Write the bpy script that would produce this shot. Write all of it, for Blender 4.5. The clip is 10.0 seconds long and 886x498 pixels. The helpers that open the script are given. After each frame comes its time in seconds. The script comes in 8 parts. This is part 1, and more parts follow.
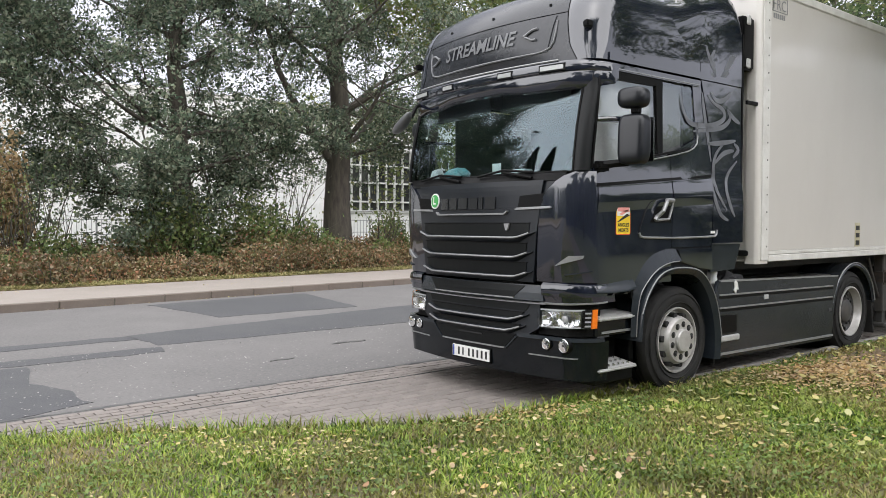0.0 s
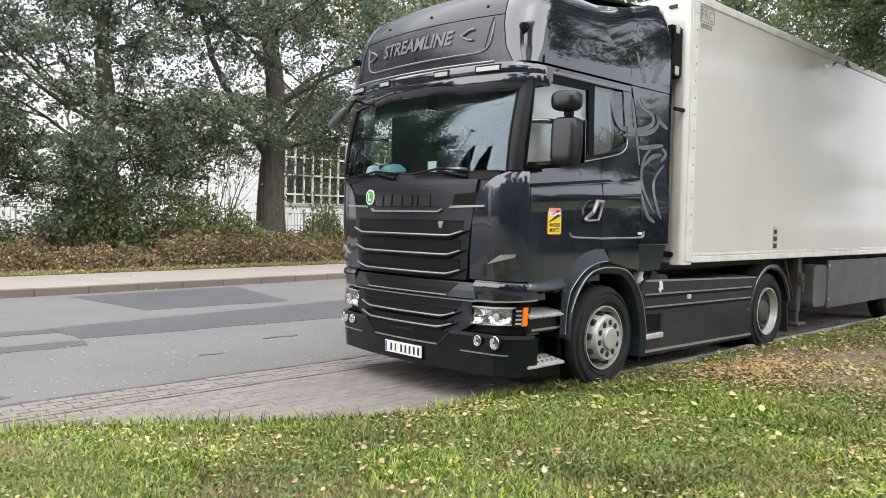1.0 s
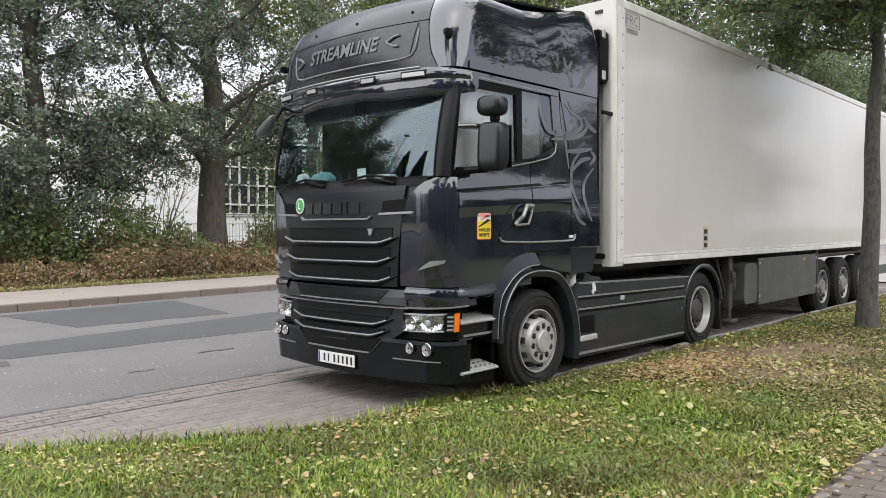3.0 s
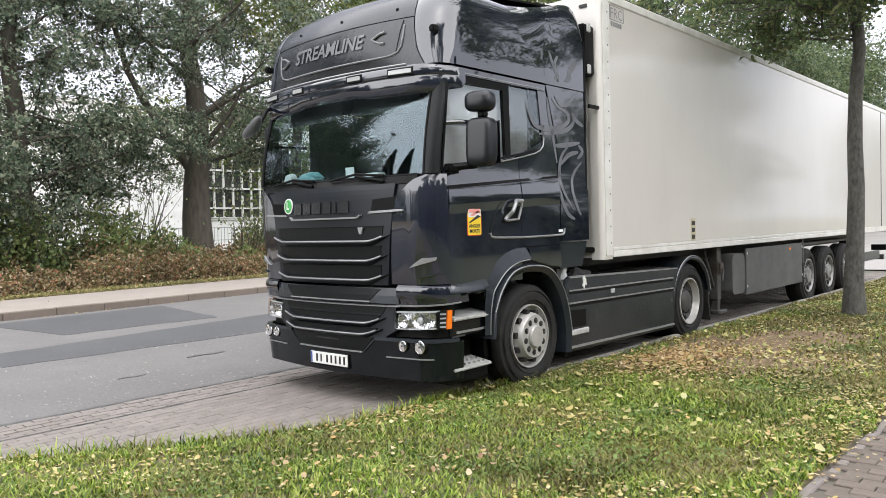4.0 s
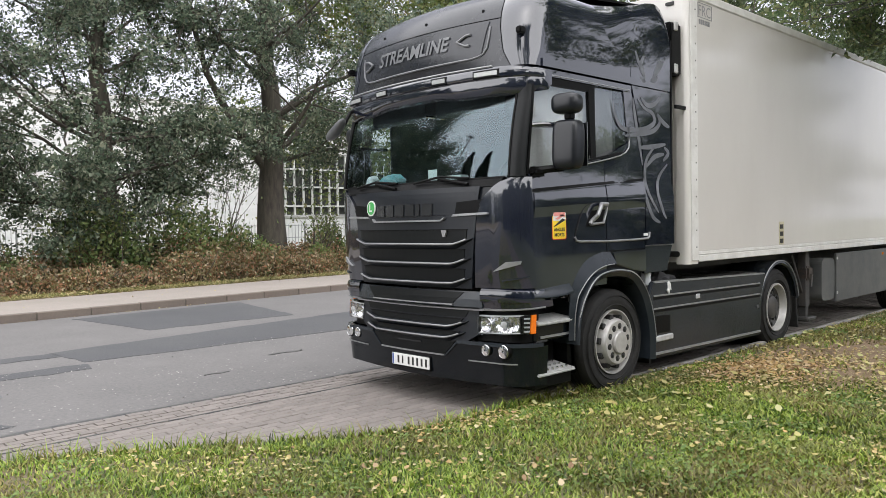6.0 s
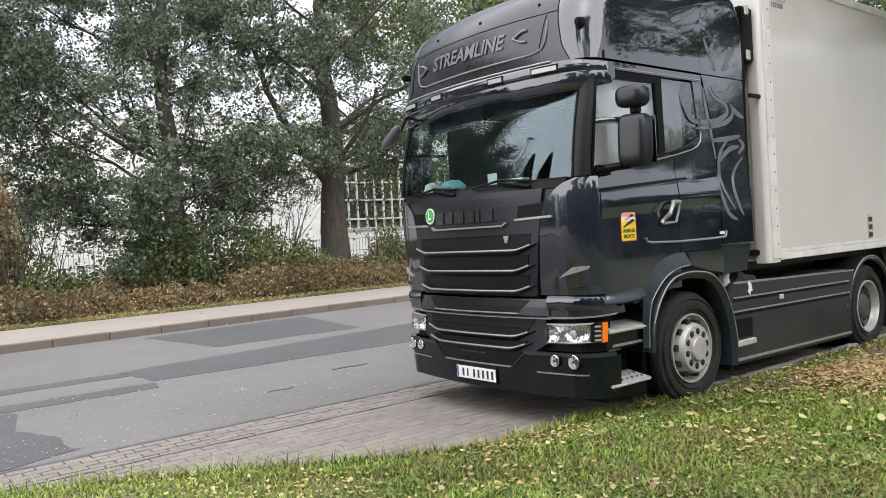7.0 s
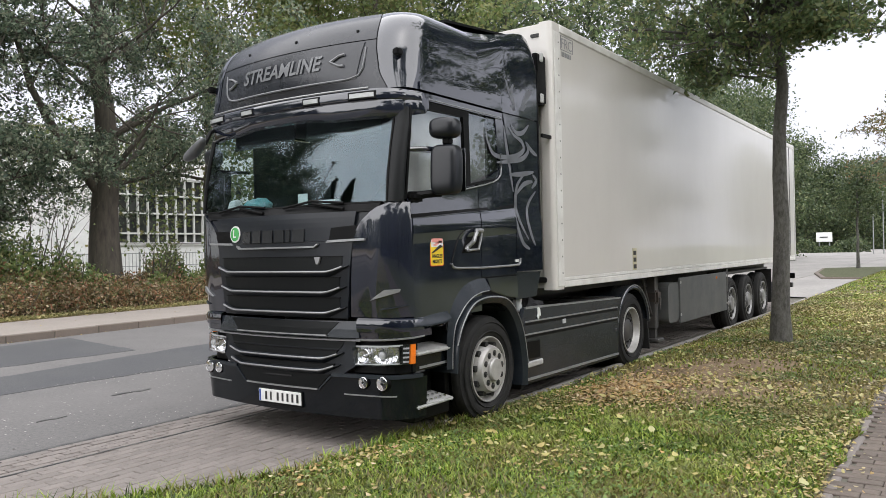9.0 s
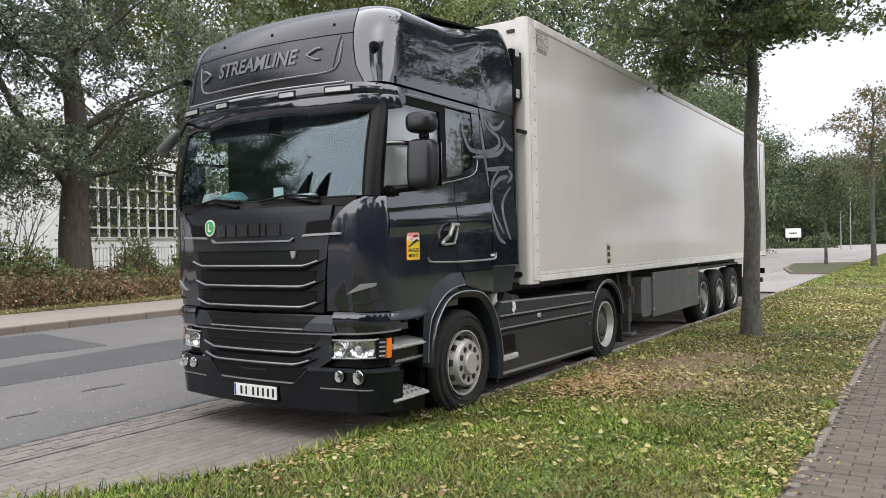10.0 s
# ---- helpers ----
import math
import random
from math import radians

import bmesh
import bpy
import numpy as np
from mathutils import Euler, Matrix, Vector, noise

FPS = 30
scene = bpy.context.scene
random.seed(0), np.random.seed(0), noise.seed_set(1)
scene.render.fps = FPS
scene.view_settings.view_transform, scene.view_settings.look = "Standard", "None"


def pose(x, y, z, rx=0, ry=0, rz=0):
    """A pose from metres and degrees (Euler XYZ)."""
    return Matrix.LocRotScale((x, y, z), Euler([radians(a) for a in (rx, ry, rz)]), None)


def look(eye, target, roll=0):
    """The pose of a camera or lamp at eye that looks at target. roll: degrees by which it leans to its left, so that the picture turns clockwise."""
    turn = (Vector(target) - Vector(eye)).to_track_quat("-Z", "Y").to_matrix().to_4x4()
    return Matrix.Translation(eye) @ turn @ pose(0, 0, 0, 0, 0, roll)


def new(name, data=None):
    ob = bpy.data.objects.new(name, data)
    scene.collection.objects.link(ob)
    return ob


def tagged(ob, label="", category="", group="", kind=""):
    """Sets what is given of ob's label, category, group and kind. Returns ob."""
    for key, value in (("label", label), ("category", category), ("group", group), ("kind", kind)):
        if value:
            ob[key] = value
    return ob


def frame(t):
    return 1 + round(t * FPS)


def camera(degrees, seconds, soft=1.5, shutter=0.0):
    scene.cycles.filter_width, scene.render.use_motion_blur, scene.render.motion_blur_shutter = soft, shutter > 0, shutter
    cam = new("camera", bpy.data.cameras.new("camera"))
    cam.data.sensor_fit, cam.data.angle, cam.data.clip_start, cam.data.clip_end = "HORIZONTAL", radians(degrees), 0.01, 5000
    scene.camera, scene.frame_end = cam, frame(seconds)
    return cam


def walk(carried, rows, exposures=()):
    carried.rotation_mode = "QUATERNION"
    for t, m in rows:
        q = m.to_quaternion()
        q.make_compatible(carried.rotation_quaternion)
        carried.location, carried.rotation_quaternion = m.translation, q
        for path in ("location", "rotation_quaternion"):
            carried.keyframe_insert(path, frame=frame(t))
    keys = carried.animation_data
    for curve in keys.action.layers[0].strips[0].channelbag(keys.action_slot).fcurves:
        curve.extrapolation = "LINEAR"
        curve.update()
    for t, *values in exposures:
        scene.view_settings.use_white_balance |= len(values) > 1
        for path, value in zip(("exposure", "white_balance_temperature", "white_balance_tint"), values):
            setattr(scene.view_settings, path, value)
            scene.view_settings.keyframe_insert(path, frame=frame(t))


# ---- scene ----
cam = camera(60.2, 10.0, soft=0.6)
PATH = [
    (0, (1.157, 0.368, 1.592), (2.414, 1.923, 1.525), -0.0),
    (0.5, (1.154, 0.354, 1.609), (2.509, 1.823, 1.538), 0.5),
    (1, (1.138, 0.333, 1.609), (2.522, 1.775, 1.531), 1.2),
    (1.5, (1.17, 0.306, 1.614), (2.572, 1.73, 1.535), 1.1),
    (2, (1.253, 0.24, 1.598), (2.66, 1.658, 1.521), 0.5),
    (2.5, (1.29, 0.214, 1.603), (2.724, 1.606, 1.519), -0.2),
    (3, (1.296, 0.233, 1.609), (2.77, 1.584, 1.55), -0.1),
    (3.2, (1.311, 0.252, 1.612), (2.804, 1.581, 1.566), -0.2),
    (4.3, (1.243, 0.288, 1.587), (2.73, 1.624, 1.519), -2.0),
    (4.5, (1.214, 0.313, 1.594), (2.676, 1.676, 1.524), -1.9),
    (5, (1.185, 0.326, 1.591), (2.588, 1.749, 1.524), -1.7),
    (6.3, (1.202, 0.442, 1.645), (2.561, 1.908, 1.585), -0.4),
    (6.5, (1.264, 0.459, 1.645), (2.574, 1.968, 1.584), -0.9),
    (7, (1.398, 0.614, 1.62), (2.654, 2.17, 1.586), -3.2),
    (7.5, (1.457, 0.672, 1.611), (2.694, 2.243, 1.575), -5.0),
    (8, (1.413, 0.676, 1.621), (2.652, 2.246, 1.602), -5.4),
    (8.5, (1.284, 0.744, 1.62), (2.665, 2.19, 1.632), -4.0),
    (9, (1.193, 0.777, 1.631), (2.839, 1.915, 1.633), -1.2),
    (9.5, (1.173, 0.756, 1.634), (2.891, 1.78, 1.633), -0.2),
    (10, (1.168, 0.775, 1.623), (2.85, 1.858, 1.611), -1.1),
]
walk(cam, [(t, look(eye, target, roll)) for t, eye, target, roll in PATH],
     exposures=[(0, 1.14), (0.5, 1.4), (1.0, 1.4), (1.5, 1.29), (2.0, 1.37), (2.5, 1.24), (3.0, 1.1), (4.5, 1.47), (5.0, 1.32), (6.5, 1.15), (7.0, 1.23), (7.5, 1.22), (8.0, 1.2), (8.5, 1.17), (9.0, 1.02), (9.5, 0.91), (10, 0.98)])

# ---- light: an overcast autumn noon ----
world = bpy.data.worlds.new("overcast_sky")
scene.world = world
world.use_nodes = True
wt = world.node_tree
wt.nodes.clear()
w_out = wt.nodes.new("ShaderNodeOutputWorld")
w_bg = wt.nodes.new("ShaderNodeBackground")
w_sky = wt.nodes.new("ShaderNodeTexSky")
w_sky.sky_type = "NISHITA"
w_sky.sun_disc = False
w_sky.sun_elevation = radians(48)
w_sky.sun_rotation = radians(215)
w_sky.dust_density = 3.0
w_hsv = wt.nodes.new("ShaderNodeHueSaturation")
w_hsv.inputs["Saturation"].default_value = 0.22
w_mix = wt.nodes.new("ShaderNodeMixRGB")
w_mix.inputs["Fac"].default_value = 0.62
w_mix.inputs["Color2"].default_value = (8.3, 8.5, 9.75, 1)
wt.links.new(w_sky.outputs["Color"], w_hsv.inputs["Color"])
wt.links.new(w_hsv.outputs["Color"], w_mix.inputs["Color1"])
wt.links.new(w_mix.outputs["Color"], w_bg.inputs["Color"])
w_bg.inputs["Strength"].default_value = 0.078
wt.links.new(w_bg.outputs["Background"], w_out.inputs["Surface"])

sun_data = bpy.data.lights.new("sun", "SUN")
sun_data.energy = 3.0
sun_data.angle = radians(150)
sun_data.color = (1.0, 0.985, 0.96)
sun = new("sun", sun_data)
sun.matrix_world = look((0, 0, 30), (18, 14, 0))


# ---- materials ----
def mat(name, colour, rough=0.6, metal=0.0, spots=None, scale=8.0, amount=0.25, bump=0.0, bump_scale=60.0,
        coat=0.0, coat_rough=0.04, spec=0.5, dirt=None, dirt_scale=1.3, dirt_amount=0.0, vary=0.0, coords="Object", stretch=(1, 1, 1)):
    """Principled surface with two scales of colour variation, roughness variation and fine relief."""
    m = bpy.data.materials.new(name)
    m.use_nodes = True
    nt = m.node_tree
    n, l = nt.nodes, nt.links
    b = n["Principled BSDF"]
    b.inputs["Roughness"].default_value = rough
    b.inputs["Metallic"].default_value = metal
    b.inputs["Specular IOR Level"].default_value = spec
    b.inputs["Coat Weight"].default_value = coat
    b.inputs["Coat Roughness"].default_value = coat_rough
    tc = n.new("ShaderNodeTexCoord")
    mp = n.new("ShaderNodeMapping")
    mp.inputs["Scale"].default_value = stretch
    l.new(tc.outputs[coords], mp.inputs["Vector"])
    fine = n.new("ShaderNodeTexNoise")
    fine.inputs["Scale"].default_value = scale
    fine.inputs["Detail"].default_value = 6
    fine.inputs["Roughness"].default_value = 0.65
    l.new(mp.outputs["Vector"], fine.inputs["Vector"])
    mix = n.new("ShaderNodeMixRGB")
    mix.inputs["Color1"].default_value = (*colour, 1)
    second = spots or tuple(c * 0.6 for c in colour)
    mix.inputs["Color2"].default_value = (*second, 1)
    ramp = n.new("ShaderNodeValToRGB")
    ramp.color_ramp.elements[0].position = 0.38
    ramp.color_ramp.elements[1].position = 0.68
    ramp.color_ramp.elements[1].color = (amount * 2, amount * 2, amount * 2, 1)
    l.new(fine.outputs["Fac"], ramp.inputs["Fac"])
    l.new(ramp.outputs["Color"], mix.inputs["Fac"])
    last = mix.outputs["Color"]
    if dirt:
        big = n.new("ShaderNodeTexNoise")
        big.inputs["Scale"].default_value = dirt_scale
        big.inputs["Detail"].default_value = 8
        big.inputs["Roughness"].default_value = 0.7
        l.new(mp.outputs["Vector"], big.inputs["Vector"])
        r2 = n.new("ShaderNodeValToRGB")
        r2.color_ramp.elements[0].position = 0.42
        r2.color_ramp.elements[1].position = 0.72
        r2.color_ramp.elements[1].color = (dirt_amount, dirt_amount, dirt_amount, 1)
        l.new(big.outputs["Fac"], r2.inputs["Fac"])
        m2 = n.new("ShaderNodeMixRGB")
        m2.inputs["Color2"].default_value = (*dirt, 1)
        l.new(last, m2.inputs["Color1"])
        l.new(r2.outputs["Color"], m2.inputs["Fac"])
        last = m2.outputs["Color"]
        rr = n.new("ShaderNodeMapRange")
        rr.inputs["To Min"].default_value = rough
        rr.inputs["To Max"].default_value = min(1.0, rough + 0.2)
        l.new(r2.outputs["Color"], rr.inputs["Value"])
        l.new(rr.outputs["Result"], b.inputs["Roughness"])
    if vary:
        info = n.new("ShaderNodeObjectInfo")
        geo = n.new("ShaderNodeNewGeometry")
        add = n.new("ShaderNodeMath")
        add.operation = "ADD"
        l.new(info.outputs["Random"], add.inputs[0])
        l.new(geo.outputs["Random Per Island"], add.inputs[1])
        fr = n.new("ShaderNodeMath")
        fr.operation = "FRACT"
        l.new(add.outputs[0], fr.inputs[0])
        mr = n.new("ShaderNodeMapRange")
        mr.inputs["To Min"].default_value = 1 - vary
        mr.inputs["To Max"].default_value = 1 + vary
        l.new(fr.outputs[0], mr.inputs["Value"])
        h = n.new("ShaderNodeHueSaturation")
        l.new(mr.outputs["Result"], h.inputs["Value"])
        l.new(last, h.inputs["Color"])
        last = h.outputs["Color"]
    l.new(last, b.inputs["Base Color"])
    if bump:
        bn = n.new("ShaderNodeTexNoise")
        bn.inputs["Scale"].default_value = bump_scale
        bn.inputs["Detail"].default_value = 5
        l.new(mp.outputs["Vector"], bn.inputs["Vector"])
        bu = n.new("ShaderNodeBump")
        bu.inputs["Strength"].default_value = bump
        bu.inputs["Distance"].default_value = 0.01
        l.new(bn.outputs["Fac"], bu.inputs["Height"])
        l.new(bu.outputs["Normal"], b.inputs["Normal"])
    return m


def glass_mat(name, colour, rough=0.0, ior=1.5):
    m = bpy.data.materials.new(name)
    m.use_nodes = True
    b = m.node_tree.nodes["Principled BSDF"]
    b.inputs["Base Color"].default_value = (*colour, 1)
    b.inputs["Roughness"].default_value = rough
    b.inputs["Transmission Weight"].default_value = 1.0
    b.inputs["IOR"].default_value = ior
    b.inputs["Specular Tint"].default_value = (0.80, 0.92, 1.0, 1)
    return m


def leaf_mat(name, colours, through_light=0.35, rough=0.5, patch=None):
    """Leaves: a colour per leaf from a ramp, some light let through."""
    m = bpy.data.materials.new(name)
    m.use_nodes = True
    nt = m.node_tree
    n, l = nt.nodes, nt.links
    b = n["Principled BSDF"]
    b.inputs["Roughness"].default_value = rough
    geo = n.new("ShaderNodeNewGeometry")
    ramp = n.new("ShaderNodeValToRGB")
    els = ramp.color_ramp.elements
    while len(els) < len(colours):
        els.new(0.5)
    for i, c in enumerate(colours):
        els[i].position = i / max(1, len(colours) - 1)
        els[i].color = (*c, 1)
    l.new(geo.outputs["Random Per Island"], ramp.inputs["Fac"])
    tc = n.new("ShaderNodeTexCoord")
    big = n.new("ShaderNodeTexNoise")
    big.inputs["Scale"].default_value = 0.55
    big.inputs["Detail"].default_value = 3
    l.new(tc.outputs["Object"], big.inputs["Vector"])
    mr = n.new("ShaderNodeMapRange")
    mr.inputs["From Min"].default_value = 0.3
    mr.inputs["From Max"].default_value = 0.7
    mr.inputs["To Min"].default_value = 0.65
    mr.inputs["To Max"].default_value = 1.35
    l.new(big.outputs["Fac"], mr.inputs["Value"])
    h = n.new("ShaderNodeHueSaturation")
    l.new(mr.outputs["Result"], h.inputs["Value"])
    if patch:
        spot = n.new("ShaderNodeTexNoise")
        spot.inputs["Scale"].default_value = 1.5
        spot.inputs["Detail"].default_value = 5
        spot.inputs["Roughness"].default_value = 0.65
        l.new(tc.outputs["Object"], spot.inputs["Vector"])
        pr = n.new("ShaderNodeMapRange")
        pr.inputs["From Min"].default_value = 0.46
        pr.inputs["From Max"].default_value = 0.66
        pr.inputs["To Max"].default_value = 0.6
        l.new(spot.outputs["Fac"], pr.inputs["Value"])
        pm = n.new("ShaderNodeMixRGB")
        pm.inputs["Color2"].default_value = (*patch, 1)
        l.new(pr.outputs["Result"], pm.inputs["Fac"])
        l.new(ramp.outputs["Color"], pm.inputs["Color1"])
        l.new(pm.outputs["Color"], h.inputs["Color"])
    else:
        l.new(ramp.outputs["Color"], h.inputs["Color"])
    l.new(h.outputs["Color"], b.inputs["Base Color"])
    tr = n.new("ShaderNodeBsdfTranslucent")
    l.new(h.outputs["Color"], tr.inputs["Color"])
    mx = n.new("ShaderNodeMixShader")
    mx.inputs["Fac"].default_value = through_light
    l.new(b.outputs["BSDF"], mx.inputs[1])
    l.new(tr.outputs["BSDF"], mx.inputs[2])
    l.new(mx.outputs["Shader"], n["Material Output"].inputs["Surface"])
    return m


# the dust is tinted blue to stand in for missing sky reflections too
PAINT = mat("black_paint", (0.005, 0.007, 0.015), 0.03, spots=(0.008, 0.009, 0.012), scale=3, amount=0.3, coat=1.0, spec=0.7,
            dirt=(0.055, 0.061, 0.086), dirt_scale=1.1, dirt_amount=0.4, bump=0.003, bump_scale=3)
PLASTIC = mat("black_grille_plastic", (0.0085, 0.0105, 0.0145), 0.3, spots=(0.012, 0.0145, 0.019), scale=14, amount=0.2, bump=0.03, bump_scale=220, spec=0.38,
              dirt=(0.02, 0.019, 0.018), dirt_scale=2.0, dirt_amount=0.2)
SATIN = mat("dusty_satin_black", (0.017, 0.019, 0.025), 0.24, spots=(0.028, 0.03, 0.036), scale=3, amount=0.3, spec=0.6,
            dirt=(0.055, 0.057, 0.062), dirt_scale=1.5, dirt_amount=0.3, bump=0.01, bump_scale=150)
MIRROR_SHELL = mat("black_mirror_shell", (0.006, 0.007, 0.010), 0.28, spots=(0.01, 0.011, 0.013), scale=8, amount=0.2, spec=0.42, bump=0.02, bump_scale=200)
NAME_GREY = mat("grey_name_paint", (0.19, 0.195, 0.205), 0.38, metal=0.1, scale=10, amount=0.3)
# DARK and SLOT: black plastic, also laid flat as the shade of hollows and slots
DARK = mat("dark_plastic_and_shade", (0.003, 0.003, 0.0032), 0.5, spec=0.15, scale=20, amount=0.2, bump=0.1, bump_scale=150)
SLOT = mat("dark_trim_and_slot_shade", (0.0035, 0.0045, 0.005), 0.42, spec=0.24, scale=20, amount=0.2, bump=0.05, bump_scale=150)
# satin grey trim; also drawn as pale lines for highlights on dark edges
EDGE = mat("satin_trim_and_glint", (0.30, 0.305, 0.31), 0.3, metal=0.4, scale=12, amount=0.25)
# the black paint again with weaker sheen, to shade the lower panels darker
BUMPER = mat("dimmed_black_bumper", (0.0036, 0.0055, 0.0075), 0.09, spots=(0.008, 0.0095, 0.012), scale=5, amount=0.3, spec=0.32, bump=0.008, bump_scale=60,
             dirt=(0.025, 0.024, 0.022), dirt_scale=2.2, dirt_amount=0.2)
SKIRT = mat("dusty_black_fairing", (0.014, 0.0185, 0.024), 0.17, spots=(0.018, 0.021, 0.025), scale=6, amount=0.25, spec=0.42,
            dirt=(0.048, 0.053, 0.06), dirt_scale=1.6, dirt_amount=0.45, bump=0.05, bump_scale=90)
RUBBER = mat("tyre_rubber", (0.013, 0.013, 0.0135), 0.75, spec=0.25, spots=(0.03, 0.029, 0.027), scale=9, amount=0.3, bump=0.3, bump_scale=90,
             dirt=(0.04, 0.037, 0.033), dirt_scale=3, dirt_amount=0.3)
RIM = mat("silver_wheel_rim", (0.53, 0.52, 0.51), 0.38, metal=0.35, spots=(0.3, 0.29, 0.27), scale=7, amount=0.3, bump=0.06, bump_scale=120,
          dirt=(0.2, 0.18, 0.15), dirt_scale=5, dirt_amount=0.35)
DARKRIM = mat("dull_grey_trailer_rim", (0.30, 0.30, 0.30), 0.45, metal=0.3, spots=(0.09, 0.085, 0.08), scale=9, amount=0.4, bump=0.1, bump_scale=80)
STEEL = mat("bright_steel", (0.6, 0.6, 0.6), 0.25, metal=1.0, scale=20, amount=0.2)
NUT = mat("dark_steel_nut", (0.10, 0.10, 0.10), 0.5, metal=0.7, scale=40, amount=0.3)
CHROME = mat("lamp_reflector", (0.62, 0.63, 0.64), 0.16, metal=1.0, scale=25, amount=0.1)
LENS = glass_mat("clear_lamp_glass", (0.97, 0.98, 1.0))
LAMP_WHITE = mat("frosted_marker_lens", (0.4, 0.41, 0.41), 0.15, scale=40, amount=0.2, coat=0.5)
ORANGE = mat("amber_lens", (0.75, 0.17, 0.01), 0.2, scale=30, amount=0.15, coat=0.6)
SCREEN = glass_mat("windscreen_glass", (0.68, 0.84, 0.88), ior=1.57)
SIDEGLASS = glass_mat("side_window_glass", (0.9, 0.93, 0.92), ior=1.6)
CABIN = mat("cab_interior", (0.05, 0.05, 0.052), 0.7, scale=15, amount=0.3)
CURTAIN = mat("cab_curtain", (0.03, 0.034, 0.04), 0.9, scale=4, amount=0.3)
STEP = mat("aluminium_step", (0.5, 0.5, 0.49), 0.45, metal=0.3, scale=18, amount=0.3, bump=0.2, bump_scale=80)
PLATE_W = mat("plate_white", (0.72, 0.72, 0.70), 0.35, scale=20, amount=0.12)
INK = mat("ink_black", (0.012, 0.012, 0.012), 0.5)
BLUE = mat("plate_blue", (0.02, 0.06, 0.3), 0.4)
GREEN = mat("sticker_green", (0.06, 0.36, 0.09), 0.4)
YELLOW = mat("sticker_yellow", (0.85, 0.6, 0.03), 0.4)
PINK = mat("sticker_pink", (0.75, 0.3, 0.26), 0.4)
RED = mat("sticker_red", (0.65, 0.06, 0.03), 0.4)
GREYSHELL = mat("weathered_grey_shell", (0.09, 0.095, 0.10), 0.35, spots=(0.14, 0.14, 0.14), scale=9, amount=0.3, bump=0.05, bump_scale=80)
BADGE = mat("dark_raised_mark", (0.03, 0.031, 0.033), 0.22, scale=20, amount=0.3, metal=0.2)
GREYLETTER = mat("satin_grey_lettering", (0.27, 0.27, 0.275), 0.35, metal=0.3, scale=30, amount=0.2)
DECAL = mat("silver_grey_decal", (0.155, 0.162, 0.178), 0.3, metal=0.1, scale=5, amount=0.45)
TRAILER = mat("white_trailer_panel", (0.59, 0.565, 0.53), 0.3, spots=(0.54, 0.515, 0.48), scale=1.2, amount=0.3, coat=0.7, coat_rough=0.07,
              dirt=(0.53, 0.51, 0.475), dirt_scale=0.45, dirt_amount=0.4, bump=0.008, bump_scale=2.5, stretch=(1, 1, 0.45))
RAIL = mat("white_painted_rail", (0.66, 0.65, 0.62), 0.4, spots=(0.45, 0.43, 0.40), scale=5, amount=0.3)
GREYPANEL = mat("grey_skirt_panel", (0.06, 0.064, 0.067), 0.5, spots=(0.12, 0.12, 0.115), scale=3, amount=0.35,
                dirt=(0.10, 0.098, 0.09), dirt_scale=1.4, dirt_amount=0.4, bump=0.08, bump_scale=40)
CHASSIS = mat("chassis_steel", (0.03, 0.031, 0.033), 0.6, spots=(0.07, 0.06, 0.05), scale=6, amount=0.35, bump=0.2, bump_scale=50)
RUST = mat("rusty_steel", (0.032, 0.03, 0.028), 0.7, spots=(0.07, 0.05, 0.038), scale=20, amount=0.5, metal=0.2, bump=0.3, bump_scale=60)
WHITEBAG = mat("white_plastic", (0.7, 0.7, 0.68), 0.4, scale=12, amount=0.2, bump=0.3, bump_scale=30)
TEAL = mat("teal_cloth", (0.12, 0.32, 0.34), 0.8, spots=(0.4, 0.5, 0.5), scale=14, amount=0.4)
BOTTLE = glass_mat("clear_plastic", (0.86, 0.89, 0.9), 0.15)
BOTTLE.node_tree.nodes["Principled BSDF"].inputs["Transmission Weight"].default_value = 0.5
# pale sheet colour that stands in for sky mirrored in the door window
PALEBACKING = mat("pale_window_backing", (0.50, 0.51, 0.52), 0.8, scale=5, amount=0.2)
CLOTH = mat("dark_cloth", (0.02, 0.02, 0.022), 0.9, scale=20, amount=0.4, bump=0.5, bump_scale=40)

ASPHALT = mat("grey_asphalt", (0.148, 0.141, 0.139), 0.85, spots=(0.09, 0.088, 0.086), scale=24, amount=0.42, bump=0.6, bump_scale=130,
              dirt=(0.205, 0.195, 0.19), dirt_scale=0.5, dirt_amount=0.5)
PATCH = mat("dark_repair_asphalt", (0.058, 0.059, 0.065), 0.8, spots=(0.088, 0.088, 0.091), scale=40, amount=0.3, bump=0.4, bump_scale=150,
            dirt=(0.11, 0.109, 0.108), dirt_scale=1.1, dirt_amount=0.5)
TAR = mat("tar_seam", (0.05, 0.05, 0.052), 0.6, spots=(0.12, 0.118, 0.11), scale=9, amount=0.4, bump=0.3, bump_scale=50)
PAVEMENT = mat("pale_gritty_pavement", (0.31, 0.27, 0.24), 0.9, spots=(0.21, 0.20, 0.19), scale=22, amount=0.3, bump=0.3, bump_scale=90,
               dirt=(0.22, 0.20, 0.17), dirt_scale=0.8, dirt_amount=0.5)
CONCRETE = mat("pale_yard_concrete", (0.27, 0.255, 0.24), 0.75, spots=(0.21, 0.20, 0.19), scale=3, amount=0.35, bump=0.2, bump_scale=40,
               dirt=(0.16, 0.155, 0.15), dirt_scale=0.14, dirt_amount=0.7, stretch=(1, 3.0, 1))
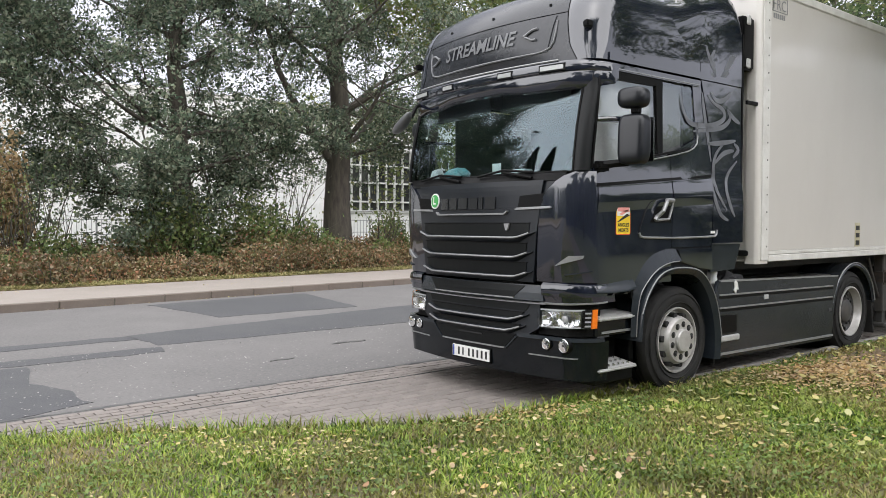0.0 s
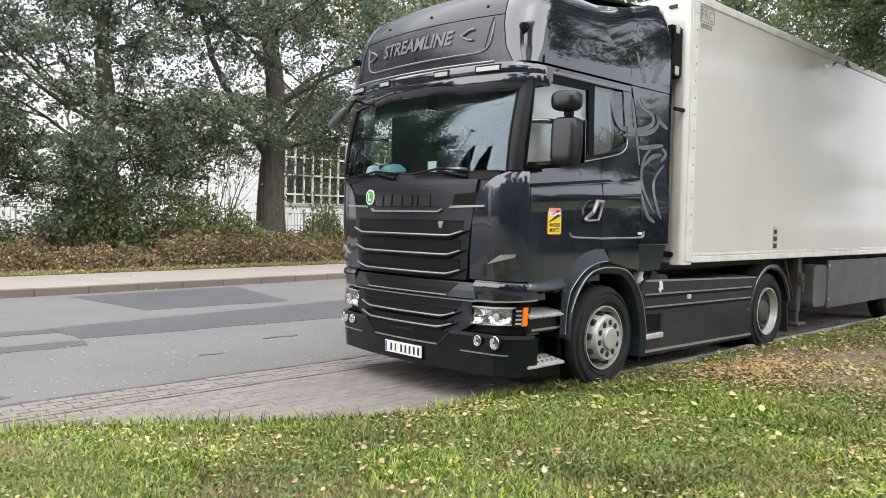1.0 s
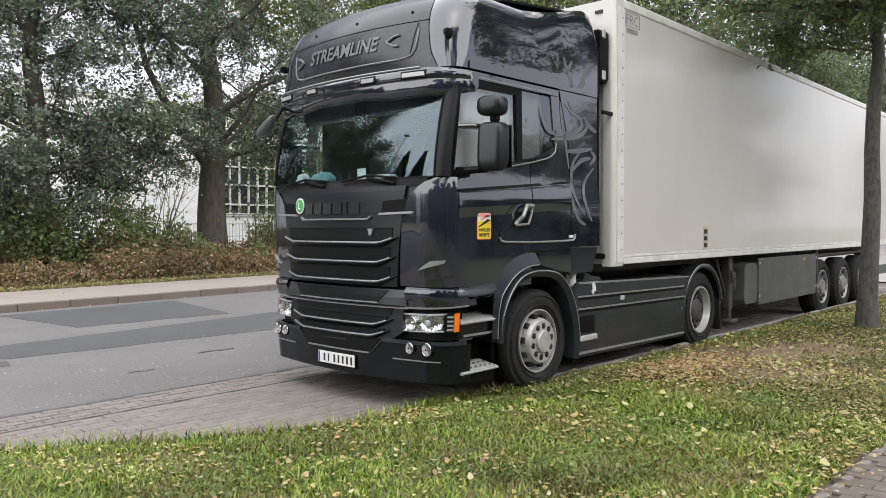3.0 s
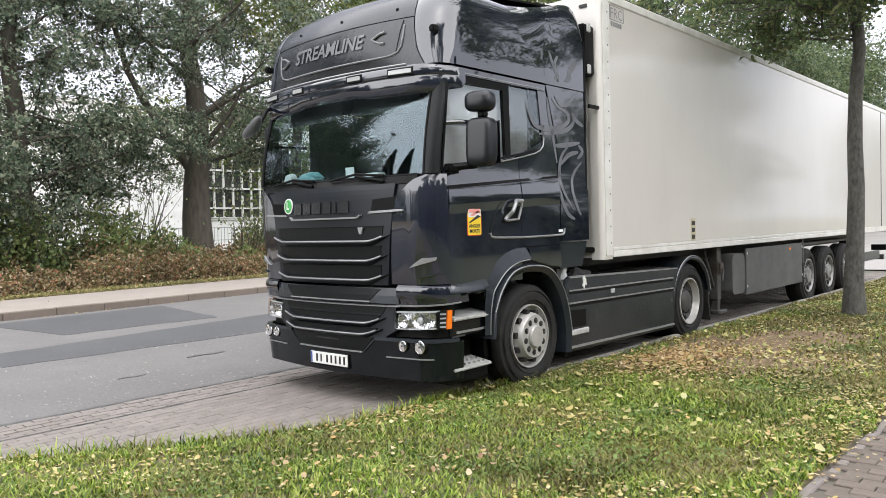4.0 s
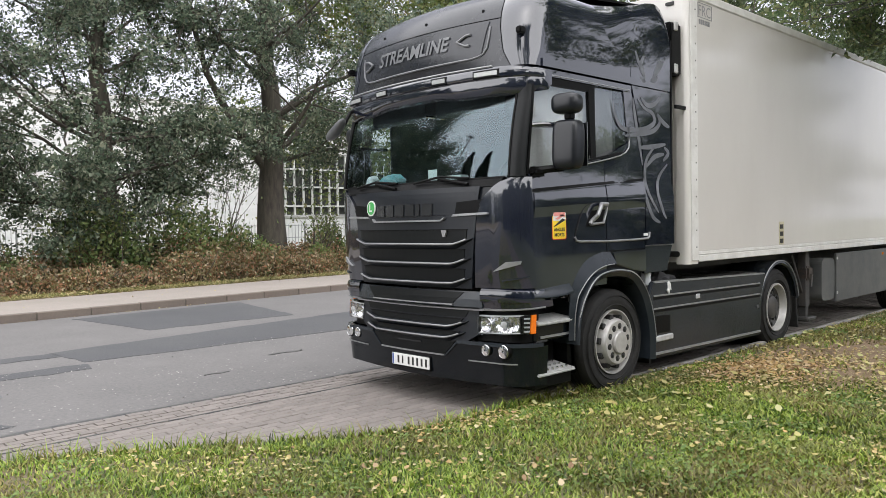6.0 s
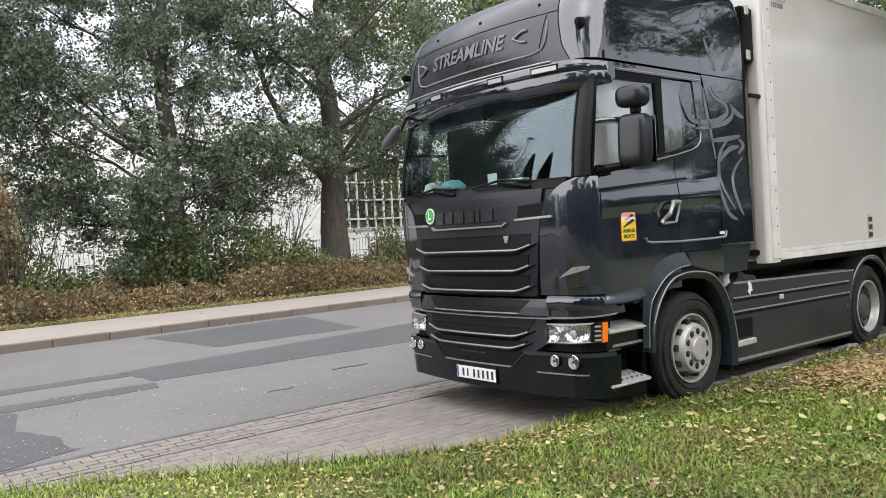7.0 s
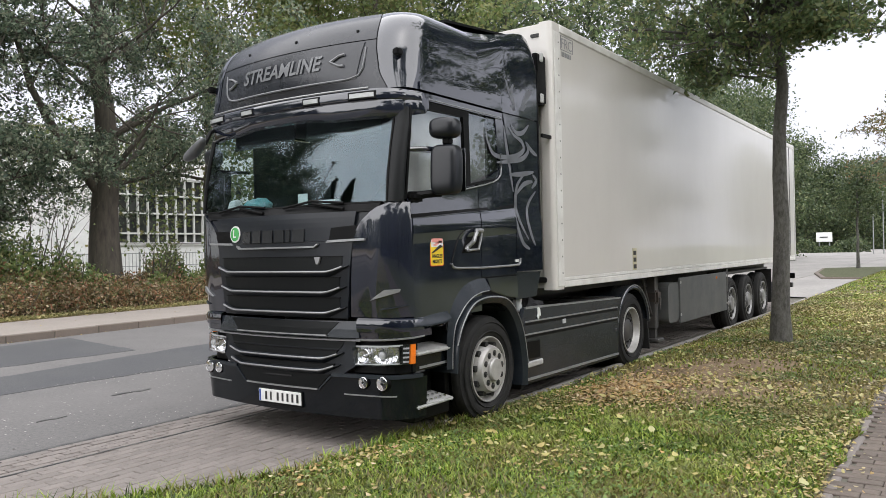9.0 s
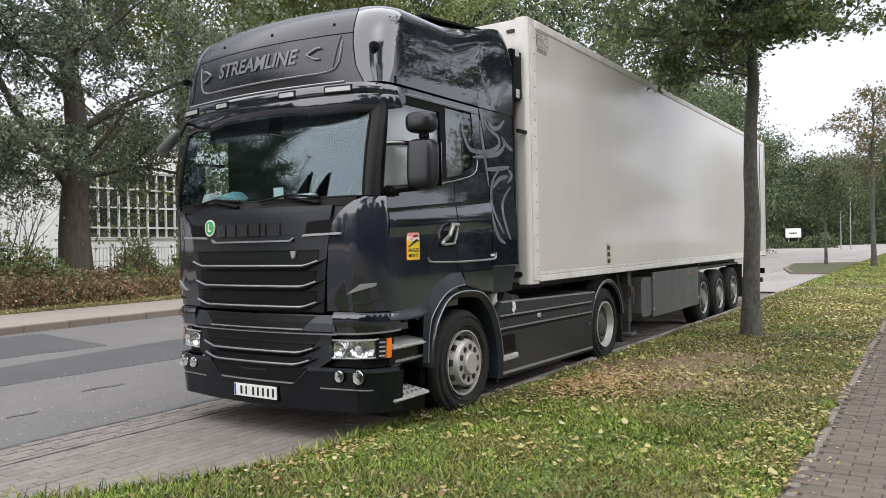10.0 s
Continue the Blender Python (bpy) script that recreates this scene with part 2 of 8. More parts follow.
FARKERB = mat("brown_stained_kerb", (0.15, 0.12, 0.10), 0.85, spots=(0.12, 0.10, 0.085), scale=30, amount=0.35, bump=0.4, bump_scale=70, vary=0.12,
              dirt=(0.21, 0.18, 0.155), dirt_scale=2, dirt_amount=0.4)
KERB = mat("granite_kerb", (0.27, 0.255, 0.24), 0.85, spots=(0.17, 0.165, 0.16), scale=30, amount=0.35, bump=0.4, bump_scale=70, vary=0.12,
           dirt=(0.15, 0.14, 0.12), dirt_scale=2, dirt_amount=0.4)
PAVER = mat("grey_concrete_paver", (0.195, 0.17, 0.157), 0.88, spots=(0.145, 0.136, 0.128), scale=26, amount=0.3, bump=0.35, bump_scale=110, vary=0.11,
            dirt=(0.17, 0.15, 0.13), dirt_scale=0.9, dirt_amount=0.55)
PAVER_RED = mat("reddish_path_paver", (0.13, 0.104, 0.09), 0.88, spots=(0.09, 0.075, 0.062), scale=24, amount=0.4, bump=0.35, bump_scale=110, vary=0.16,
                dirt=(0.105, 0.09, 0.066), dirt_scale=1.6, dirt_amount=0.65)
JOINT = mat("sandy_joint", (0.11, 0.10, 0.085), 0.95, spots=(0.06, 0.065, 0.04), scale=6, amount=0.4, bump=0.4, bump_scale=60)
SOIL = mat("verge_soil", (0.12, 0.098, 0.056), 0.95, spots=(0.065, 0.07, 0.028), scale=7, amount=0.5, bump=0.8, bump_scale=35,
           dirt=(0.18, 0.135, 0.09), dirt_scale=0.55, dirt_amount=0.6)
BED = mat("weedy_island_soil", (0.07, 0.068, 0.032), 0.95, spots=(0.04, 0.055, 0.018), scale=4, amount=0.5, bump=0.8, bump_scale=30)
BARE = mat("bare_trodden_soil", (0.20, 0.138, 0.085), 0.95, spots=(0.11, 0.076, 0.045), scale=14, amount=0.5, bump=0.9, bump_scale=40,
           dirt=(0.25, 0.18, 0.12), dirt_scale=3.0, dirt_amount=0.5)
LITTER = mat("leaf_litter_ground", (0.22, 0.165, 0.10), 0.95, spots=(0.14, 0.13, 0.06), scale=9, amount=0.5, bump=0.8, bump_scale=25,
             dirt=(0.19, 0.14, 0.08), dirt_scale=2.0, dirt_amount=0.5)
FIELD = mat("far_grassland", (0.055, 0.07, 0.025), 0.95, spots=(0.075, 0.07, 0.035), scale=2, amount=0.4, bump=0.4, bump_scale=10)
BARK = mat("oak_bark", (0.075, 0.063, 0.05), 0.95, spots=(0.03, 0.026, 0.022), scale=9, amount=0.45, bump=0.9, bump_scale=22, stretch=(1, 1, 0.25),
           dirt=(0.08, 0.085, 0.055), dirt_scale=1.2, dirt_amount=0.35)
BARK_N = mat("mottled_grey_bark", (0.10, 0.097, 0.09), 0.95, spots=(0.03, 0.026, 0.023), scale=22, amount=0.5, bump=1.0, bump_scale=55, stretch=(1, 1, 0.45),
             dirt=(0.15, 0.15, 0.12), dirt_scale=7, dirt_amount=0.5)
OAK_LEAF = leaf_mat("oak_leaves", [(0.036, 0.06, 0.04), (0.07, 0.105, 0.066), (0.118, 0.16, 0.102), (0.185, 0.225, 0.15), (0.25, 0.265, 0.185)], 0.5)
LIGHT_LEAF = leaf_mat("light_green_leaves", [(0.09, 0.13, 0.04), (0.13, 0.175, 0.055), (0.17, 0.20, 0.07), (0.22, 0.20, 0.08)], 0.5)
WOOD_LEAF = leaf_mat("distant_leaves", [(0.034, 0.058, 0.026), (0.06, 0.09, 0.04), (0.10, 0.135, 0.058), (0.15, 0.17, 0.078)], 0.42)
AUTUMN_LEAF = leaf_mat("reddening_leaves", [(0.10, 0.13, 0.055), (0.22, 0.135, 0.07), (0.15, 0.16, 0.07), (0.24, 0.15, 0.09), (0.12, 0.15, 0.065), (0.19, 0.18, 0.085)], 0.55)
BRAMBLE_LEAF = leaf_mat("bramble_leaves", [(0.07, 0.10, 0.035), (0.20, 0.13, 0.065), (0.33, 0.155, 0.09), (0.11, 0.135, 0.045), (0.44, 0.34, 0.22), (0.10, 0.07, 0.04), (0.22, 0.19, 0.08)], 0.35)
SHRUB_LEAF = leaf_mat("shrub_leaves", [(0.07, 0.12, 0.035), (0.11, 0.16, 0.05), (0.17, 0.21, 0.07), (0.26, 0.25, 0.11)], 0.4)
DRY_LEAF = leaf_mat("dry_copper_hedge_leaves", [(0.25, 0.17, 0.09), (0.3, 0.21, 0.11), (0.19, 0.16, 0.08)], 0.35)
CONIFER_LEAF = leaf_mat("conifer_needles", [(0.018, 0.034, 0.018), (0.028, 0.048, 0.022)], 0.1)
DRY_GRASS = leaf_mat("dry_grass_blades", [(0.10, 0.085, 0.03), (0.19, 0.16, 0.05), (0.26, 0.215, 0.08), (0.15, 0.16, 0.035)], 0.3)
GRASS = leaf_mat("grass_blades", [(0.022, 0.042, 0.007), (0.085, 0.15, 0.016), (0.18, 0.275, 0.03), (0.275, 0.38, 0.05), (0.43, 0.43, 0.12)], 0.35, patch=(0.23, 0.20, 0.07))
ROUGH = leaf_mat("dry_rough_grass", [(0.12, 0.14, 0.04), (0.22, 0.22, 0.08), (0.34, 0.29, 0.13), (0.50, 0.44, 0.22)], 0.3)
GRIT = leaf_mat("pale_road_grit", [(0.30, 0.285, 0.27), (0.38, 0.36, 0.34), (0.12, 0.115, 0.11)], 0.0, 0.9)
WEED = leaf_mat("low_weed_leaves", [(0.06, 0.115, 0.02), (0.12, 0.19, 0.038), (0.20, 0.27, 0.07)], 0.3)
FALLEN = leaf_mat("fallen_leaves", [(0.34, 0.29, 0.10), (0.46, 0.41, 0.18), (0.32, 0.21, 0.08), (0.52, 0.47, 0.27), (0.22, 0.15, 0.06), (0.40, 0.32, 0.11), (0.30, 0.27, 0.08)], 0.15)
MAPLE = leaf_mat("curled_maple_leaves", [(0.37, 0.34, 0.15), (0.43, 0.38, 0.14), (0.33, 0.25, 0.10), (0.33, 0.35, 0.13), (0.46, 0.42, 0.22)], 0.2)
COPPER = leaf_mat("copper_leaves", [(0.50, 0.30, 0.11), (0.48, 0.36, 0.16), (0.32, 0.18, 0.09), (0.62, 0.5, 0.32)], 0.2)
NEAR_LEAF = leaf_mat("street_tree_leaves", [(0.075, 0.12, 0.052), (0.12, 0.175, 0.075), (0.17, 0.225, 0.10), (0.27, 0.27, 0.12)], 0.6)
PLASTER = mat("white_hall_wall", (0.80, 0.80, 0.80), 0.7, spots=(0.6, 0.6, 0.6), scale=2, amount=0.3, dirt=(0.52, 0.52, 0.5), dirt_scale=0.35, dirt_amount=0.5, bump=0.1, bump_scale=20)
HALLFRAME = mat("white_steel_window_bar", (0.62, 0.62, 0.6), 0.5, scale=10, amount=0.2)
HALLGLASS = mat("dark_hall_glass", (0.02, 0.022, 0.022), 0.3, scale=0.7, amount=0.4, spots=(0.08, 0.085, 0.075), spec=0.15)
FENCE = mat("galvanised_fence", (0.3, 0.31, 0.31), 0.5, metal=0.5, scale=10, amount=0.2)
BOARD = mat("white_sign_board", (0.75, 0.75, 0.73), 0.4, scale=8, amount=0.15)


# ---- geometry helpers ----
def lin(a, b, n):
    return [a + (b - a) * i / n for i in range(n + 1)]


def mesh_of(name, verts, faces, material=None, smooth=False):
    me = bpy.data.meshes.new(name)
    me.from_pydata([tuple(v) for v in verts], [], faces)
    me.validate()
    if material:
        me.materials.append(material)
    if smooth:
        me.polygons.foreach_set("use_smooth", [True] * len(me.polygons))
    me.update()
    return me


def from_bm(name, bm, material, smooth=False):
    me = bpy.data.meshes.new(name)
    bmesh.ops.recalc_face_normals(bm, faces=bm.faces)
    if smooth:
        for f in bm.faces:
            f.smooth = True
        for e in bm.edges:
            e.smooth = len(e.link_faces) == 2 and e.calc_face_angle(3) < 0.6
    bm.to_mesh(me)
    bm.free()
    me.materials.append(material)
    return me


def part(name, data, material, parent, label="", smooth=False):
    """One mesh object under a thing or a part."""
    me = from_bm(name, data, material, smooth) if isinstance(data, bmesh.types.BMesh) else data
    if not me.materials:
        me.materials.append(material)
    ob = new(name, me)
    ob.parent = parent
    if parent is not None:
        ob.matrix_parent_inverse = parent_world(parent).inverted()
    if label:
        ob["label"] = label
    return ob


def parent_world(ob):
    m = ob.matrix_basis.copy()
    if ob.parent:
        m = parent_world(ob.parent) @ ob.matrix_parent_inverse @ m
    return m


def thing(name, place, label, category, group="", kind=""):
    e = new(name)
    e.empty_display_size = 0.2
    e.matrix_basis = Matrix.Translation(place)
    return tagged(e, label, category, group, kind)


def box(bm, x0, x1, y0, y1, z0, z1, bevel=0.0, seg=1):
    vs = [bm.verts.new((x, y, z)) for x in (x0, x1) for y in (y0, y1) for z in (z0, z1)]
    fs = [bm.faces.new([vs[i] for i in f]) for f in ((0, 1, 3, 2), (4, 6, 7, 5), (0, 4, 5, 1), (2, 3, 7, 6), (0, 2, 6, 4), (1, 5, 7, 3))]
    if bevel:
        es = list({e for f in fs for e in f.edges})
        bmesh.ops.bevel(bm, geom=es, offset=bevel, segments=seg, affect="EDGES", clamp_overlap=True)
    return bm


def boxm(*a, **k):
    return box(bmesh.new(), *a, **k)


def pebble(centre, half, power=4.0, nu=28, nv=16):
    """A rounded block: a superellipsoid of the given half sizes."""
    def p(c):
        return math.copysign(abs(c) ** (2 / power), c)
    bm = bmesh.new()
    rings = []
    for j in range(1, nv):
        b = -math.pi / 2 + math.pi * j / nv
        rings.append([bm.verts.new((centre[0] + half[0] * p(math.cos(b)) * p(math.cos(a)), centre[1] + half[1] * p(math.cos(b)) * p(math.sin(a)), centre[2] + half[2] * p(math.sin(b))))
                      for a in (2 * math.pi * i / nu for i in range(nu))])
    for r, s in zip(rings, rings[1:]):
        for i in range(nu):
            bm.faces.new((r[i], r[(i + 1) % nu], s[(i + 1) % nu], s[i]))
    for ring, z in ((rings[0], -half[2]), (rings[-1], half[2])):
        v = bm.verts.new((centre[0], centre[1], centre[2] + z))
        for i in range(nu):
            bm.faces.new((ring[i], ring[(i + 1) % nu], v))
    return bm


def prism(outline, axis, a, b, bevel=0.0):
    """A flat outline drawn out along an axis. outline: pairs in the two other axes, in order."""
    bm = bmesh.new()

    def at(p, q):
        return {"x": (q, p[0], p[1]), "y": (p[0], q, p[1]), "z": (p[0], p[1], q)}[axis]
    lo = [bm.verts.new(at(p, a)) for p in outline]
    hi = [bm.verts.new(at(p, b)) for p in outline]
    bm.faces.new(lo)
    bm.faces.new(hi[::-1])
    n = len(outline)
    for i in range(n):
        bm.faces.new((lo[i], lo[(i + 1) % n], hi[(i + 1) % n], hi[i]))
    bmesh.ops.recalc_face_normals(bm, faces=bm.faces)
    if bevel:
        es = [e for e in bm.edges if e.calc_face_angle(0) > 0.5]
        bmesh.ops.bevel(bm, geom=es, offset=bevel, segments=2, affect="EDGES", clamp_overlap=True)
    return bm


def rounded(x0, x1, z0, z1, r, n=5):
    pts = []
    for cx, cz, a0 in ((x1 - r, z1 - r, 0), (x0 + r, z1 - r, 90), (x0 + r, z0 + r, 180), (x1 - r, z0 + r, 270)):
        for i in range(n + 1):
            a = radians(a0 + 90 * i / n)
            pts.append((cx + r * math.cos(a), cz + r * math.sin(a)))
    return pts


def lathe(profile, centre, n=40, axis="y", closed=False, caps=(0, -1)):
    """Turn a profile of (radius, along) round an axis through centre."""
    bm = bmesh.new()
    rings = []
    for r, s in profile:
        ring = []
        for i in range(n):
            a = 2 * math.pi * i / n
            c, d = r * math.cos(a), r * math.sin(a)
            p = {"y": (c, s, d), "x": (s, c, d), "z": (c, d, s)}[axis]
            ring.append(bm.verts.new(Vector(p) + Vector(centre)))
        rings.append(ring)
    pairs = list(zip(rings, rings[1:])) + ([(rings[-1], rings[0])] if closed else [])
    for a, b in pairs:
        for i in range(n):
            bm.faces.new((a[i], a[(i + 1) % n], b[(i + 1) % n], b[i]))
    if not closed:
        for k in caps:
            bm.faces.new(rings[k])
    return bm


def tube(bm, pts, r, n=8):
    """A pipe along points; r one radius or one for each point."""
    pts = [Vector(p) for p in pts]
    rs = r if isinstance(r, (list, tuple)) else [r] * len(pts)
    rings = []
    for i, p in enumerate(pts):
        d = (pts[min(i + 1, len(pts) - 1)] - pts[max(i - 1, 0)]).normalized()
        side = d.cross(Vector((0, 0, 1)))
        if side.length < 1e-3:
            side = Vector((1, 0, 0))
        side.normalize()
        up = side.cross(d)
        rings.append([bm.verts.new(p + rs[i] * (math.cos(2 * math.pi * k / n) * side + math.sin(2 * math.pi * k / n) * up)) for k in range(n)])
    for a, b in zip(rings, rings[1:]):
        for k in range(n):
            bm.faces.new((a[k], a[(k + 1) % n], b[(k + 1) % n], b[k]))
    bm.faces.new(rings[0])
    bm.faces.new(rings[-1])
    return bm


def text_shape(body, size, shear=0.0, bold=0.0):
    """Flat letters in the built-in font as points and faces, centred on 0, 0."""
    cu = bpy.data.curves.new("letters", "FONT")
    cu.body, cu.size, cu.shear, cu.align_x, cu.align_y, cu.offset = body, size, shear, "CENTER", "CENTER", bold
    cu.resolution_u = 3
    ob = bpy.data.objects.new("letters", cu)
    scene.collection.objects.link(ob)
    bpy.context.view_layer.update()
    me = ob.to_mesh()
    vs = [v.co.copy() for v in me.vertices]
    fs = [tuple(p.vertices) for p in me.polygons]
    ob.to_mesh_clear()
    bpy.data.objects.remove(ob)
    bpy.data.curves.remove(cu)
    return vs, fs


def letters(name, body, size, place, material, parent, shear=0.0, bold=0.0, depth=0.0):
    """Letters laid by place(u, v) -> point, as a part."""
    vs, fs = text_shape(body, size, shear, bold)
    return part(name, mesh_of(name, [place(v.x, v.y) for v in vs], fs, material), material, parent)


# ---- plan of the ground ----
def far_kerb(x):
    return 15.48 + 0.075 * x


def verge_edge(x):
    xs = (-60, -8, 0.6, 2.1, 2.76, 3.72, 4.47, 5.04, 5.6, 6.5, 8.1, 10.7, 14, 18, 33, 140)
    ys = (7.1, 7.0, 6.95, 6.6, 6.22, 5.63, 5.08, 4.80, 4.76, 4.70, 4.60, 4.58, 4.52, 4.46, 4.6, 4.6)
    return float(np.interp(x, xs, ys))


PATH_EDGE = 1.58
SEAM = 7.27


def verge_height(x, y):
    edge = verge_edge(x)
    t = max(0.0, min(1.0, (edge - y) / 0.5))
    u = max(0.0, min(1.0, (y - PATH_EDGE) / 0.4))
    hump = 0.035 * noise.noise((x * 0.7, y * 0.7, 3.1)) + 0.012 * noise.noise((x * 3, y * 3, 1.2))
    return 0.05 + 0.05 * t + hump * min(t, u) - 0.004 * (1 - u)


def strip(name, xs, y0, y1, z0, z1, material, label, category, n=1, solid=True):
    """A band of ground along x between two edges y0(x), y1(x), with a top at z1 and sides down to z0."""
    v, f = [], []
    for x in xs:
        a, b = y0(x), y1(x)
        v += [(x, a + (b - a) * k / n, z1) for k in range(n + 1)]
    m = n + 1
    for i in range(len(xs) - 1):
        for k in range(n):
            f.append((i * m + k, (i + 1) * m + k, (i + 1) * m + k + 1, i * m + k + 1))
    base = len(v)
    for x in xs:
        v += [(x, y0(x), z0), (x, y1(x), z0)]
    for i in range(len(xs) - 1):
        p, q = base + 2 * i, base + 2 * i + 2
        f.append((p, q, (i + 1) * m, i * m))
        f.append((i * m + n, (i + 1) * m + n, q + 1, p + 1))
    return tagged(new(name, mesh_of(name, v, f, material)), label, category, "", "structure")


ground = tagged(new("ground", mesh_of("ground", [(-900, -900, -0.05), (900, -900, -0.05), (900, 900, -0.05), (-900, 900, -0.05)], [(0, 1, 2, 3)], FIELD)),
                "flat grassy ground reaching to the horizon", "ground", "", "structure")
XS = [-70 + 1.0 * i for i in range(96)] + [30, 40, 60, 90, 130, 200]
road = strip("road", XS, lambda x: SEAM, far_kerb, -0.04, 0.0, ASPHALT, "worn light grey asphalt road with darker repairs", "road", n=6)
strip("yard", [26, 40, 60, 90, 130, 200, 340], lambda x: 4.7, lambda x: SEAM - 0.002, -0.04, -0.004, CONCRETE, "pale grey concrete of the widening street", "road")
strip("yard_far", [34, 40, 60, 90, 130, 200, 340], lambda x: SEAM, lambda x: far_kerb(x) - 0.02, -0.03, 0.006, CONCRETE, "pale worn concrete further down the street", "road")
bay_bed = strip("parking_bay", [-70, -20] + [-8 + 0.5 * i for i in range(68)], verge_edge, lambda x: SEAM - 0.004, -0.04, -0.012, JOINT,
                "sandy bed of the block-paved parking bay", "pavement")
pavement = strip("pavement", XS, lambda x: far_kerb(x) + 0.16, lambda x: far_kerb(x) + 3.2, -0.04, 0.14, PAVEMENT,
                 "pale gritty footway strewn with fallen leaves", "pavement")
bank = strip("planted_strip", XS, lambda x: far_kerb(x) + 3.2, lambda x: far_kerb(x) + 16, -0.04, 0.155, LITTER,
             "leaf-littered planted strip under the trees", "ground")
footpath = strip("footpath", [-40, -20] + [-8 + 1.0 * i for i in range(50)] + [60, 90, 140], lambda x: -1.0, lambda x: PATH_EDGE, -0.04, 0.078, JOINT,
                 "sandy bed of the block-paved footpath", "pavement")
lawn = strip("lawn", [-70, -20, 0, 20, 60, 140], lambda x: -40, lambda x: -1.05, -0.04, 0.07, FIELD, "short mown lawn beside the footpath", "ground")


def bare_patch(x, y):
    """How worn the verge is, 0 to 1: a trodden, leaf-strewn patch beside the truck."""
    d = math.hypot((x - 10.3) / 2.6, (y - 3.2) / 1.05)
    n = noise.noise((x * 0.8, y * 0.8, 9.0))
    worn = max(0.0, min(1.0, 1.25 - d + 0.5 * n))
    sparse = 0.15 if x > 12 else 0.0
    return min(1.0, worn + sparse * (0.6 + noise.noise((x * 0.5, y * 0.5, 4.0))))


def verge():
    xs = [-40 + 0.9 * i for i in range(40)] + [-4 + 0.16 * i for i in range(190)] + [26.5 + 1.5 * i for i in range(60)]
    n = 26
    v, f = [], []
    for x in xs:
        e = verge_edge(x)
        for k in range(n + 1):
            y = PATH_EDGE + (e - PATH_EDGE) * k / n
            v.append((x, y, verge_height(x, y)))
        v += [(x, PATH_EDGE, -0.04), (x, e, -0.04)]
    m = n + 3
    for i in range(len(xs) - 1):
        for k in range(n):
            f.append((i * m + k, (i + 1) * m + k, (i + 1) * m + k + 1, i * m + k + 1))
        f.append((i * m + n + 1, (i + 1) * m + n + 1, (i + 1) * m, i * m))
        f.append((i * m + n, (i + 1) * m + n, (i + 1) * m + n + 2, i * m + n + 2))
    me = mesh_of("verge", v, f, SOIL, True)
    me.materials.append(BARE)
    for p in me.polygons:
        c = p.center
        if bare_patch(c.x, c.y) > 0.5 + 0.2 * noise.noise((c.x * 5, c.y * 5, 1.0)) and c.x < 13:
            p.material_index = 1
    return tagged(new("verge", me), "grass verge with bare leaf-covered soil", "verge", "", "structure")


verge()


def repair(outline, label):
    """A dark asphalt repair with a ragged cut edge, 5 mm proud of the road."""
    pts = []
    for (x0, y0), (x1, y1) in zip(outline, outline[1:] + outline[:1]):
        n = max(2, int(math.hypot(x1 - x0, y1 - y0) / 0.15))
        for i in range(n):
            t = i / n
            x, y = x0 + (x1 - x0) * t, y0 + (y1 - y0) * t
            d = 0.05 * noise.noise((x * 3, y * 3, 0.3)) + 0.03 * noise.noise((x * 11, y * 11, 0.3))
            pts.append((x + d, y + d))
    bm = prism(pts, "z", -0.01, 0.005)
    ob = new("asphalt_patch", from_bm("asphalt_patch", bm, PATCH))
    tagged(ob, label, "road patch", "repairs in the road", "structure")


repair([(4.5, 10.42), (8.5, 10.25), (60, 8.6), (60, 11.5), (10.0, 12.3), (4.45, 11.55)], "long dark strip of newer asphalt in the road")
repair([(6.33, 12.8), (9.05, 12.75), (9.6, 15.8), (6.0, 15.5)], "dark square asphalt repair beside the far kerb")
repair([(-30, 11.35), (4.46, 11.12), (4.46, 11.5), (-30, 11.75)], "narrow dark asphalt trench repair")
repair([(-30, 10.1), (4.4, 9.88), (4.5, 10.28), (-30, 10.5)], "narrow dark asphalt trench repair")
repair([(-30, 9.95), (2.6, 9.8), (2.87, 9.8), (2.72, 8.8), (2.9, 8.3), (2.96, 7.55), (2.2, 7.3), (-30, 7.6)], "broad dark asphalt repair with a ragged edge")


def seam_line(y, x0, x1, w, label):
    pts = lin(x0, x1, int((x1 - x0) / 0.2))
    v, f = [], []
    for x in pts:
        d = 0.02 * noise.noise((x * 1.3, y, 0.0))
        e = w * (0.7 + 0.5 * noise.noise((x * 2.1, y, 5.0)))
        v += [(x, y + d - e, 0.0), (x, y + d - e * 0.7, 0.008), (x, y + d + e * 0.7, 0.008), (x, y + d + e, 0.0)]
    for i in range(len(pts) - 1):
        for k in range(3):
            f.append((4 * i + k, 4 * i + 4 + k, 4 * i + 5 + k, 4 * i + 1 + k))
    tagged(new("tar_seam", mesh_of("tar_seam", v, f, TAR)), label, "road seam", "", "structure")


seam_line(SEAM + 0.03, -30, 26, 0.045, "dark tar seam between the asphalt and the bay")
seam_line(6.76, -3, 9, 0.014, "thin dark joint along the edge course of the bay")


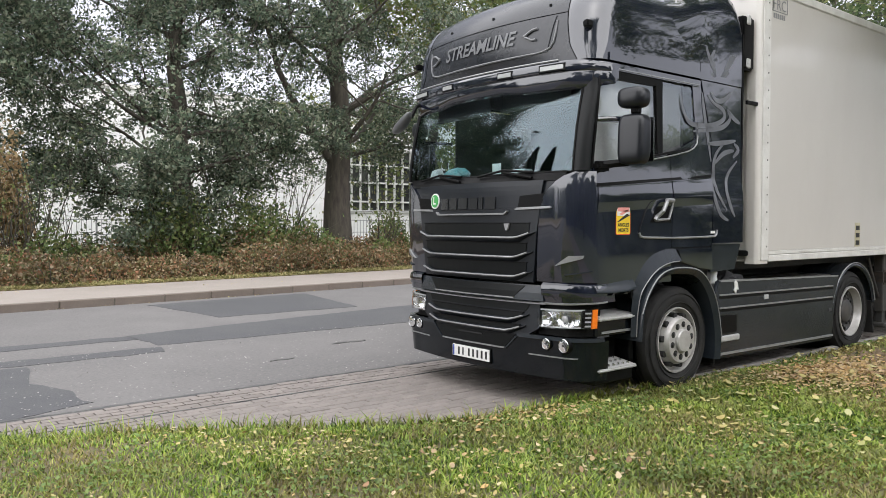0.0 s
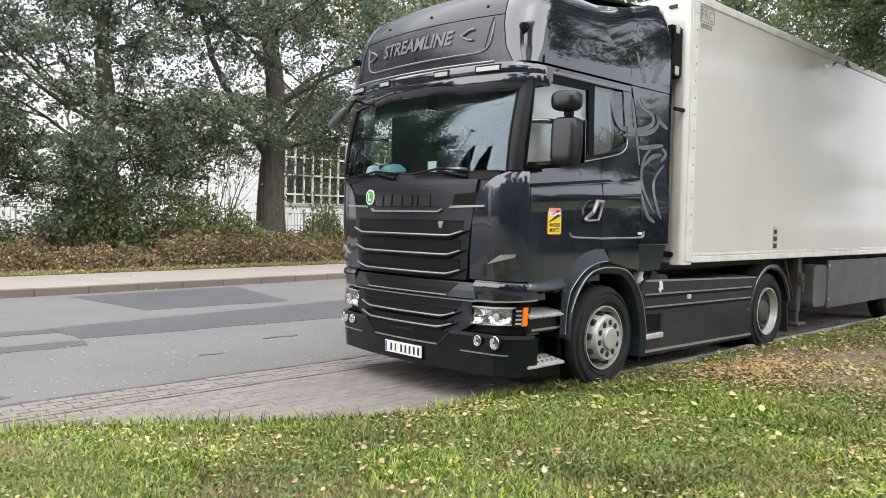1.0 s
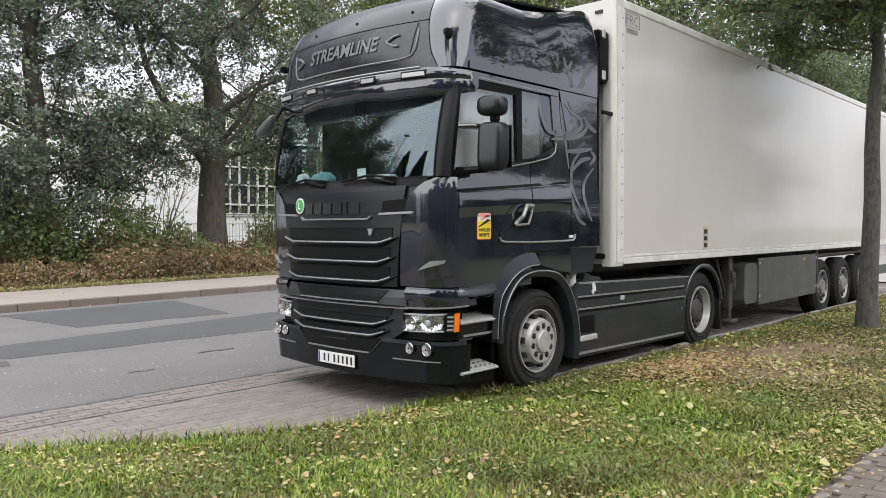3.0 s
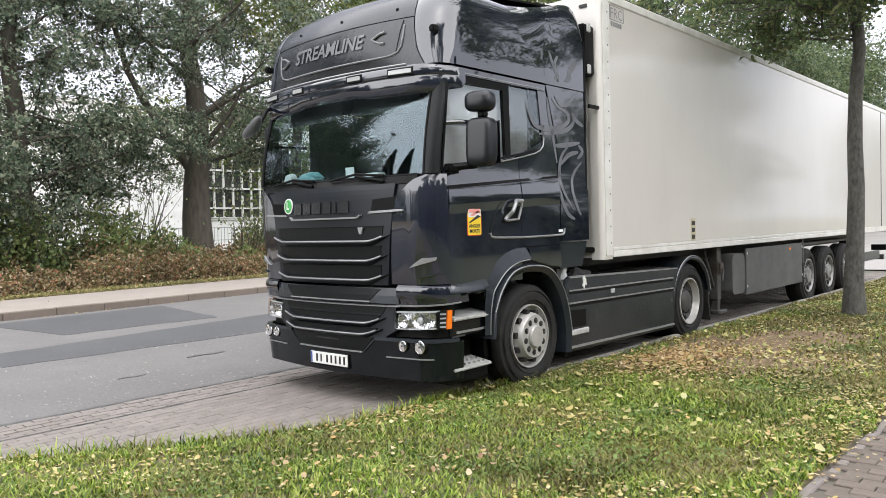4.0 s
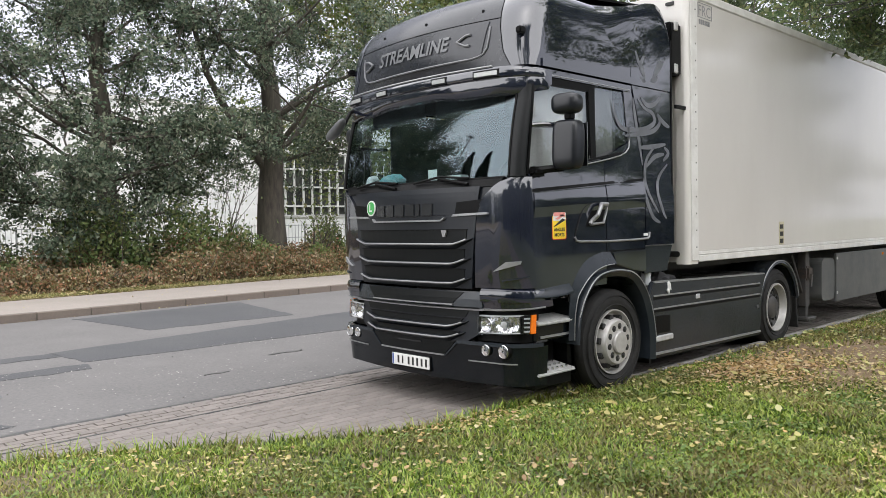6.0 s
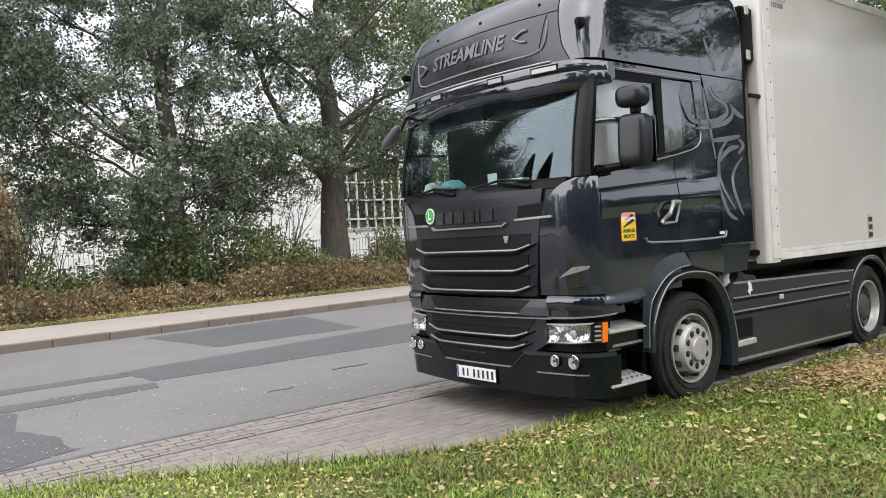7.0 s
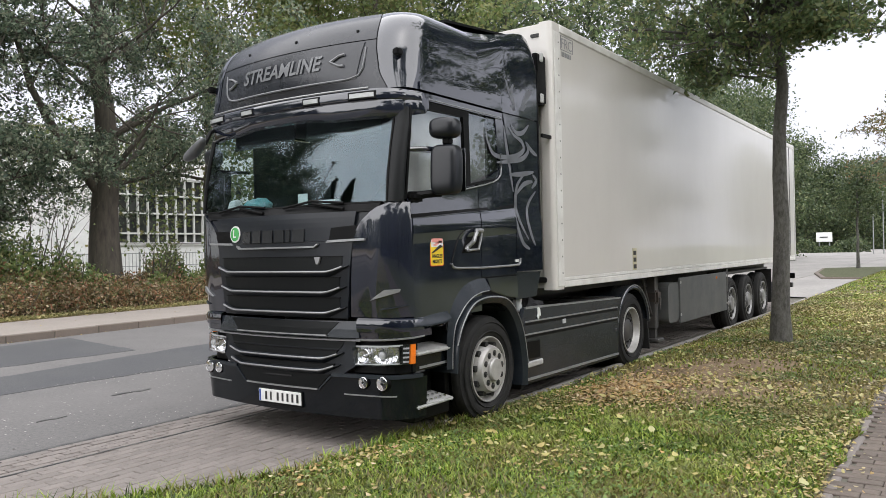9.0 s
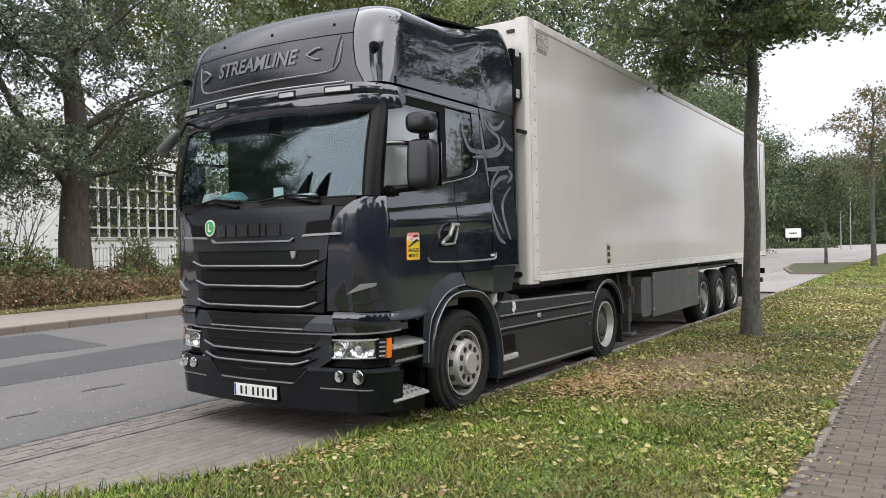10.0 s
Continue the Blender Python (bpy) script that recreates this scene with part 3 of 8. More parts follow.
def drain(x, y, r):
    pts = []
    for k in range(40):
        a = 2 * math.pi * k / 40
        q = 1 + 0.5 * noise.noise((math.cos(a) * 2 + x, math.sin(a) * 2 + y, 1.0))
        pts.append((x + r * q * math.cos(a) * 1.15, y + 0.2 * r * q * math.sin(a) + 0.12 * r * math.cos(a * 3)))
    tagged(new("tar_spot", from_bm("tar_spot", prism(pts, "z", -0.01, 0.006), TAR)), "small ragged tar spot in the asphalt", "road patch", "repairs in the road", "structure")


drain(6.6, 9.1, 0.22)
drain(5.28, 8.45, 0.13)


# ---- the black tractor unit ----
MID = 5.75          # its middle line, y
PZ = (0.2, 0.6, 0.9, 1.0, 1.5, 1.86, 1.95, 2.03, 2.78, 2.95, 3.1, 3.3, 3.42, 3.5, 3.58, 3.64, 3.68, 3.71, 3.74, 3.77, 3.81)
PX = (5.89, 5.86, 5.88, 5.86, 5.83, 5.845, 5.86, 5.92, 6.08, 6.00, 5.96, 5.97, 6.0, 6.035, 6.09, 6.155, 6.225, 6.30, 6.40, 6.54, 6.95)
PW = (1.22, 1.25, 1.25, 1.25, 1.25, 1.256, 1.248, 1.232, 1.23, 1.23, 1.235, 1.232, 1.226, 1.216, 1.192, 1.15, 1.095, 1.01, 0.90, 0.76, 0.5)
PB = (0.10, 0.10, 0.10, 0.10, 0.10, 0.10, 0.09, 0.06, 0.05, 0.09, 0.12, 0.12, 0.12, 0.12, 0.12, 0.12, 0.12, 0.12, 0.11, 0.10, 0.08)
PR = (0.26, 0.28, 0.28, 0.28, 0.27, 0.24, 0.20, 0.10, 0.085, 0.15, 0.24, 0.27, 0.28, 0.28, 0.275, 0.27, 0.26, 0.25, 0.24, 0.22, 0.18)


ZS = np.linspace(0.2, 3.81, 362)
CURVES = []
for p in (PX, PW, PB, PR):
    c = np.interp(ZS, PZ, p)
    k = np.hanning(13)
    soft = np.convolve(np.pad(c, 6, "edge"), k / k.sum(), "valid")
    CURVES.append(np.where(ZS > 3.02, soft, c))
# the windscreen bows back towards its top
bow = np.clip((ZS - 2.03) / 0.75, 0, 1)
CURVES[0] = np.where((ZS > 2.03) & (ZS < 2.78), 5.92 + 0.075 * bow + 0.085 * bow ** 2, CURVES[0])


def prof(z):
    return [float(np.interp(z, ZS, c)) for c in CURVES]


def front(y, z):
    """The cab's skin from the front: y from the middle line (towards the verge is minus)."""
    xf, hw, b, r = prof(z)
    v = min(abs(y), hw)
    if v <= hw - r:
        x = xf + b * (v / (hw - r)) ** 2
    else:
        s = (v - hw + r) / r
        x = xf + b + r * (1 - math.sqrt(max(0.0, 1 - s * s)))
    return Vector((x, MID + math.copysign(v, y), z))


def wrap(u, z):
    """The skin by a way round it: 0 middle, 1 start of the corner, 2 its end, 3 the rear edge; minus is the verge side."""
    xf, hw, b, r = prof(z)
    a = abs(u)
    if a <= 1:
        v, x = a * (hw - r), xf + b * a * a
    elif a <= 2:
        t = (a - 1) * math.pi / 2
        v, x = hw - r + r * math.sin(t), xf + b + r * (1 - math.cos(t))
    else:
        x0 = xf + b + r
        v, x = hw, x0 + (a - 2) * (8.45 - x0)
    return Vector((x, MID + math.copysign(v, u), z))


def side_of(sign):
    """The skin from the side: by x and z."""
    def fn(x, z):
        xf, hw, b, r = prof(z)
        d = x - xf - b
        v = hw if d >= r else hw - r + r * math.sqrt(max(0.0, 1 - (1 - max(0.0, d) / r) ** 2))
        return Vector((x, MID + sign * v, z))
    return fn


near_side, far_side = side_of(-1), side_of(1)


def sweep(z):
    """The seam between the roof side and the side extender: it swings forwards near the top."""
    return float(np.interp(z, (2.9, 3.16, 3.24, 3.3, 3.36, 3.42, 3.5, 3.6, 3.7), (7.66, 7.65, 7.60, 7.50, 7.38, 7.30, 7.25, 7.20, 7.17)))


def roof_way(s):
    """The roof side from the front crease (0) to the seam before the side extender (1)."""
    def fn(p, z):
        xf, hw, b, r = prof(z)
        x0, last = xf + b + r, sweep(z) - 0.006
        if x0 < last:
            end = 2 + (last - x0) / (8.45 - x0)
        else:
            end = 1 + math.acos(max(-1.0, min(1.0, 1 - max(0.01, last - xf - b) / r))) * 2 / math.pi
        return wrap(s * (1.015 + max(0.02, end - 1.015) * p), z)
    return fn


def extender_way(s):
    """The upper side extender: upright, with a top edge that climbs to the rear and a rounded rear corner."""
    def fn(p, q):
        z = 2.965 + 0.86 * max(0.0, min(1.0, q))
        a = sweep(z)
        x = a + (8.385 - a) * p
        top = float(np.interp(x, (7.17, 7.4, 7.6, 7.8, 8.0, 8.15, 8.24, 8.31, 8.36, 8.385), (3.655, 3.675, 3.71, 3.755, 3.81, 3.835, 3.825, 3.78, 3.69, 3.58)))
        z = 2.965 + (top - 2.965) * q
        near = max(0.0, 1 - p / 0.45) ** 1.5
        hw = prof(min(z, 3.66))[1]
        return Vector((x, MID + s * ((1.236 - 0.05 * max(0.0, q - 0.8) ** 2 / 0.04) * (1 - near) + hw * near), z))
    return fn


def vane(s):
    """The rounded corner panel beside the grille: p from its curved inner edge to the door, z upwards."""
    def fn(p, z):
        edge = float(np.interp(z, (1.08, 1.42, 1.65, 1.80, 1.88, 1.94, 1.99, 2.025), (0.765, 0.80, 0.825, 0.855, 0.91, 0.98, 1.06, 1.15)))
        k = max(0.0, z - 1.89) / 0.135
        hw, r, x0 = 1.253 - 0.008 * k * k, 0.27, 5.93 + 0.014 * k * k + 0.045 * (max(0.0, 1.75 - z) / 0.65) ** 2
        a0 = math.asin(max(-1.0, min(1.0, (edge - hw + r) / r))) if edge > hw - r else -(hw - r - edge) / r
        a = a0 + (1.30 - a0) * p
        if a < 0:
            v = hw - r + a * r
            x = x0 - 0.09 * (1 - (v / (hw - r)) ** 2)
        else:
            v, x = hw - r + r * math.sin(a), x0 + r * (1 - math.cos(a))
        return Vector((x, MID + s * v, z))
    return fn


def skin(fn, corners, nu=8, nv=4, proud=0.0, thick=0.02, bm=None, taper=0.0):
    """A panel of the skin between four corners (p, q), with thickness; taper leans its rim inwards."""
    bm = bm or bmesh.new()
    (a, b), (c, d), (e, f), (g, h) = corners
    grid, norm = [], []
    eps = 0.004
    for j in range(nv + 1):
        t = j / nv
        for i in range(nu + 1):
            s = i / nu
            p = (a * (1 - s) + c * s) * (1 - t) + (g * (1 - s) + e * s) * t
            q = (b * (1 - s) + d * s) * (1 - t) + (h * (1 - s) + f * s) * t
            o = fn(p, q)
            n = (fn(p + eps, q) - fn(p - eps, q)).cross(fn(p, q + eps) - fn(p, q - eps))
            if n.length < 1e-9:
                n = Vector((-1, 0, 0))
            n.normalize()
            if n.dot(o - Vector((7.4, MID, o.z * 0.6 + 0.8))) < 0:
                n = -n
            grid.append(o)
            norm.append(n)
    w = nu + 1
    top = [bm.verts.new(o + n * proud) for o, n in zip(grid, norm)]
    low = [bm.verts.new(o + n * (proud - thick)) for o, n in zip(grid, norm)]
    for j in range(nv):
        for i in range(nu):
            k = j * w + i
            bm.faces.new((top[k], top[k + 1], top[k + w + 1], top[k + w]))
            bm.faces.new((low[k], low[k + w], low[k + w + 1], low[k + 1]))
    ring = [i for i in range(w)] + [j * w + nu for j in range(1, nv + 1)] + [nv * w + i for i in range(nu - 1, -1, -1)] + [j * w for j in range(nv - 1, 0, -1)]
    for i, k in enumerate(ring):
        m = ring[(i + 1) % len(ring)]
        bm.faces.new((top[k], low[k], low[m], top[m]))
    if taper:
        es = [e for e in bm.edges if e.verts[0] in top and e.verts[1] in top and e.calc_face_angle(0) > 0.9]
        bmesh.ops.bevel(bm, geom=es, offset=taper, segments=2, affect="EDGES", clamp_overlap=True)
    return bm


def rect(p0, p1, q0, q1):
    return [(p0, q0), (p1, q0), (p1, q1), (p0, q1)]


def flat_side(outline, y, depth, bevel=0.0):
    """An outline in x, z standing in the plane y, going depth inwards (+y)."""
    return prism(outline, "y", y, y + depth, bevel)


truck = thing("tractor_unit", (7.3, MID, 0), "glossy black tractor unit with a high-roof sleeper cab", "truck")
SIDE = MID - 1.25   # the skin's plane on the verge side


def cab():
    P = truck
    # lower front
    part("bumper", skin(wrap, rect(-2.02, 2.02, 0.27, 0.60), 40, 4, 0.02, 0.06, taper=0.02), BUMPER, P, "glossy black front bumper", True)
    part("bumper_panel", skin(front, [(-0.43, 0.49), (0.43, 0.49), (0.56, 0.612), (-0.56, 0.612)], 12, 3, 0.026, 0.03, taper=0.01), SLOT, P)
    part("bumper_badge", skin(front, rect(-0.16, 0.16, 0.575, 0.589), 4, 1, 0.032, 0.02), BADGE, P)
    part("bumper_line", skin(front, [(-0.43, 0.48), (0.43, 0.48), (0.435, 0.492), (-0.435, 0.492)], 12, 1, 0.036, 0.03), EDGE, P)
    for s in (-1, 1):
        part("bumper_line", skin(wrap, rect(s * 0.72, s * 1.45, 0.455, 0.465), 10, 1, 0.026, 0.02), EDGE, P)
        part("bumper_edge", skin(wrap, rect(s * 0.60, s * 1.95, 0.600, 0.628), 14, 1, 0.03, 0.05, taper=0.006), SKIRT, P)
        part("bumper_lip", skin(front, [(s * 0.435, 0.48), (s * 0.45, 0.48), (s * 0.585, 0.60), (s * 0.57, 0.605)], 2, 3, 0.033, 0.03), SKIRT, P)
        part("headlight_surround", skin(wrap, rect(s * 0.78, s * 2.0, 0.635, 0.90), 14, 4, -0.055, 0.03), DARK, P)
        lamp = part("headlight", skin(wrap, [(s * 0.83, 0.70), (s * 1.52, 0.715), (s * 1.56, 0.865), (s * 0.81, 0.845)], 12, 4, -0.03, 0.02), CHROME, P, "clear headlight with a chrome reflector")
        part("lens", skin(wrap, [(s * 0.82, 0.695), (s * 1.66, 0.71), (s * 1.68, 0.87), (s * 0.80, 0.85)], 12, 4, 0.022, 0.006), LENS, lamp).visible_shadow = False
        bm = skin(wrap, [(s * 0.84, 0.712), (s * 1.49, 0.722), (s * 1.49, 0.858), (s * 0.83, 0.838)], 60, 10, -0.006, 0.01)
        for v in bm.verts:
            y = abs(v.co.y - MID)
            bowl = min(((y - 0.86) / 0.075) ** 2 + ((v.co.z - 0.775) / 0.075) ** 2, ((y - 1.06) / 0.10) ** 2 + ((v.co.z - 0.785) / 0.06) ** 2)
            v.co.x += 0.035 * max(0.0, 1 - bowl) + 0.003 * math.sin(y * 190)
        part("crystal_reflector", bm, CHROME, lamp, smooth=True)
        part("bulb_shield", lathe([(0.03, 0.0), (0.03, -0.014), (0.02, -0.022), (0.004, -0.024)], wrap(s * 1.17, 0.785) + Vector((0.008, 0, 0)), 18, "x"), LAMP_WHITE, lamp, smooth=True)
        for z0, z1 in ((0.703, 0.713), (0.846, 0.860)):
            part("lamp_frame", skin(wrap, [(s * 0.825, z0), (s * 1.55, z0 + 0.012), (s * 1.55, z1 + 0.012), (s * 0.825, z1)], 12, 1, 0.004, 0.02), LAMP_WHITE, lamp)
        part("lamp_divider", skin(wrap, [(s * 1.495, 0.715), (s * 1.555, 0.717), (s * 1.555, 0.866), (s * 1.495, 0.862)], 2, 2, 0.006, 0.02), DARK, lamp)
        part("lamp_backing", skin(wrap, [(s * 1.555, 0.717), (s * 1.69, 0.717), (s * 1.69, 0.868), (s * 1.555, 0.866)], 2, 2, -0.012, 0.02), DARK, lamp)
        for u in (0.905,):
            c = wrap(s * u, 0.775) + Vector((-0.012, 0, 0))
            part("reflector", lathe([(0.066, 0.03), (0.066, -0.002), (0.06, -0.004), (0.05, 0.014), (0.03, 0.026), (0.014, 0.03), (0.014, 0.005), (0.002, 0.0)], c + Vector((0.004, 0, 0)), 24, "x"), CHROME, lamp, smooth=True)
        part("indicator", skin(wrap, [(s * 1.69, 0.712), (s * 1.79, 0.715), (s * 1.79, 0.872), (s * 1.70, 0.87)], 5, 3, 0.016, 0.03), ORANGE, lamp, "amber indicator lens")
        for k in range(4):
            part("indicator_bar", skin(wrap, rect(s * 1.56, s * 1.68, 0.724 + 0.036 * k, 0.738 + 0.036 * k), 3, 1, -0.004, 0.01), LAMP_WHITE, lamp)
        for u, r in ((0.92, 0.048), (1.22, 0.058)):
            c = wrap(s * u, 0.565)
            n = Vector((-1, 0, 0)) if u < 1 else Vector((-0.92, s * 0.38, 0))
            fog = part("fog_lamp", lathe([(r, 0.02), (r, -0.035), (r * 0.92, -0.038), (r * 0.8, -0.02), (r * 0.5, -0.004), (r * 0.22, 0.0), (r * 0.2, -0.016), (0.004, -0.02)], c, 22, "x"), CHROME, P, "small round fog lamp", True)
            part("rim", lathe([(r * 1.12, 0.02), (r * 1.12, -0.03), (r, -0.034), (r, 0.02)], c, 22, "x", closed=True), DARK, fog)
            part("lens", lathe([(r * 0.97, -0.036), (r * 0.6, -0.0405), (0.01, -0.042), (0.01, -0.039), (r * 0.96, -0.032)], c, 22, "x"), LENS, fog, smooth=True).visible_shadow = False
        # the shelf above the headlight and the corner vane
        part("headlight_brow", skin(wrap, [(s * 0.84, 0.895), (s * 2.05, 0.93), (s * 2.05, 0.985), (s * 0.86, 0.975)], 14, 2, 0.02, 0.08, taper=0.015), PAINT, P, smooth=True)
        part("brow_line", skin(wrap, [(s * 0.84, 0.905), (s * 2.0, 0.925), (s * 2.0, 0.937), (s * 0.84, 0.92)], 14, 1, 0.026, 0.02), EDGE, P)
        fn = near_side if s < 0 else far_side
        part("corner_vane", skin(vane(s), rect(0, 1, 1.095, 2.022), 20, 26, 0.012, 0.03), PAINT, P, "glossy black rounded corner panel", True)
        bm = bmesh.new()
        for i in range(19):
            u = s * (0.86 + 1.16 * i / 18)
            for z, d in ((0.975, 0.03), (1.03, 0.03), (1.07, 0.018), (1.095, -0.02)):
                o = wrap(u, z)
                n = (o - Vector((o.x + 1.0, MID + (o.y - MID) * (0.75 if abs(u) < 1.2 else 0.5), z))).normalized()
                bm.verts.new(o + n * d)
        bm.verts.ensure_lookup_table()
        for i in range(18):
            for j in range(3):
                k = 4 * i + j
                bm.faces.new((bm.verts[k], bm.verts[k + 4], bm.verts[k + 5], bm.verts[k + 1]))
        part("brow_shoulder", bm, PAINT, P, smooth=True)
        # leaf-shaped highlight of the corner panel, laid on as a pale plate
        part("vane_glint", skin(wrap, [(s * 1.0, 1.235), (s * 1.55, 1.30), (s * 1.58, 1.325), (s * 1.28, 1.318)], 10, 3, 0.022, 0.03, taper=0.008), EDGE, P, smooth=True)
        part("vane_crease", skin(wrap, [(s * 1.2, 1.155), (s * 1.72, 1.19), (s * 1.72, 1.196), (s * 1.2, 1.163)], 10, 1, 0.020, 0.02), SKIRT, P)
    part("lower_grille", skin(front, rect(-0.80, 0.80, 0.69, 0.905), 14, 4, 0.012, 0.05), PLASTIC, P, "black lower grille with two slots")
    part("lower_grille_foot", skin(front, [(-0.67, 0.612), (0.67, 0.612), (0.80, 0.69), (-0.80, 0.69)], 14, 2, 0.012, 0.05), PLASTIC, P)
    part("lower_grille_hood", skin(front, [(-0.66, 0.83), (0.66, 0.83), (0.70, 0.893), (-0.70, 0.893)], 12, 2, 0.018, 0.03), SLOT, P)
    shelf = lambda y, z: front(y, z) + Vector((-(1.06 - z) * 0.30, 0, 0))
    part("mid_panel", skin(shelf, [(-0.86, 0.925), (0.86, 0.925), (0.84, 1.06), (-0.84, 1.06)], 14, 2, 0.0, 0.04), SKIRT, P)
    part("mid_line", skin(front, rect(-0.86, 0.86, 0.898, 0.915), 14, 1, 0.046, 0.05, taper=0.005), EDGE, P)
    # no opening here: a dark face laid on the panel for the slot's shade
    part("mid_slot_shade", skin(shelf, [(-0.54, 0.945), (0.54, 0.945), (0.66, 1.05), (-0.66, 1.05)], 12, 2, 0.006, 0.03), SLOT, P)
    part("mid_slot_lip", skin(shelf, [(-0.55, 0.934), (0.55, 0.934), (0.555, 0.945), (-0.555, 0.945)], 12, 1, 0.016, 0.02), EDGE, P)
    # main grille
    part("grille_panel", skin(front, [(-0.75, 1.085), (0.75, 1.085), (0.83, 1.72), (-0.83, 1.72)], 20, 12, 0.016, 0.04, taper=0.012), PLASTIC, P, "matt black upper grille panel")
    part("bonnet_top", skin(front, [(-0.82, 1.722), (0.82, 1.722), (0.86, 1.955), (-0.86, 1.955)], 20, 6, 0.016, 0.04, taper=0.012), PLASTIC, P, "black panel under the windscreen")
    part("bonnet_wing", skin(front, [(-0.80, 1.722), (0.80, 1.722), (1.06, 1.955), (-1.06, 1.955)], 20, 6, -0.012, 0.02), PLASTIC, P)

    def slot(z, hw, h):
        """A slot's shade as a dark face with rounded lower corners, over a lip with a drawn highlight whose ends sweep
        up.
        """
        bm = bmesh.new()
        outline = [(-hw, z + h), (-hw, z + 0.06), (-hw + 0.03, z + 0.035), (-hw + 0.12, z + 0.012), (hw - 0.12, z + 0.012), (hw - 0.03, z + 0.035), (hw, z + 0.06), (hw, z + h)]
        for (a, b), (c, d) in zip(outline, outline[1:]):
            if a != c:
                n = max(1, int(abs(c - a) / 0.1))
                for i in range(n):
                    y0, y1 = a + (c - a) * i / n, a + (c - a) * (i + 1) / n
                    z0, z1 = b + (d - b) * i / n, b + (d - b) * (i + 1) / n
                    skin(front, [(y0, z0), (y1, z1), (y1, z + h), (y0, z + h)], 1, 1, 0.022, 0.02, bm=bm)
        part("slot_shade", bm, SLOT, P)
        part("slot_brow", skin(front, rect(-hw - 0.01, hw + 0.01, z + h, z + h + 0.008), 14, 1, 0.028, 0.02), DARK, P)
        bm = bmesh.new()
        rows = []
        for y in lin(-hw - 0.07, hw + 0.07, 44):
            a = abs(y)
            up = max(0.0, a - (hw - 0.13)) / 0.20
            rise = 0.055 * up ** 1.3
            fat = 1.0 if up == 0 else max(0.15, 1 - up * 0.85)
            o = front(y, z + rise)
            deep = 0.052 * fat ** 0.5 + 0.004
            rows.append([bm.verts.new((o.x - q * deep - 0.012, o.y, o.z + dz * fat)) for q, dz in ((0.1, -0.040), (0.75, -0.020), (1.0, -0.006), (0.95, 0.003), (0.55, 0.0125), (0.1, 0.0145))])
        for a, b in zip(rows, rows[1:]):
            for i in range(6):
                bm.faces.new((a[i], a[(i + 1) % 6], b[(i + 1) % 6], b[i]))
        bm.faces.new(rows[0])
        bm.faces.new(rows[-1])
        lip = part("grille_lip", bm, PLASTIC, P, "black slot lip with a highlight drawn along its edge", True)
        # the lip's highlight, drawn as a pale tube on the plain black plastic
        bright = [front(y, z + 0.004 + 0.055 * (max(0.0, abs(y) - (hw - 0.13)) / 0.20) ** 1.3) + Vector((-0.066 if abs(y) < hw - 0.12 else -0.060, 0, 0)) for y in lin(-hw - 0.03, hw + 0.03, 40)]
        part("lip_glint", tube(bmesh.new(), bright, 0.0085, 6), EDGE, lip, smooth=True)
    for z, hw in ((1.125, 0.69), (1.295, 0.70), (1.465, 0.73)):
        slot(z, hw, 0.125)
    slot(0.645, 0.60, 0.05)
    slot(0.745, 0.63, 0.065)
    part("badge_lip", skin(front, rect(-0.46, 0.46, 1.668, 1.682), 10, 1, 0.045, 0.03), EDGE, P)
    for s in (-1, 1):
        part("badge_lip", skin(front, [(s * 0.46, 1.668), (s * 0.495, 1.69), (s * 0.495, 1.705), (s * 0.46, 1.682)], 2, 1, 0.044, 0.03), EDGE, P)
        # the recess is flat: its shade is a dark plate on the panel
        part("recess_shade", skin(front, [(s * 0.60, 1.73), (s * 0.835, 1.735), (s * 0.90, 1.85), (s * 0.62, 1.83)], 6, 3, 0.018, 0.02), DARK, P)
        part("recess_lip", skin(front, [(s * 0.58, 1.708), (s * 0.95, 1.72), (s * 0.95, 1.738), (s * 0.6, 1.728)], 6, 1, 0.04, 0.03), EDGE, P)
    part("shield_emblem", skin(front, [(-0.505, 1.53), (-0.485, 1.53), (-0.465, 1.59), (-0.525, 1.59)], 2, 2, 0.04, 0.03, taper=0.006), GREYLETTER, P, "small bright shield emblem")
    # the maker's mark stays plain: six upright bars
    for k, w in enumerate((0.11, 0.11, 0.125, 0.115, 0.045, 0.125)):
        y = (0.375, 0.235, 0.09, -0.055, -0.16, -0.28)[k]
        part("mark_bar", skin(front, rect(y - w / 2, y + w / 2, 1.722, 1.828), 3, 2, 0.028, 0.02, taper=0.007), BADGE, P)
    stk = part("round_sticker", disc_on_front(0.545, 1.81, 0.075, 0.026), PLATE_W, P, "round green and white sticker with an L")
    part("green_disc", disc_on_front(0.545, 1.81, 0.062, 0.029), GREEN, stk)
    letters("letter", "L", 0.10, lambda u, v: front(0.545 - u, 1.81 + v) + Vector((-0.033, 0, 0)), PLATE_W, stk, bold=0.003)
    # scuttle under the windscreen
    part("scuttle", skin(front, [(-1.03, 1.955), (1.03, 1.955), (1.08, 2.03), (-1.08, 2.03)], 20, 3, 0.004, 0.05), DARK, P)
    for y0, y1 in ((0.85, 0.2), (-0.05, -0.72)):
        bm = tube(bmesh.new(), [front(y0, 2.02) + Vector((-0.03, 0, 0)), front((y0 + y1) / 2, 2.065) + Vector((-0.04, 0, 0)), front(y1, 2.035) + Vector((-0.03, 0, 0))], 0.011)
        tube(bm, [front(y1 - 0.02, 1.985) + Vector((-0.03, 0, 0)), front((y0 + y1) / 2, 2.045) + Vector((-0.035, 0, 0))], 0.014)
        part("wiper", bm, DARK, P, "black windscreen wiper")
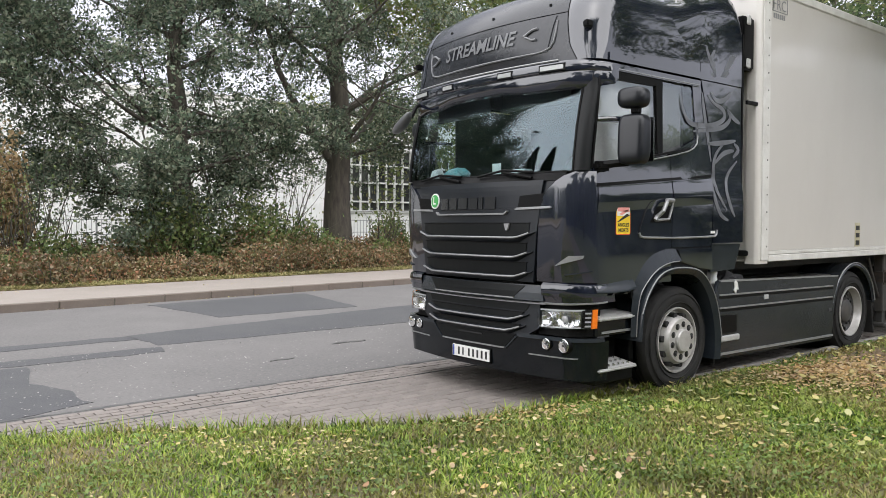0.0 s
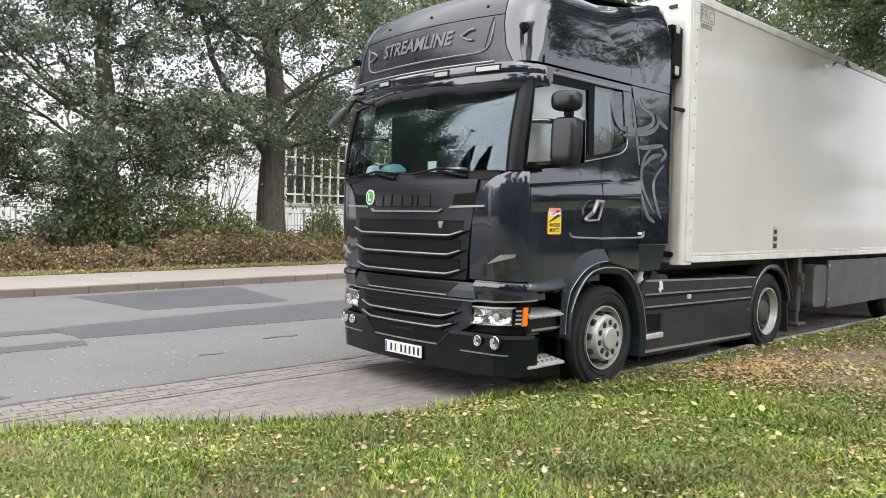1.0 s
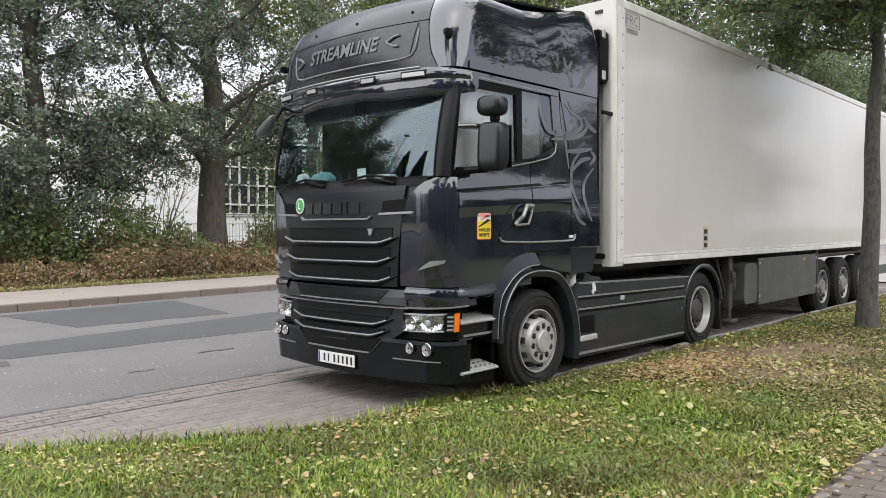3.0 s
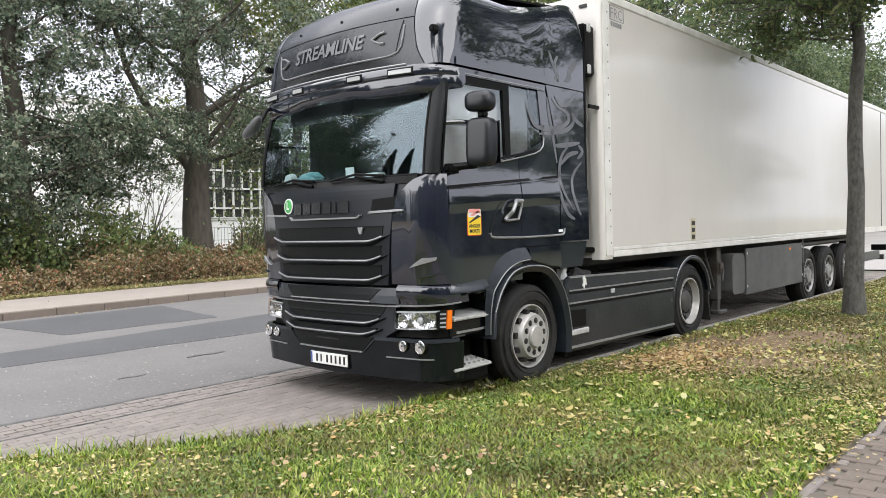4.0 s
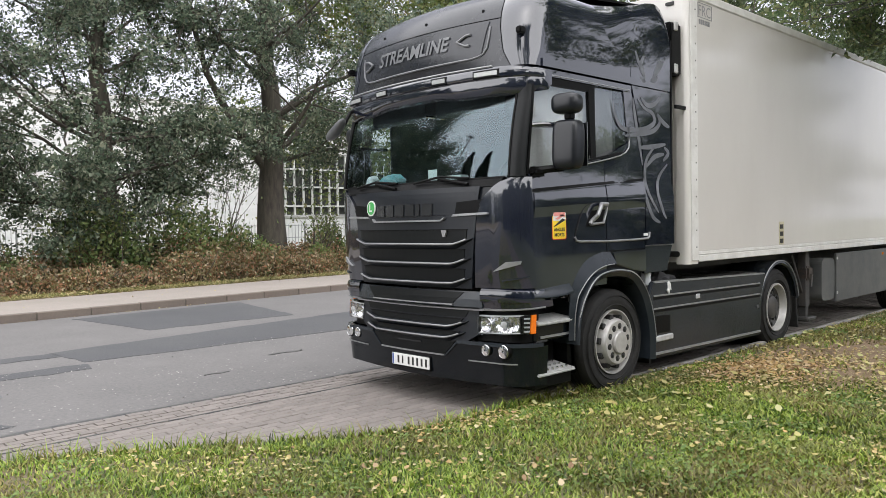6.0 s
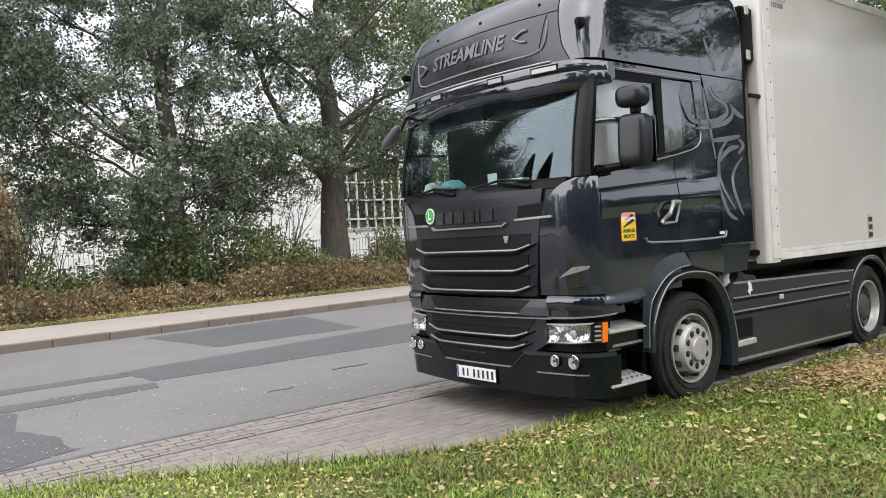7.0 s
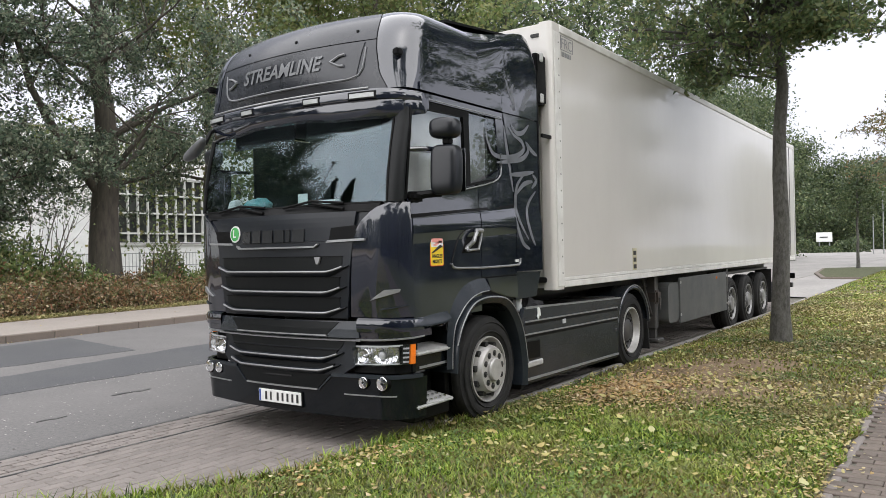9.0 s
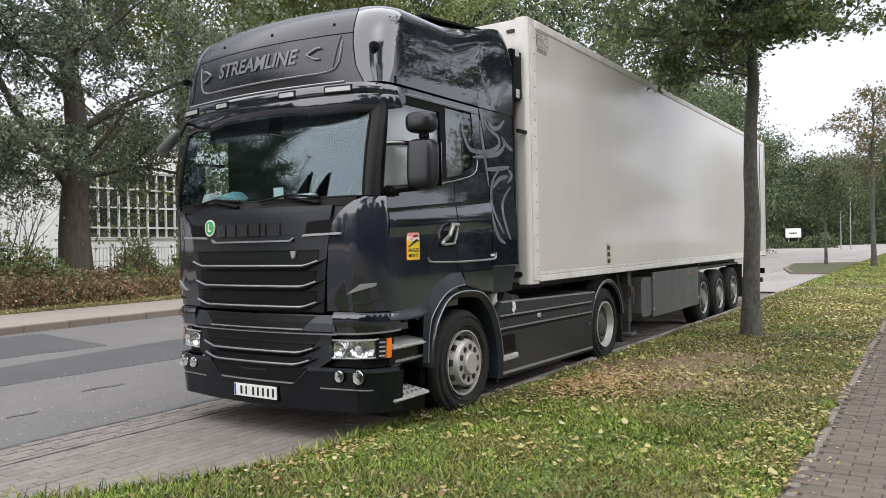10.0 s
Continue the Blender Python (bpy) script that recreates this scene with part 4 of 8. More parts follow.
    # windscreen and pillars
    ws = part("windscreen", skin(front, [(-1.125, 2.03), (1.125, 2.03), (1.115, 2.84), (-1.115, 2.84)], 28, 24, 0.0, 0.006), SCREEN, P, "clear curved windscreen", True)
    ws.visible_shadow = False
    part("screen_seal", skin(front, [(-1.07, 2.022), (1.07, 2.022), (1.07, 2.036), (-1.07, 2.036)], 20, 1, 0.008, 0.02), DARK, P)
    for s in (-1, 1):
        fn = near_side if s < 0 else far_side
        part("screen_seal", skin(front, [(s * 1.118, 2.03), (s * 1.134, 2.03), (s * 1.124, 2.84), (s * 1.108, 2.84)], 1, 12, 0.006, 0.02), DARK, P)
        bm = bmesh.new()
        skin(wrap, [(s * 0.998, 2.03), (s * 1.5, 2.03), (s * 1.5, 2.90), (s * 0.985, 2.90)], 8, 8, 0.0, 0.05, bm=bm)
        part("pillar", bm, SLOT, P, smooth=True)
        part("pillar_trim", skin(wrap, [(s * 1.5, 2.03), (s * 1.99, 2.03), (s * 1.99, 2.90), (s * 1.5, 2.90)], 8, 8, -0.004, 0.04), SLOT, P, smooth=True)
        pan = lambda n, c, m, *a, **k: part(n, skin(fn, c, *a, **k), m, P)
        # side of the cab
        door = part("door", skin(fn, [(6.16, 1.06), (7.19, 1.06), (7.19, 2.22), (6.11, 2.05)], 20, 10, 0.0, 0.03), PAINT, P, "glossy black cab door", True)
        part("door_frame", skin(fn, [(6.085, 2.05), (6.11, 2.05), (6.215, 2.84), (6.19, 2.84)], 2, 6, 0.0, 0.04), DARK, door)
        part("door_frame", skin(fn, [(6.99, 2.20), (7.065, 2.225), (7.055, 2.84), (6.96, 2.84)], 2, 4, 0.004, 0.04), DARK, door)
        part("door_frame", skin(fn, [(6.20, 2.81), (7.06, 2.82), (7.06, 2.885), (6.20, 2.885)], 8, 1, 0.002, 0.04), DARK, door)
        glass = part("window_pane", skin(fn, [(6.112, 2.062), (6.99, 2.19), (6.965, 2.83), (6.215, 2.82)], 8, 4, -0.012, 0.006), SIDEGLASS, door)
        glass.visible_shadow = False
        part("window_bar", skin(fn, [(6.21, 2.44), (6.63, 2.46), (6.63, 2.49), (6.21, 2.475)], 4, 1, 0.004, 0.02), PAINT, door)
        part("window_sill", skin(fn, [(6.12, 2.045), (7.5, 2.285), (7.5, 2.305), (6.12, 2.065)], 10, 1, 0.012, 0.03), DARK, door)
        part("window_trim", tube(bmesh.new(), [fn(a, b) + Vector((0, s * 0.014, 0)) for a, b in ((6.75, 2.138), (7.0, 2.178), (7.25, 2.222), (7.45, 2.265), (7.54, 2.30), (7.59, 2.345), (7.605, 2.42), (7.60, 2.55))], 0.007, 6), EDGE, P, smooth=True)
        # sleeper wall
        part("sleeper_wall", skin(fn, [(7.20, 1.37), (7.60, 1.37), (7.60, 2.395), (7.20, 2.235)], 6, 8, 0.0, 0.03), PAINT, P, smooth=True)
        part("sleeper_wall", skin(fn, [(7.60, 1.37), (7.862, 1.37), (7.85, 2.395), (7.60, 2.395)], 4, 8, 0.0, 0.03), PAINT, P, smooth=True)
        part("sleeper_wall", skin(fn, [(7.60, 2.395), (7.85, 2.395), (7.668, 2.89), (7.53, 2.89)], 3, 5, 0.0, 0.03), PAINT, P)
        g = part("quarter_window", skin(fn, [(7.075, 2.24), (7.60, 2.40), (7.53, 2.87), (7.07, 2.87)], 5, 4, -0.008, 0.006), SIDEGLASS, P, "dark sleeper side window")
        g.visible_shadow = False
        part("gutter", skin(fn, [(6.12, 2.885), (7.65, 2.885), (7.65, 2.945), (6.12, 2.945)], 12, 1, 0.012, 0.04, taper=0.006), PAINT, P)
        part("gutter_line", skin(fn, [(6.14, 2.895), (7.62, 2.895), (7.62, 2.905), (6.14, 2.905)], 12, 1, 0.017, 0.02), EDGE, P)
        # handle hollow, its shade laid on as a dark plate and outline, and trim line
        on = lambda pts, d: [fn(a, b) + Vector((0, s * d, 0)) for a, b in pts]
        part("hollow_edge", tube(bmesh.new(), on(((6.70, 1.49), (6.715, 1.55), (6.78, 1.69), (6.84, 1.77), (6.90, 1.80), (6.98, 1.815), (7.18, 1.825)), 0.0), 0.009, 6), DARK, P, smooth=True)
        part("hollow_shade", skin(fn, [(6.86, 1.60), (7.17, 1.60), (7.18, 1.80), (6.98, 1.79)], 6, 4, 0.002, 0.02, taper=0.008), DARK, P)
        part("hollow_trim", tube(bmesh.new(), on(((6.70, 1.51), (6.72, 1.478), (6.78, 1.468), (7.2, 1.458), (7.7, 1.462), (7.9, 1.468), (7.925, 1.49), (7.93, 1.53)), 0.006), 0.011, 6), EDGE, P, smooth=True)
        part("trim_mark", skin(fn, rect(7.83, 7.90, 1.495, 1.52), 2, 1, 0.008, 0.01), PLATE_W, P)
        # swage along the belt; the crease's shade is a dark strip laid on the skin
        part("crease_shade", skin(fn, [(6.14, 1.895), (7.86, 2.04), (7.86, 2.062), (6.14, 1.925)], 16, 1, 0.004, 0.01), DARK, P)
        for xa, xb in ((6.15, 7.187), (7.203, 7.858)):
            bm = bmesh.new()
            for i in range(17):
                x = xa + (xb - xa) * i / 16
                lo, hi = 1.78 + 0.058 * (x - 6.13), 1.893 + 0.083 * (x - 6.14)
                for z, d in ((hi, 0.0008), (hi - 0.012, 0.004), (lo + 0.03, 0.0075), (lo, 0.0085), (lo - 0.03, 0.0065), (lo - 0.10, 0.0008)):
                    bm.verts.new(fn(x, z) + Vector((0, s * d, 0)))
            bm.verts.ensure_lookup_table()
            for i in range(16):
                for j in range(5):
                    k = 6 * i + j
                    bm.faces.new((bm.verts[k], bm.verts[k + 6], bm.verts[k + 7], bm.verts[k + 1]))
            part("door_swage", bm, PAINT, P, smooth=True)
        part("door_gap", skin(fn, [(7.19, 1.37), (7.20, 1.37), (7.20, 2.235), (7.19, 2.23)], 1, 6, -0.004, 0.03), DARK, P)
        hb = tube(bmesh.new(), on(((6.92, 1.62), (6.95, 1.65)), 0.01) + on(((6.98, 1.70), (7.03, 1.78)), 0.055) + on(((7.06, 1.80), (7.16, 1.80)), 0.035), 0.02)
        tube(hb, on(((7.16, 1.80), (7.14, 1.72), (7.10, 1.63), (7.0, 1.625), (6.93, 1.62)), 0.03), 0.012)
        part("door_handle", hb, EDGE, P, "satin grey pull handle")
        # side extender
        ext = part("side_extender", skin(extender_way(s), rect(0.004, 1, 0, 1), 22, 20, 0.0, 0.04, taper=0.01), PAINT, P, "black side extender with silver swirls", True)
        part("extender_panel", skin(fn, [(7.876, 1.40), (8.42, 1.40), (8.40, 2.398), (7.864, 2.398)], 8, 8, 0.0, 0.05), PAINT, ext, smooth=True)
        part("extender_panel", skin(fn, [(7.864, 2.398), (8.40, 2.398), (8.385, 2.955), (7.68, 2.955)], 8, 6, 0.0, 0.05), PAINT, ext, smooth=True)
        part("extender_panel", skin(fn, [(7.87, 1.12), (8.30, 1.13), (8.41, 1.385), (7.885, 1.385)], 5, 2, -0.02, 0.05, taper=0.012), SKIRT, ext)
        part("extender_edge", boxm(8.40, 8.424, fn(8.4, 2).y - 0.022 * (1 if s > 0 else -1) - 0.02, fn(8.4, 2).y - 0.022 * (1 if s > 0 else -1) + 0.02, 1.42, 3.5), DARK, ext)
        # roof sides
        part("roof_side", skin(roof_way(s), rect(0, 1, 2.965, 3.80), 30, 36, 0.0, 0.03), PAINT, P, "glossy black high roof side", True)
        part("roof_ridge", skin(wrap, [(s * 0.98, 2.97), (s * 1.03, 2.97), (s * 1.03, 3.79), (s * 0.98, 3.79)], 2, 36, -0.014, 0.015), DARK, P)
        part("shoulder_ledge", skin(fn, [(6.3, 2.965), (7.65, 2.965), (7.65, 3.03), (6.3, 3.03)], 10, 2, 0.014, 0.04, taper=0.012), PAINT, P, smooth=True)
        # marker lamp and camera-like washer on the roof side
        part("side_marker", boxm(6.08, 6.16, MID + s * 1.16 - 0.03, MID + s * 1.16 + 0.03, 3.22, 3.28, bevel=0.012, seg=2), DARK, P)
    # roof front
    part("roof_front", skin(wrap, rect(-0.995, 0.995, 2.955, 3.388), 24, 10, 0.0, 0.03), SATIN, P, "dusty black roof front", True)
    part("roof_front", skin(wrap, rect(-0.995, 0.995, 3.397, 3.80), 24, 24, 0.0, 0.03), SATIN, P, smooth=True)
    v = [wrap(-3 + 6 * i / 60, 3.797) for i in range(61)]
    part("roof_top", mesh_of("roof_top", v, [tuple(range(61))], PAINT), PAINT, P)
    part("roof_deck", boxm(7.1, 8.3, MID - 1.16, MID + 1.16, 3.5, 3.56), DARK, P)
    part("roof_air_plate", prism([(7.05, 3.74), (8.28, 3.865), (8.28, 3.885), (7.05, 3.765)], "y", MID - 1.0, MID + 1.0), DARK, P, "dark air plate across the roof")
    panel = part("name_panel", skin(front, [(-0.78, 3.07), (0.78, 3.07), (0.85, 3.375), (-0.85, 3.375)], 24, 8, 0.008, 0.03, taper=0.008), SATIN, P, "raised black panel with grey lettering", True)
    rim = [(-0.865, 3.33), (-0.86, 3.24), (-0.845, 3.15), (-0.81, 3.10), (-0.75, 3.08)] + [(q, 3.072) for q in lin(-0.68, 0.68, 18)] + [(0.75, 3.08), (0.81, 3.10), (0.845, 3.15), (0.86, 3.24), (0.865, 3.33)]
    part("panel_rim", tube(bmesh.new(), [front(a, b) + Vector((-0.006, 0, 0)) for a, b in rim], 0.009, 6), NAME_GREY, panel, smooth=True)
    face = lambda u, v: front(-u + 0.06, 3.235 + v) + Vector((-0.020, 0, 0.0))
    letters("lettering", "STREAMLINE", 0.172, face, NAME_GREY, panel, shear=0.28, bold=0.004)
    for s in (-1, 1):
        bm = bmesh.new()
        y = 0.06 + s * 0.66
        for a, b in (((0.0, 0.0), (0.09, 0.045)), ((0.09, 0.045), (0.14, 0.05)), ((0.0, 0.0), (0.08, -0.04)), ((0.08, -0.04), (0.13, -0.045))):
            pa = front(y - s * 0.06 + s * a[0], 3.235 + a[1]) + Vector((-0.02, 0, 0))
            pb = front(y - s * 0.06 + s * b[0], 3.235 + b[1]) + Vector((-0.02, 0, 0))
            tube(bm, [pa, pb], 0.011, 6)
        part("chevron", bm, NAME_GREY, panel)
    for y in (-0.75, -0.1, 0.55):
        part("washer_jet", boxm(front(y, 3.49).x - 0.012, front(y, 3.49).x + 0.02, MID + y - 0.012, MID + y + 0.012, 3.475, 3.5, bevel=0.005), DARK, P)
    # sun visor
    bm = bmesh.new()
    rings = []
    for k in range(61):
        y = -1.27 + 2.54 * k / 60
        a = abs(y)
        x = 5.87 + 0.10 * (a / 0.95) ** 2 + (0.0 if a < 0.95 else 0.30 * (1 - math.sqrt(max(0.0, 1 - ((a - 0.95) / 0.33) ** 2))))
        drop = 0.03 * min(1, max(0, (a - 0.35) / 0.25))
        back = max(0.03, 0.24 - max(0, a - 0.95) * 0.4)
        end = max(0.0, (a - 1.08) / 0.19)
        lo = 2.745 - drop + 0.05 * end * end
        hi = 2.965 - 0.03 * end * end
        sec = [(x + back, hi), (x + 0.05, hi), (x + 0.02, hi - 0.008), (x + 0.004, hi - 0.028), (x, 2.90), (x + 0.006, 2.872), (x + 0.02, 2.862), (x + 0.014, 2.845), (x + 0.02, lo + 0.05), (x + 0.034, lo + 0.018), (x + 0.065, lo), (x + back, lo + 0.05)]
        VN = len(sec)
        rings.append([bm.verts.new((px, MID + y, pz)) for px, pz in sec])
    for a, b in zip(rings, rings[1:]):
        for i in range(VN):
            bm.faces.new((a[i], a[(i + 1) % VN], b[(i + 1) % VN], b[i]))
    bm.faces.new(rings[0])
    bm.faces.new(rings[-1])
    visor = part("sun_visor", bm, PAINT, P, "deep black sun visor with marker lamps", True)
    bm = bmesh.new()
    tube(bm, [(5.87 + 0.10 * (abs(y) / 0.95) ** 2 + 0.018, MID + y, 2.966) for y in lin(-0.95, 0.95, 24)], 0.009, 6)
    part("visor_edge", bm, EDGE, visor)
    def on_visor(y0, y1, z0, z1, proud, thick):
        bm = bmesh.new()
        rows = []
        for y in lin(y0, y1, 9):
            x = 5.87 + 0.10 * (abs(y) / 0.95) ** 2 - proud + (0.0 if abs(y) < 0.95 else 0.30 * (1 - math.sqrt(max(0.0, 1 - ((abs(y) - 0.95) / 0.33) ** 2))))
            rows.append([bm.verts.new((x + a, MID + y, z)) for a, z in ((0, z0 + 0.004), (0, z1 - 0.004), (0.006, z1), (thick, z1), (thick, z0), (0.006, z0))])
        for a, b in zip(rows, rows[1:]):
            for i in range(6):
                bm.faces.new((a[i], a[(i + 1) % 6], b[(i + 1) % 6], b[i]))
        bm.faces.new(rows[0])
        bm.faces.new(rows[-1])
        return bm
    for y, w in ((-0.90, 0.22), (-0.40, 0.15), (0.40, 0.15), (0.90, 0.22)):
        part("marker_bezel", on_visor(y - w / 2 - 0.014, y + w / 2 + 0.014, 2.872, 2.938, 0.004, 0.04), DARK, visor)
        part("marker_lamp", on_visor(y - w / 2, y + w / 2, 2.884, 2.926, 0.008, 0.03), LAMP_WHITE, visor, "clear marker lamp")
    # cab back, floor and inside
    part("cab_rear_wall", boxm(7.86, 7.92, MID - 1.2, MID + 1.2, 1.0, 3.6), CABIN, P)
    part("cab_floor", boxm(6.1, 7.9, MID - 1.18, MID + 1.18, 1.25, 1.32), CABIN, P)
    part("headliner", boxm(6.25, 7.9, MID - 1.17, MID + 1.17, 2.9, 2.94), CABIN, P)
    part("bunk_curtain", boxm(7.45, 7.5, MID - 1.15, MID + 1.15, 1.4, 2.9), CURTAIN, P)
    bm = prism([(6.02, 1.9), (6.10, 2.03), (6.45, 2.06), (6.62, 2.0), (6.6, 1.4), (6.2, 1.4)], "y", MID - 1.1, MID + 1.1, 0.02)
    part("dashboard", bm, CABIN, P, "dark grey dashboard")
    # sheets added behind the near panes to brighten them like mirrored sky
    part("window_backing", boxm(6.20, 7.04, MID - 1.16, MID - 1.15, 2.0, 2.89), PALEBACKING, P, "pale grey sheet added behind the door window for mirrored sky")
    part("window_backing", boxm(7.06, 7.44, MID - 1.16, MID - 1.15, 2.0, 2.89), GREYSHELL, P)
    part("window_backing", boxm(6.6, 7.45, MID + 1.12, MID + 1.13, 2.0, 2.86), CURTAIN, P)
    for y in (-0.62, 0.62):
        bm = box(bmesh.new(), 7.0, 7.16, MID + y - 0.26, MID + y + 0.26, 1.75, 2.42, bevel=0.06, seg=3)
        box(bm, 6.6, 7.1, MID + y - 0.27, MID + y + 0.27, 1.6, 1.76, bevel=0.05, seg=2)
        box(bm, 7.04, 7.16, MID + y - 0.14, MID + y + 0.14, 2.44, 2.64, bevel=0.04, seg=3)
        part("cab_seat", bm, CLOTH, P, "dark cab seat")
    bm = bmesh.new()
    tube(bm, [(6.66 + 0.06 * math.sin(a), MID - 0.62 + 0.23 * math.cos(a), 2.08 + 0.2 * math.sin(a)) for a in lin(0, 2 * math.pi, 24)], 0.018)
    tube(bm, [(6.66, MID - 0.85, 2.08), (6.62, MID - 0.62, 2.06), (6.66, MID - 0.39, 2.08)], 0.02)
    part("steering_wheel", bm, DARK, P)
    for y in (-0.5, 0.5):
        part("inner_visor", skin(front, [(y - 0.42, 2.66), (y + 0.42, 2.66), (y + 0.42, 2.8), (y - 0.42, 2.8)], 6, 2, -0.10, 0.02), CABIN, P)


def disc_on_front(y, z, r, proud):
    bm = bmesh.new()
    top = [bm.verts.new(front(y + r * math.cos(a), z + r * math.sin(a)) + Vector((-proud, 0, 0))) for a in lin(0, 2 * math.pi, 28)[:-1]]
    low = [bm.verts.new(v.co + Vector((0.008, 0, 0))) for v in top]
    bm.faces.new(top)
    bm.faces.new(low[::-1])
    for i in range(28):
        bm.faces.new((top[i], low[i], low[(i + 1) % 28], top[(i + 1) % 28]))
    return bm


cab()


def swirls():
    """Silver-grey tribal swirls on the side extender and the sleeper wall."""
    strokes = [
        [(7.69, 2.84), (7.72, 2.69), (7.77, 2.50), (7.85, 2.19)],
        [(7.35, 2.78), (7.38, 2.65), (7.51, 2.53), (7.85, 2.54), (8.07, 2.62), (8.05, 2.71), (7.89, 2.76), (7.78, 2.83)],
        [(7.54, 2.46), (7.79, 2.49), (8.05, 2.54), (8.18, 2.63), (8.13, 2.72)],
        [(7.83, 2.86), (7.94, 2.79), (8.08, 2.81), (8.20, 2.90)],
        [(8.13, 2.72), (8.25, 2.64), (8.37, 2.60)],
        [(7.78, 2.36), (8.02, 2.38), (8.29, 2.42)],
        [(8.08, 2.38), (7.94, 2.27), (7.89, 2.11), (7.93, 1.91), (8.11, 1.72)],
        [(7.91, 2.17), (8.07, 2.28), (8.26, 2.32)],
        [(8.26, 2.39), (8.34, 2.33), (8.24, 2.25)],
        [(8.32, 2.22), (8.16, 2.09), (8.10, 1.92), (8.19, 1.74), (8.26, 1.66)],
        [(7.89, 2.11), (7.86, 1.91), (7.99, 1.69), (8.14, 1.62)],
        [(7.73, 3.33), (7.79, 3.20), (7.88, 3.11), (7.90, 2.99)],
        [(8.29, 3.43), (8.26, 3.28), (8.14, 3.14), (7.99, 3.00)],
        [(7.91, 3.29), (7.83, 3.16), (7.90, 3.06)],
        [(8.21, 3.33), (8.16, 3.21), (8.07, 3.10)],
        [(7.83, 3.05), (7.98, 2.99), (8.15, 3.09)],
    ]
    for st in strokes:
        pts = []
        for i in range(len(st) - 1):
            p0, p1, p2, p3 = st[max(0, i - 1)], st[i], st[i + 1], st[min(len(st) - 1, i + 2)]
            for k in range(6):
                t = k / 6
                pts.append(tuple(0.5 * (2 * p1[c] + (p2[c] - p0[c]) * t + (2 * p0[c] - 5 * p1[c] + 4 * p2[c] - p3[c]) * t * t + (3 * p1[c] - p0[c] - 3 * p2[c] + p3[c]) * t ** 3) for c in (0, 1)))
        pts.append(st[-1])
        v, f = [], []
        n = len(pts)
        for i, (x, z) in enumerate(pts):
            a, b = pts[max(0, i - 1)], pts[min(n - 1, i + 1)]
            d = math.hypot(b[0] - a[0], b[1] - a[1]) or 1
            nx, nz = -(b[1] - a[1]) / d, (b[0] - a[0]) / d
            w = 0.005 + 0.02 * math.sin(math.pi * (i + 0.3) / n) ** 0.8
            for q in (-1, 1):
                o = near_side(x + q * w * nx, min(3.5, z + q * w * nz))
                v.append((o.x, o.y - 0.0035, o.z))
        for i in range(n - 1):
            f.append((2 * i, 2 * i + 1, 2 * i + 3, 2 * i + 2))
        part("swirl_decal", mesh_of("swirl_decal", v, f, DECAL), DECAL, truck)


swirls()


def door_sticker():
    x0, x1, z0, z1 = 6.39, 6.575, 1.50, 1.74
    y = SIDE - 0.004
    s = part("warning_sticker", prism(rounded(x0, x1, z0, z1, 0.015), "y", y, y + 0.003), YELLOW, truck, "yellow and white blind-spot warning sticker")
    part("sticker_rim", prism(rounded(x0 - 0.006, x1 + 0.006, z0 - 0.006, z1 + 0.006, 0.018), "y", y + 0.001, y + 0.0035), RED, s)
    part("picture_field", prism(rounded(x0 + 0.006, x1 - 0.006, 1.655, z1 - 0.006, 0.01), "y", y - 0.002, y), PLATE_W, s)
    part("picture_shape", prism([(x0 + 0.012, z1 - 0.045), (x1 - 0.012, z1 - 0.05), (x1 - 0.012, z1 - 0.012), (x0 + 0.012, z1 - 0.012)], "y", y - 0.003, y - 0.001), PINK, s)
    part("picture_shape", prism([(x0 + 0.03, 1.672), (x0 + 0.07, 1.663), (x1 - 0.02, 1.70), (x1 - 0.05, 1.712)], "y", y - 0.003, y - 0.001), PINK, s)
    part("picture_shape", prism([(x0 + 0.008, 1.605), (x0 + 0.03, 1.605), (x1 - 0.006, 1.662), (x1 - 0.05, 1.675)], "y", y - 0.0035, y - 0.001), INK, s)
    for k, word in enumerate(("ANGLES", "MORTS")):
        letters("lettering", word, 0.042, lambda u, v, k=k: Vector(((x0 + x1) / 2 + u, y - 0.002, 1.578 - 0.045 * k + v)), INK, s, bold=0.0015)


door_sticker()


def number_plate():
    x, z = 5.858, 0.383
    p = part("number_plate", boxm(x - 0.022, x - 0.01, MID - 0.26, MID + 0.26, z - 0.055, z + 0.055, bevel=0.003), PLATE_W, truck, "white number plate with dark bars")
    part("plate_holder", boxm(x - 0.014, x + 0.03, MID - 0.268, MID + 0.268, z - 0.072, z + 0.062, bevel=0.004), DARK, p)
    part("plate_strip", boxm(x - 0.0235, x - 0.02, MID + 0.232, MID + 0.252, z - 0.05, z + 0.05), BLUE, p)
    for y, w in ((0.165, 0.018), (0.105, 0.014), (0.02, 0.018), (-0.04, 0.017), (-0.10, 0.017), (-0.16, 0.017), (-0.22, 0.018)):
        part("plate_bar", boxm(x - 0.0245, x - 0.02, MID + y - w * 0.75, MID + y + w * 0.75, z - 0.036, z + 0.036, bevel=0.004), INK, p)


number_plate()


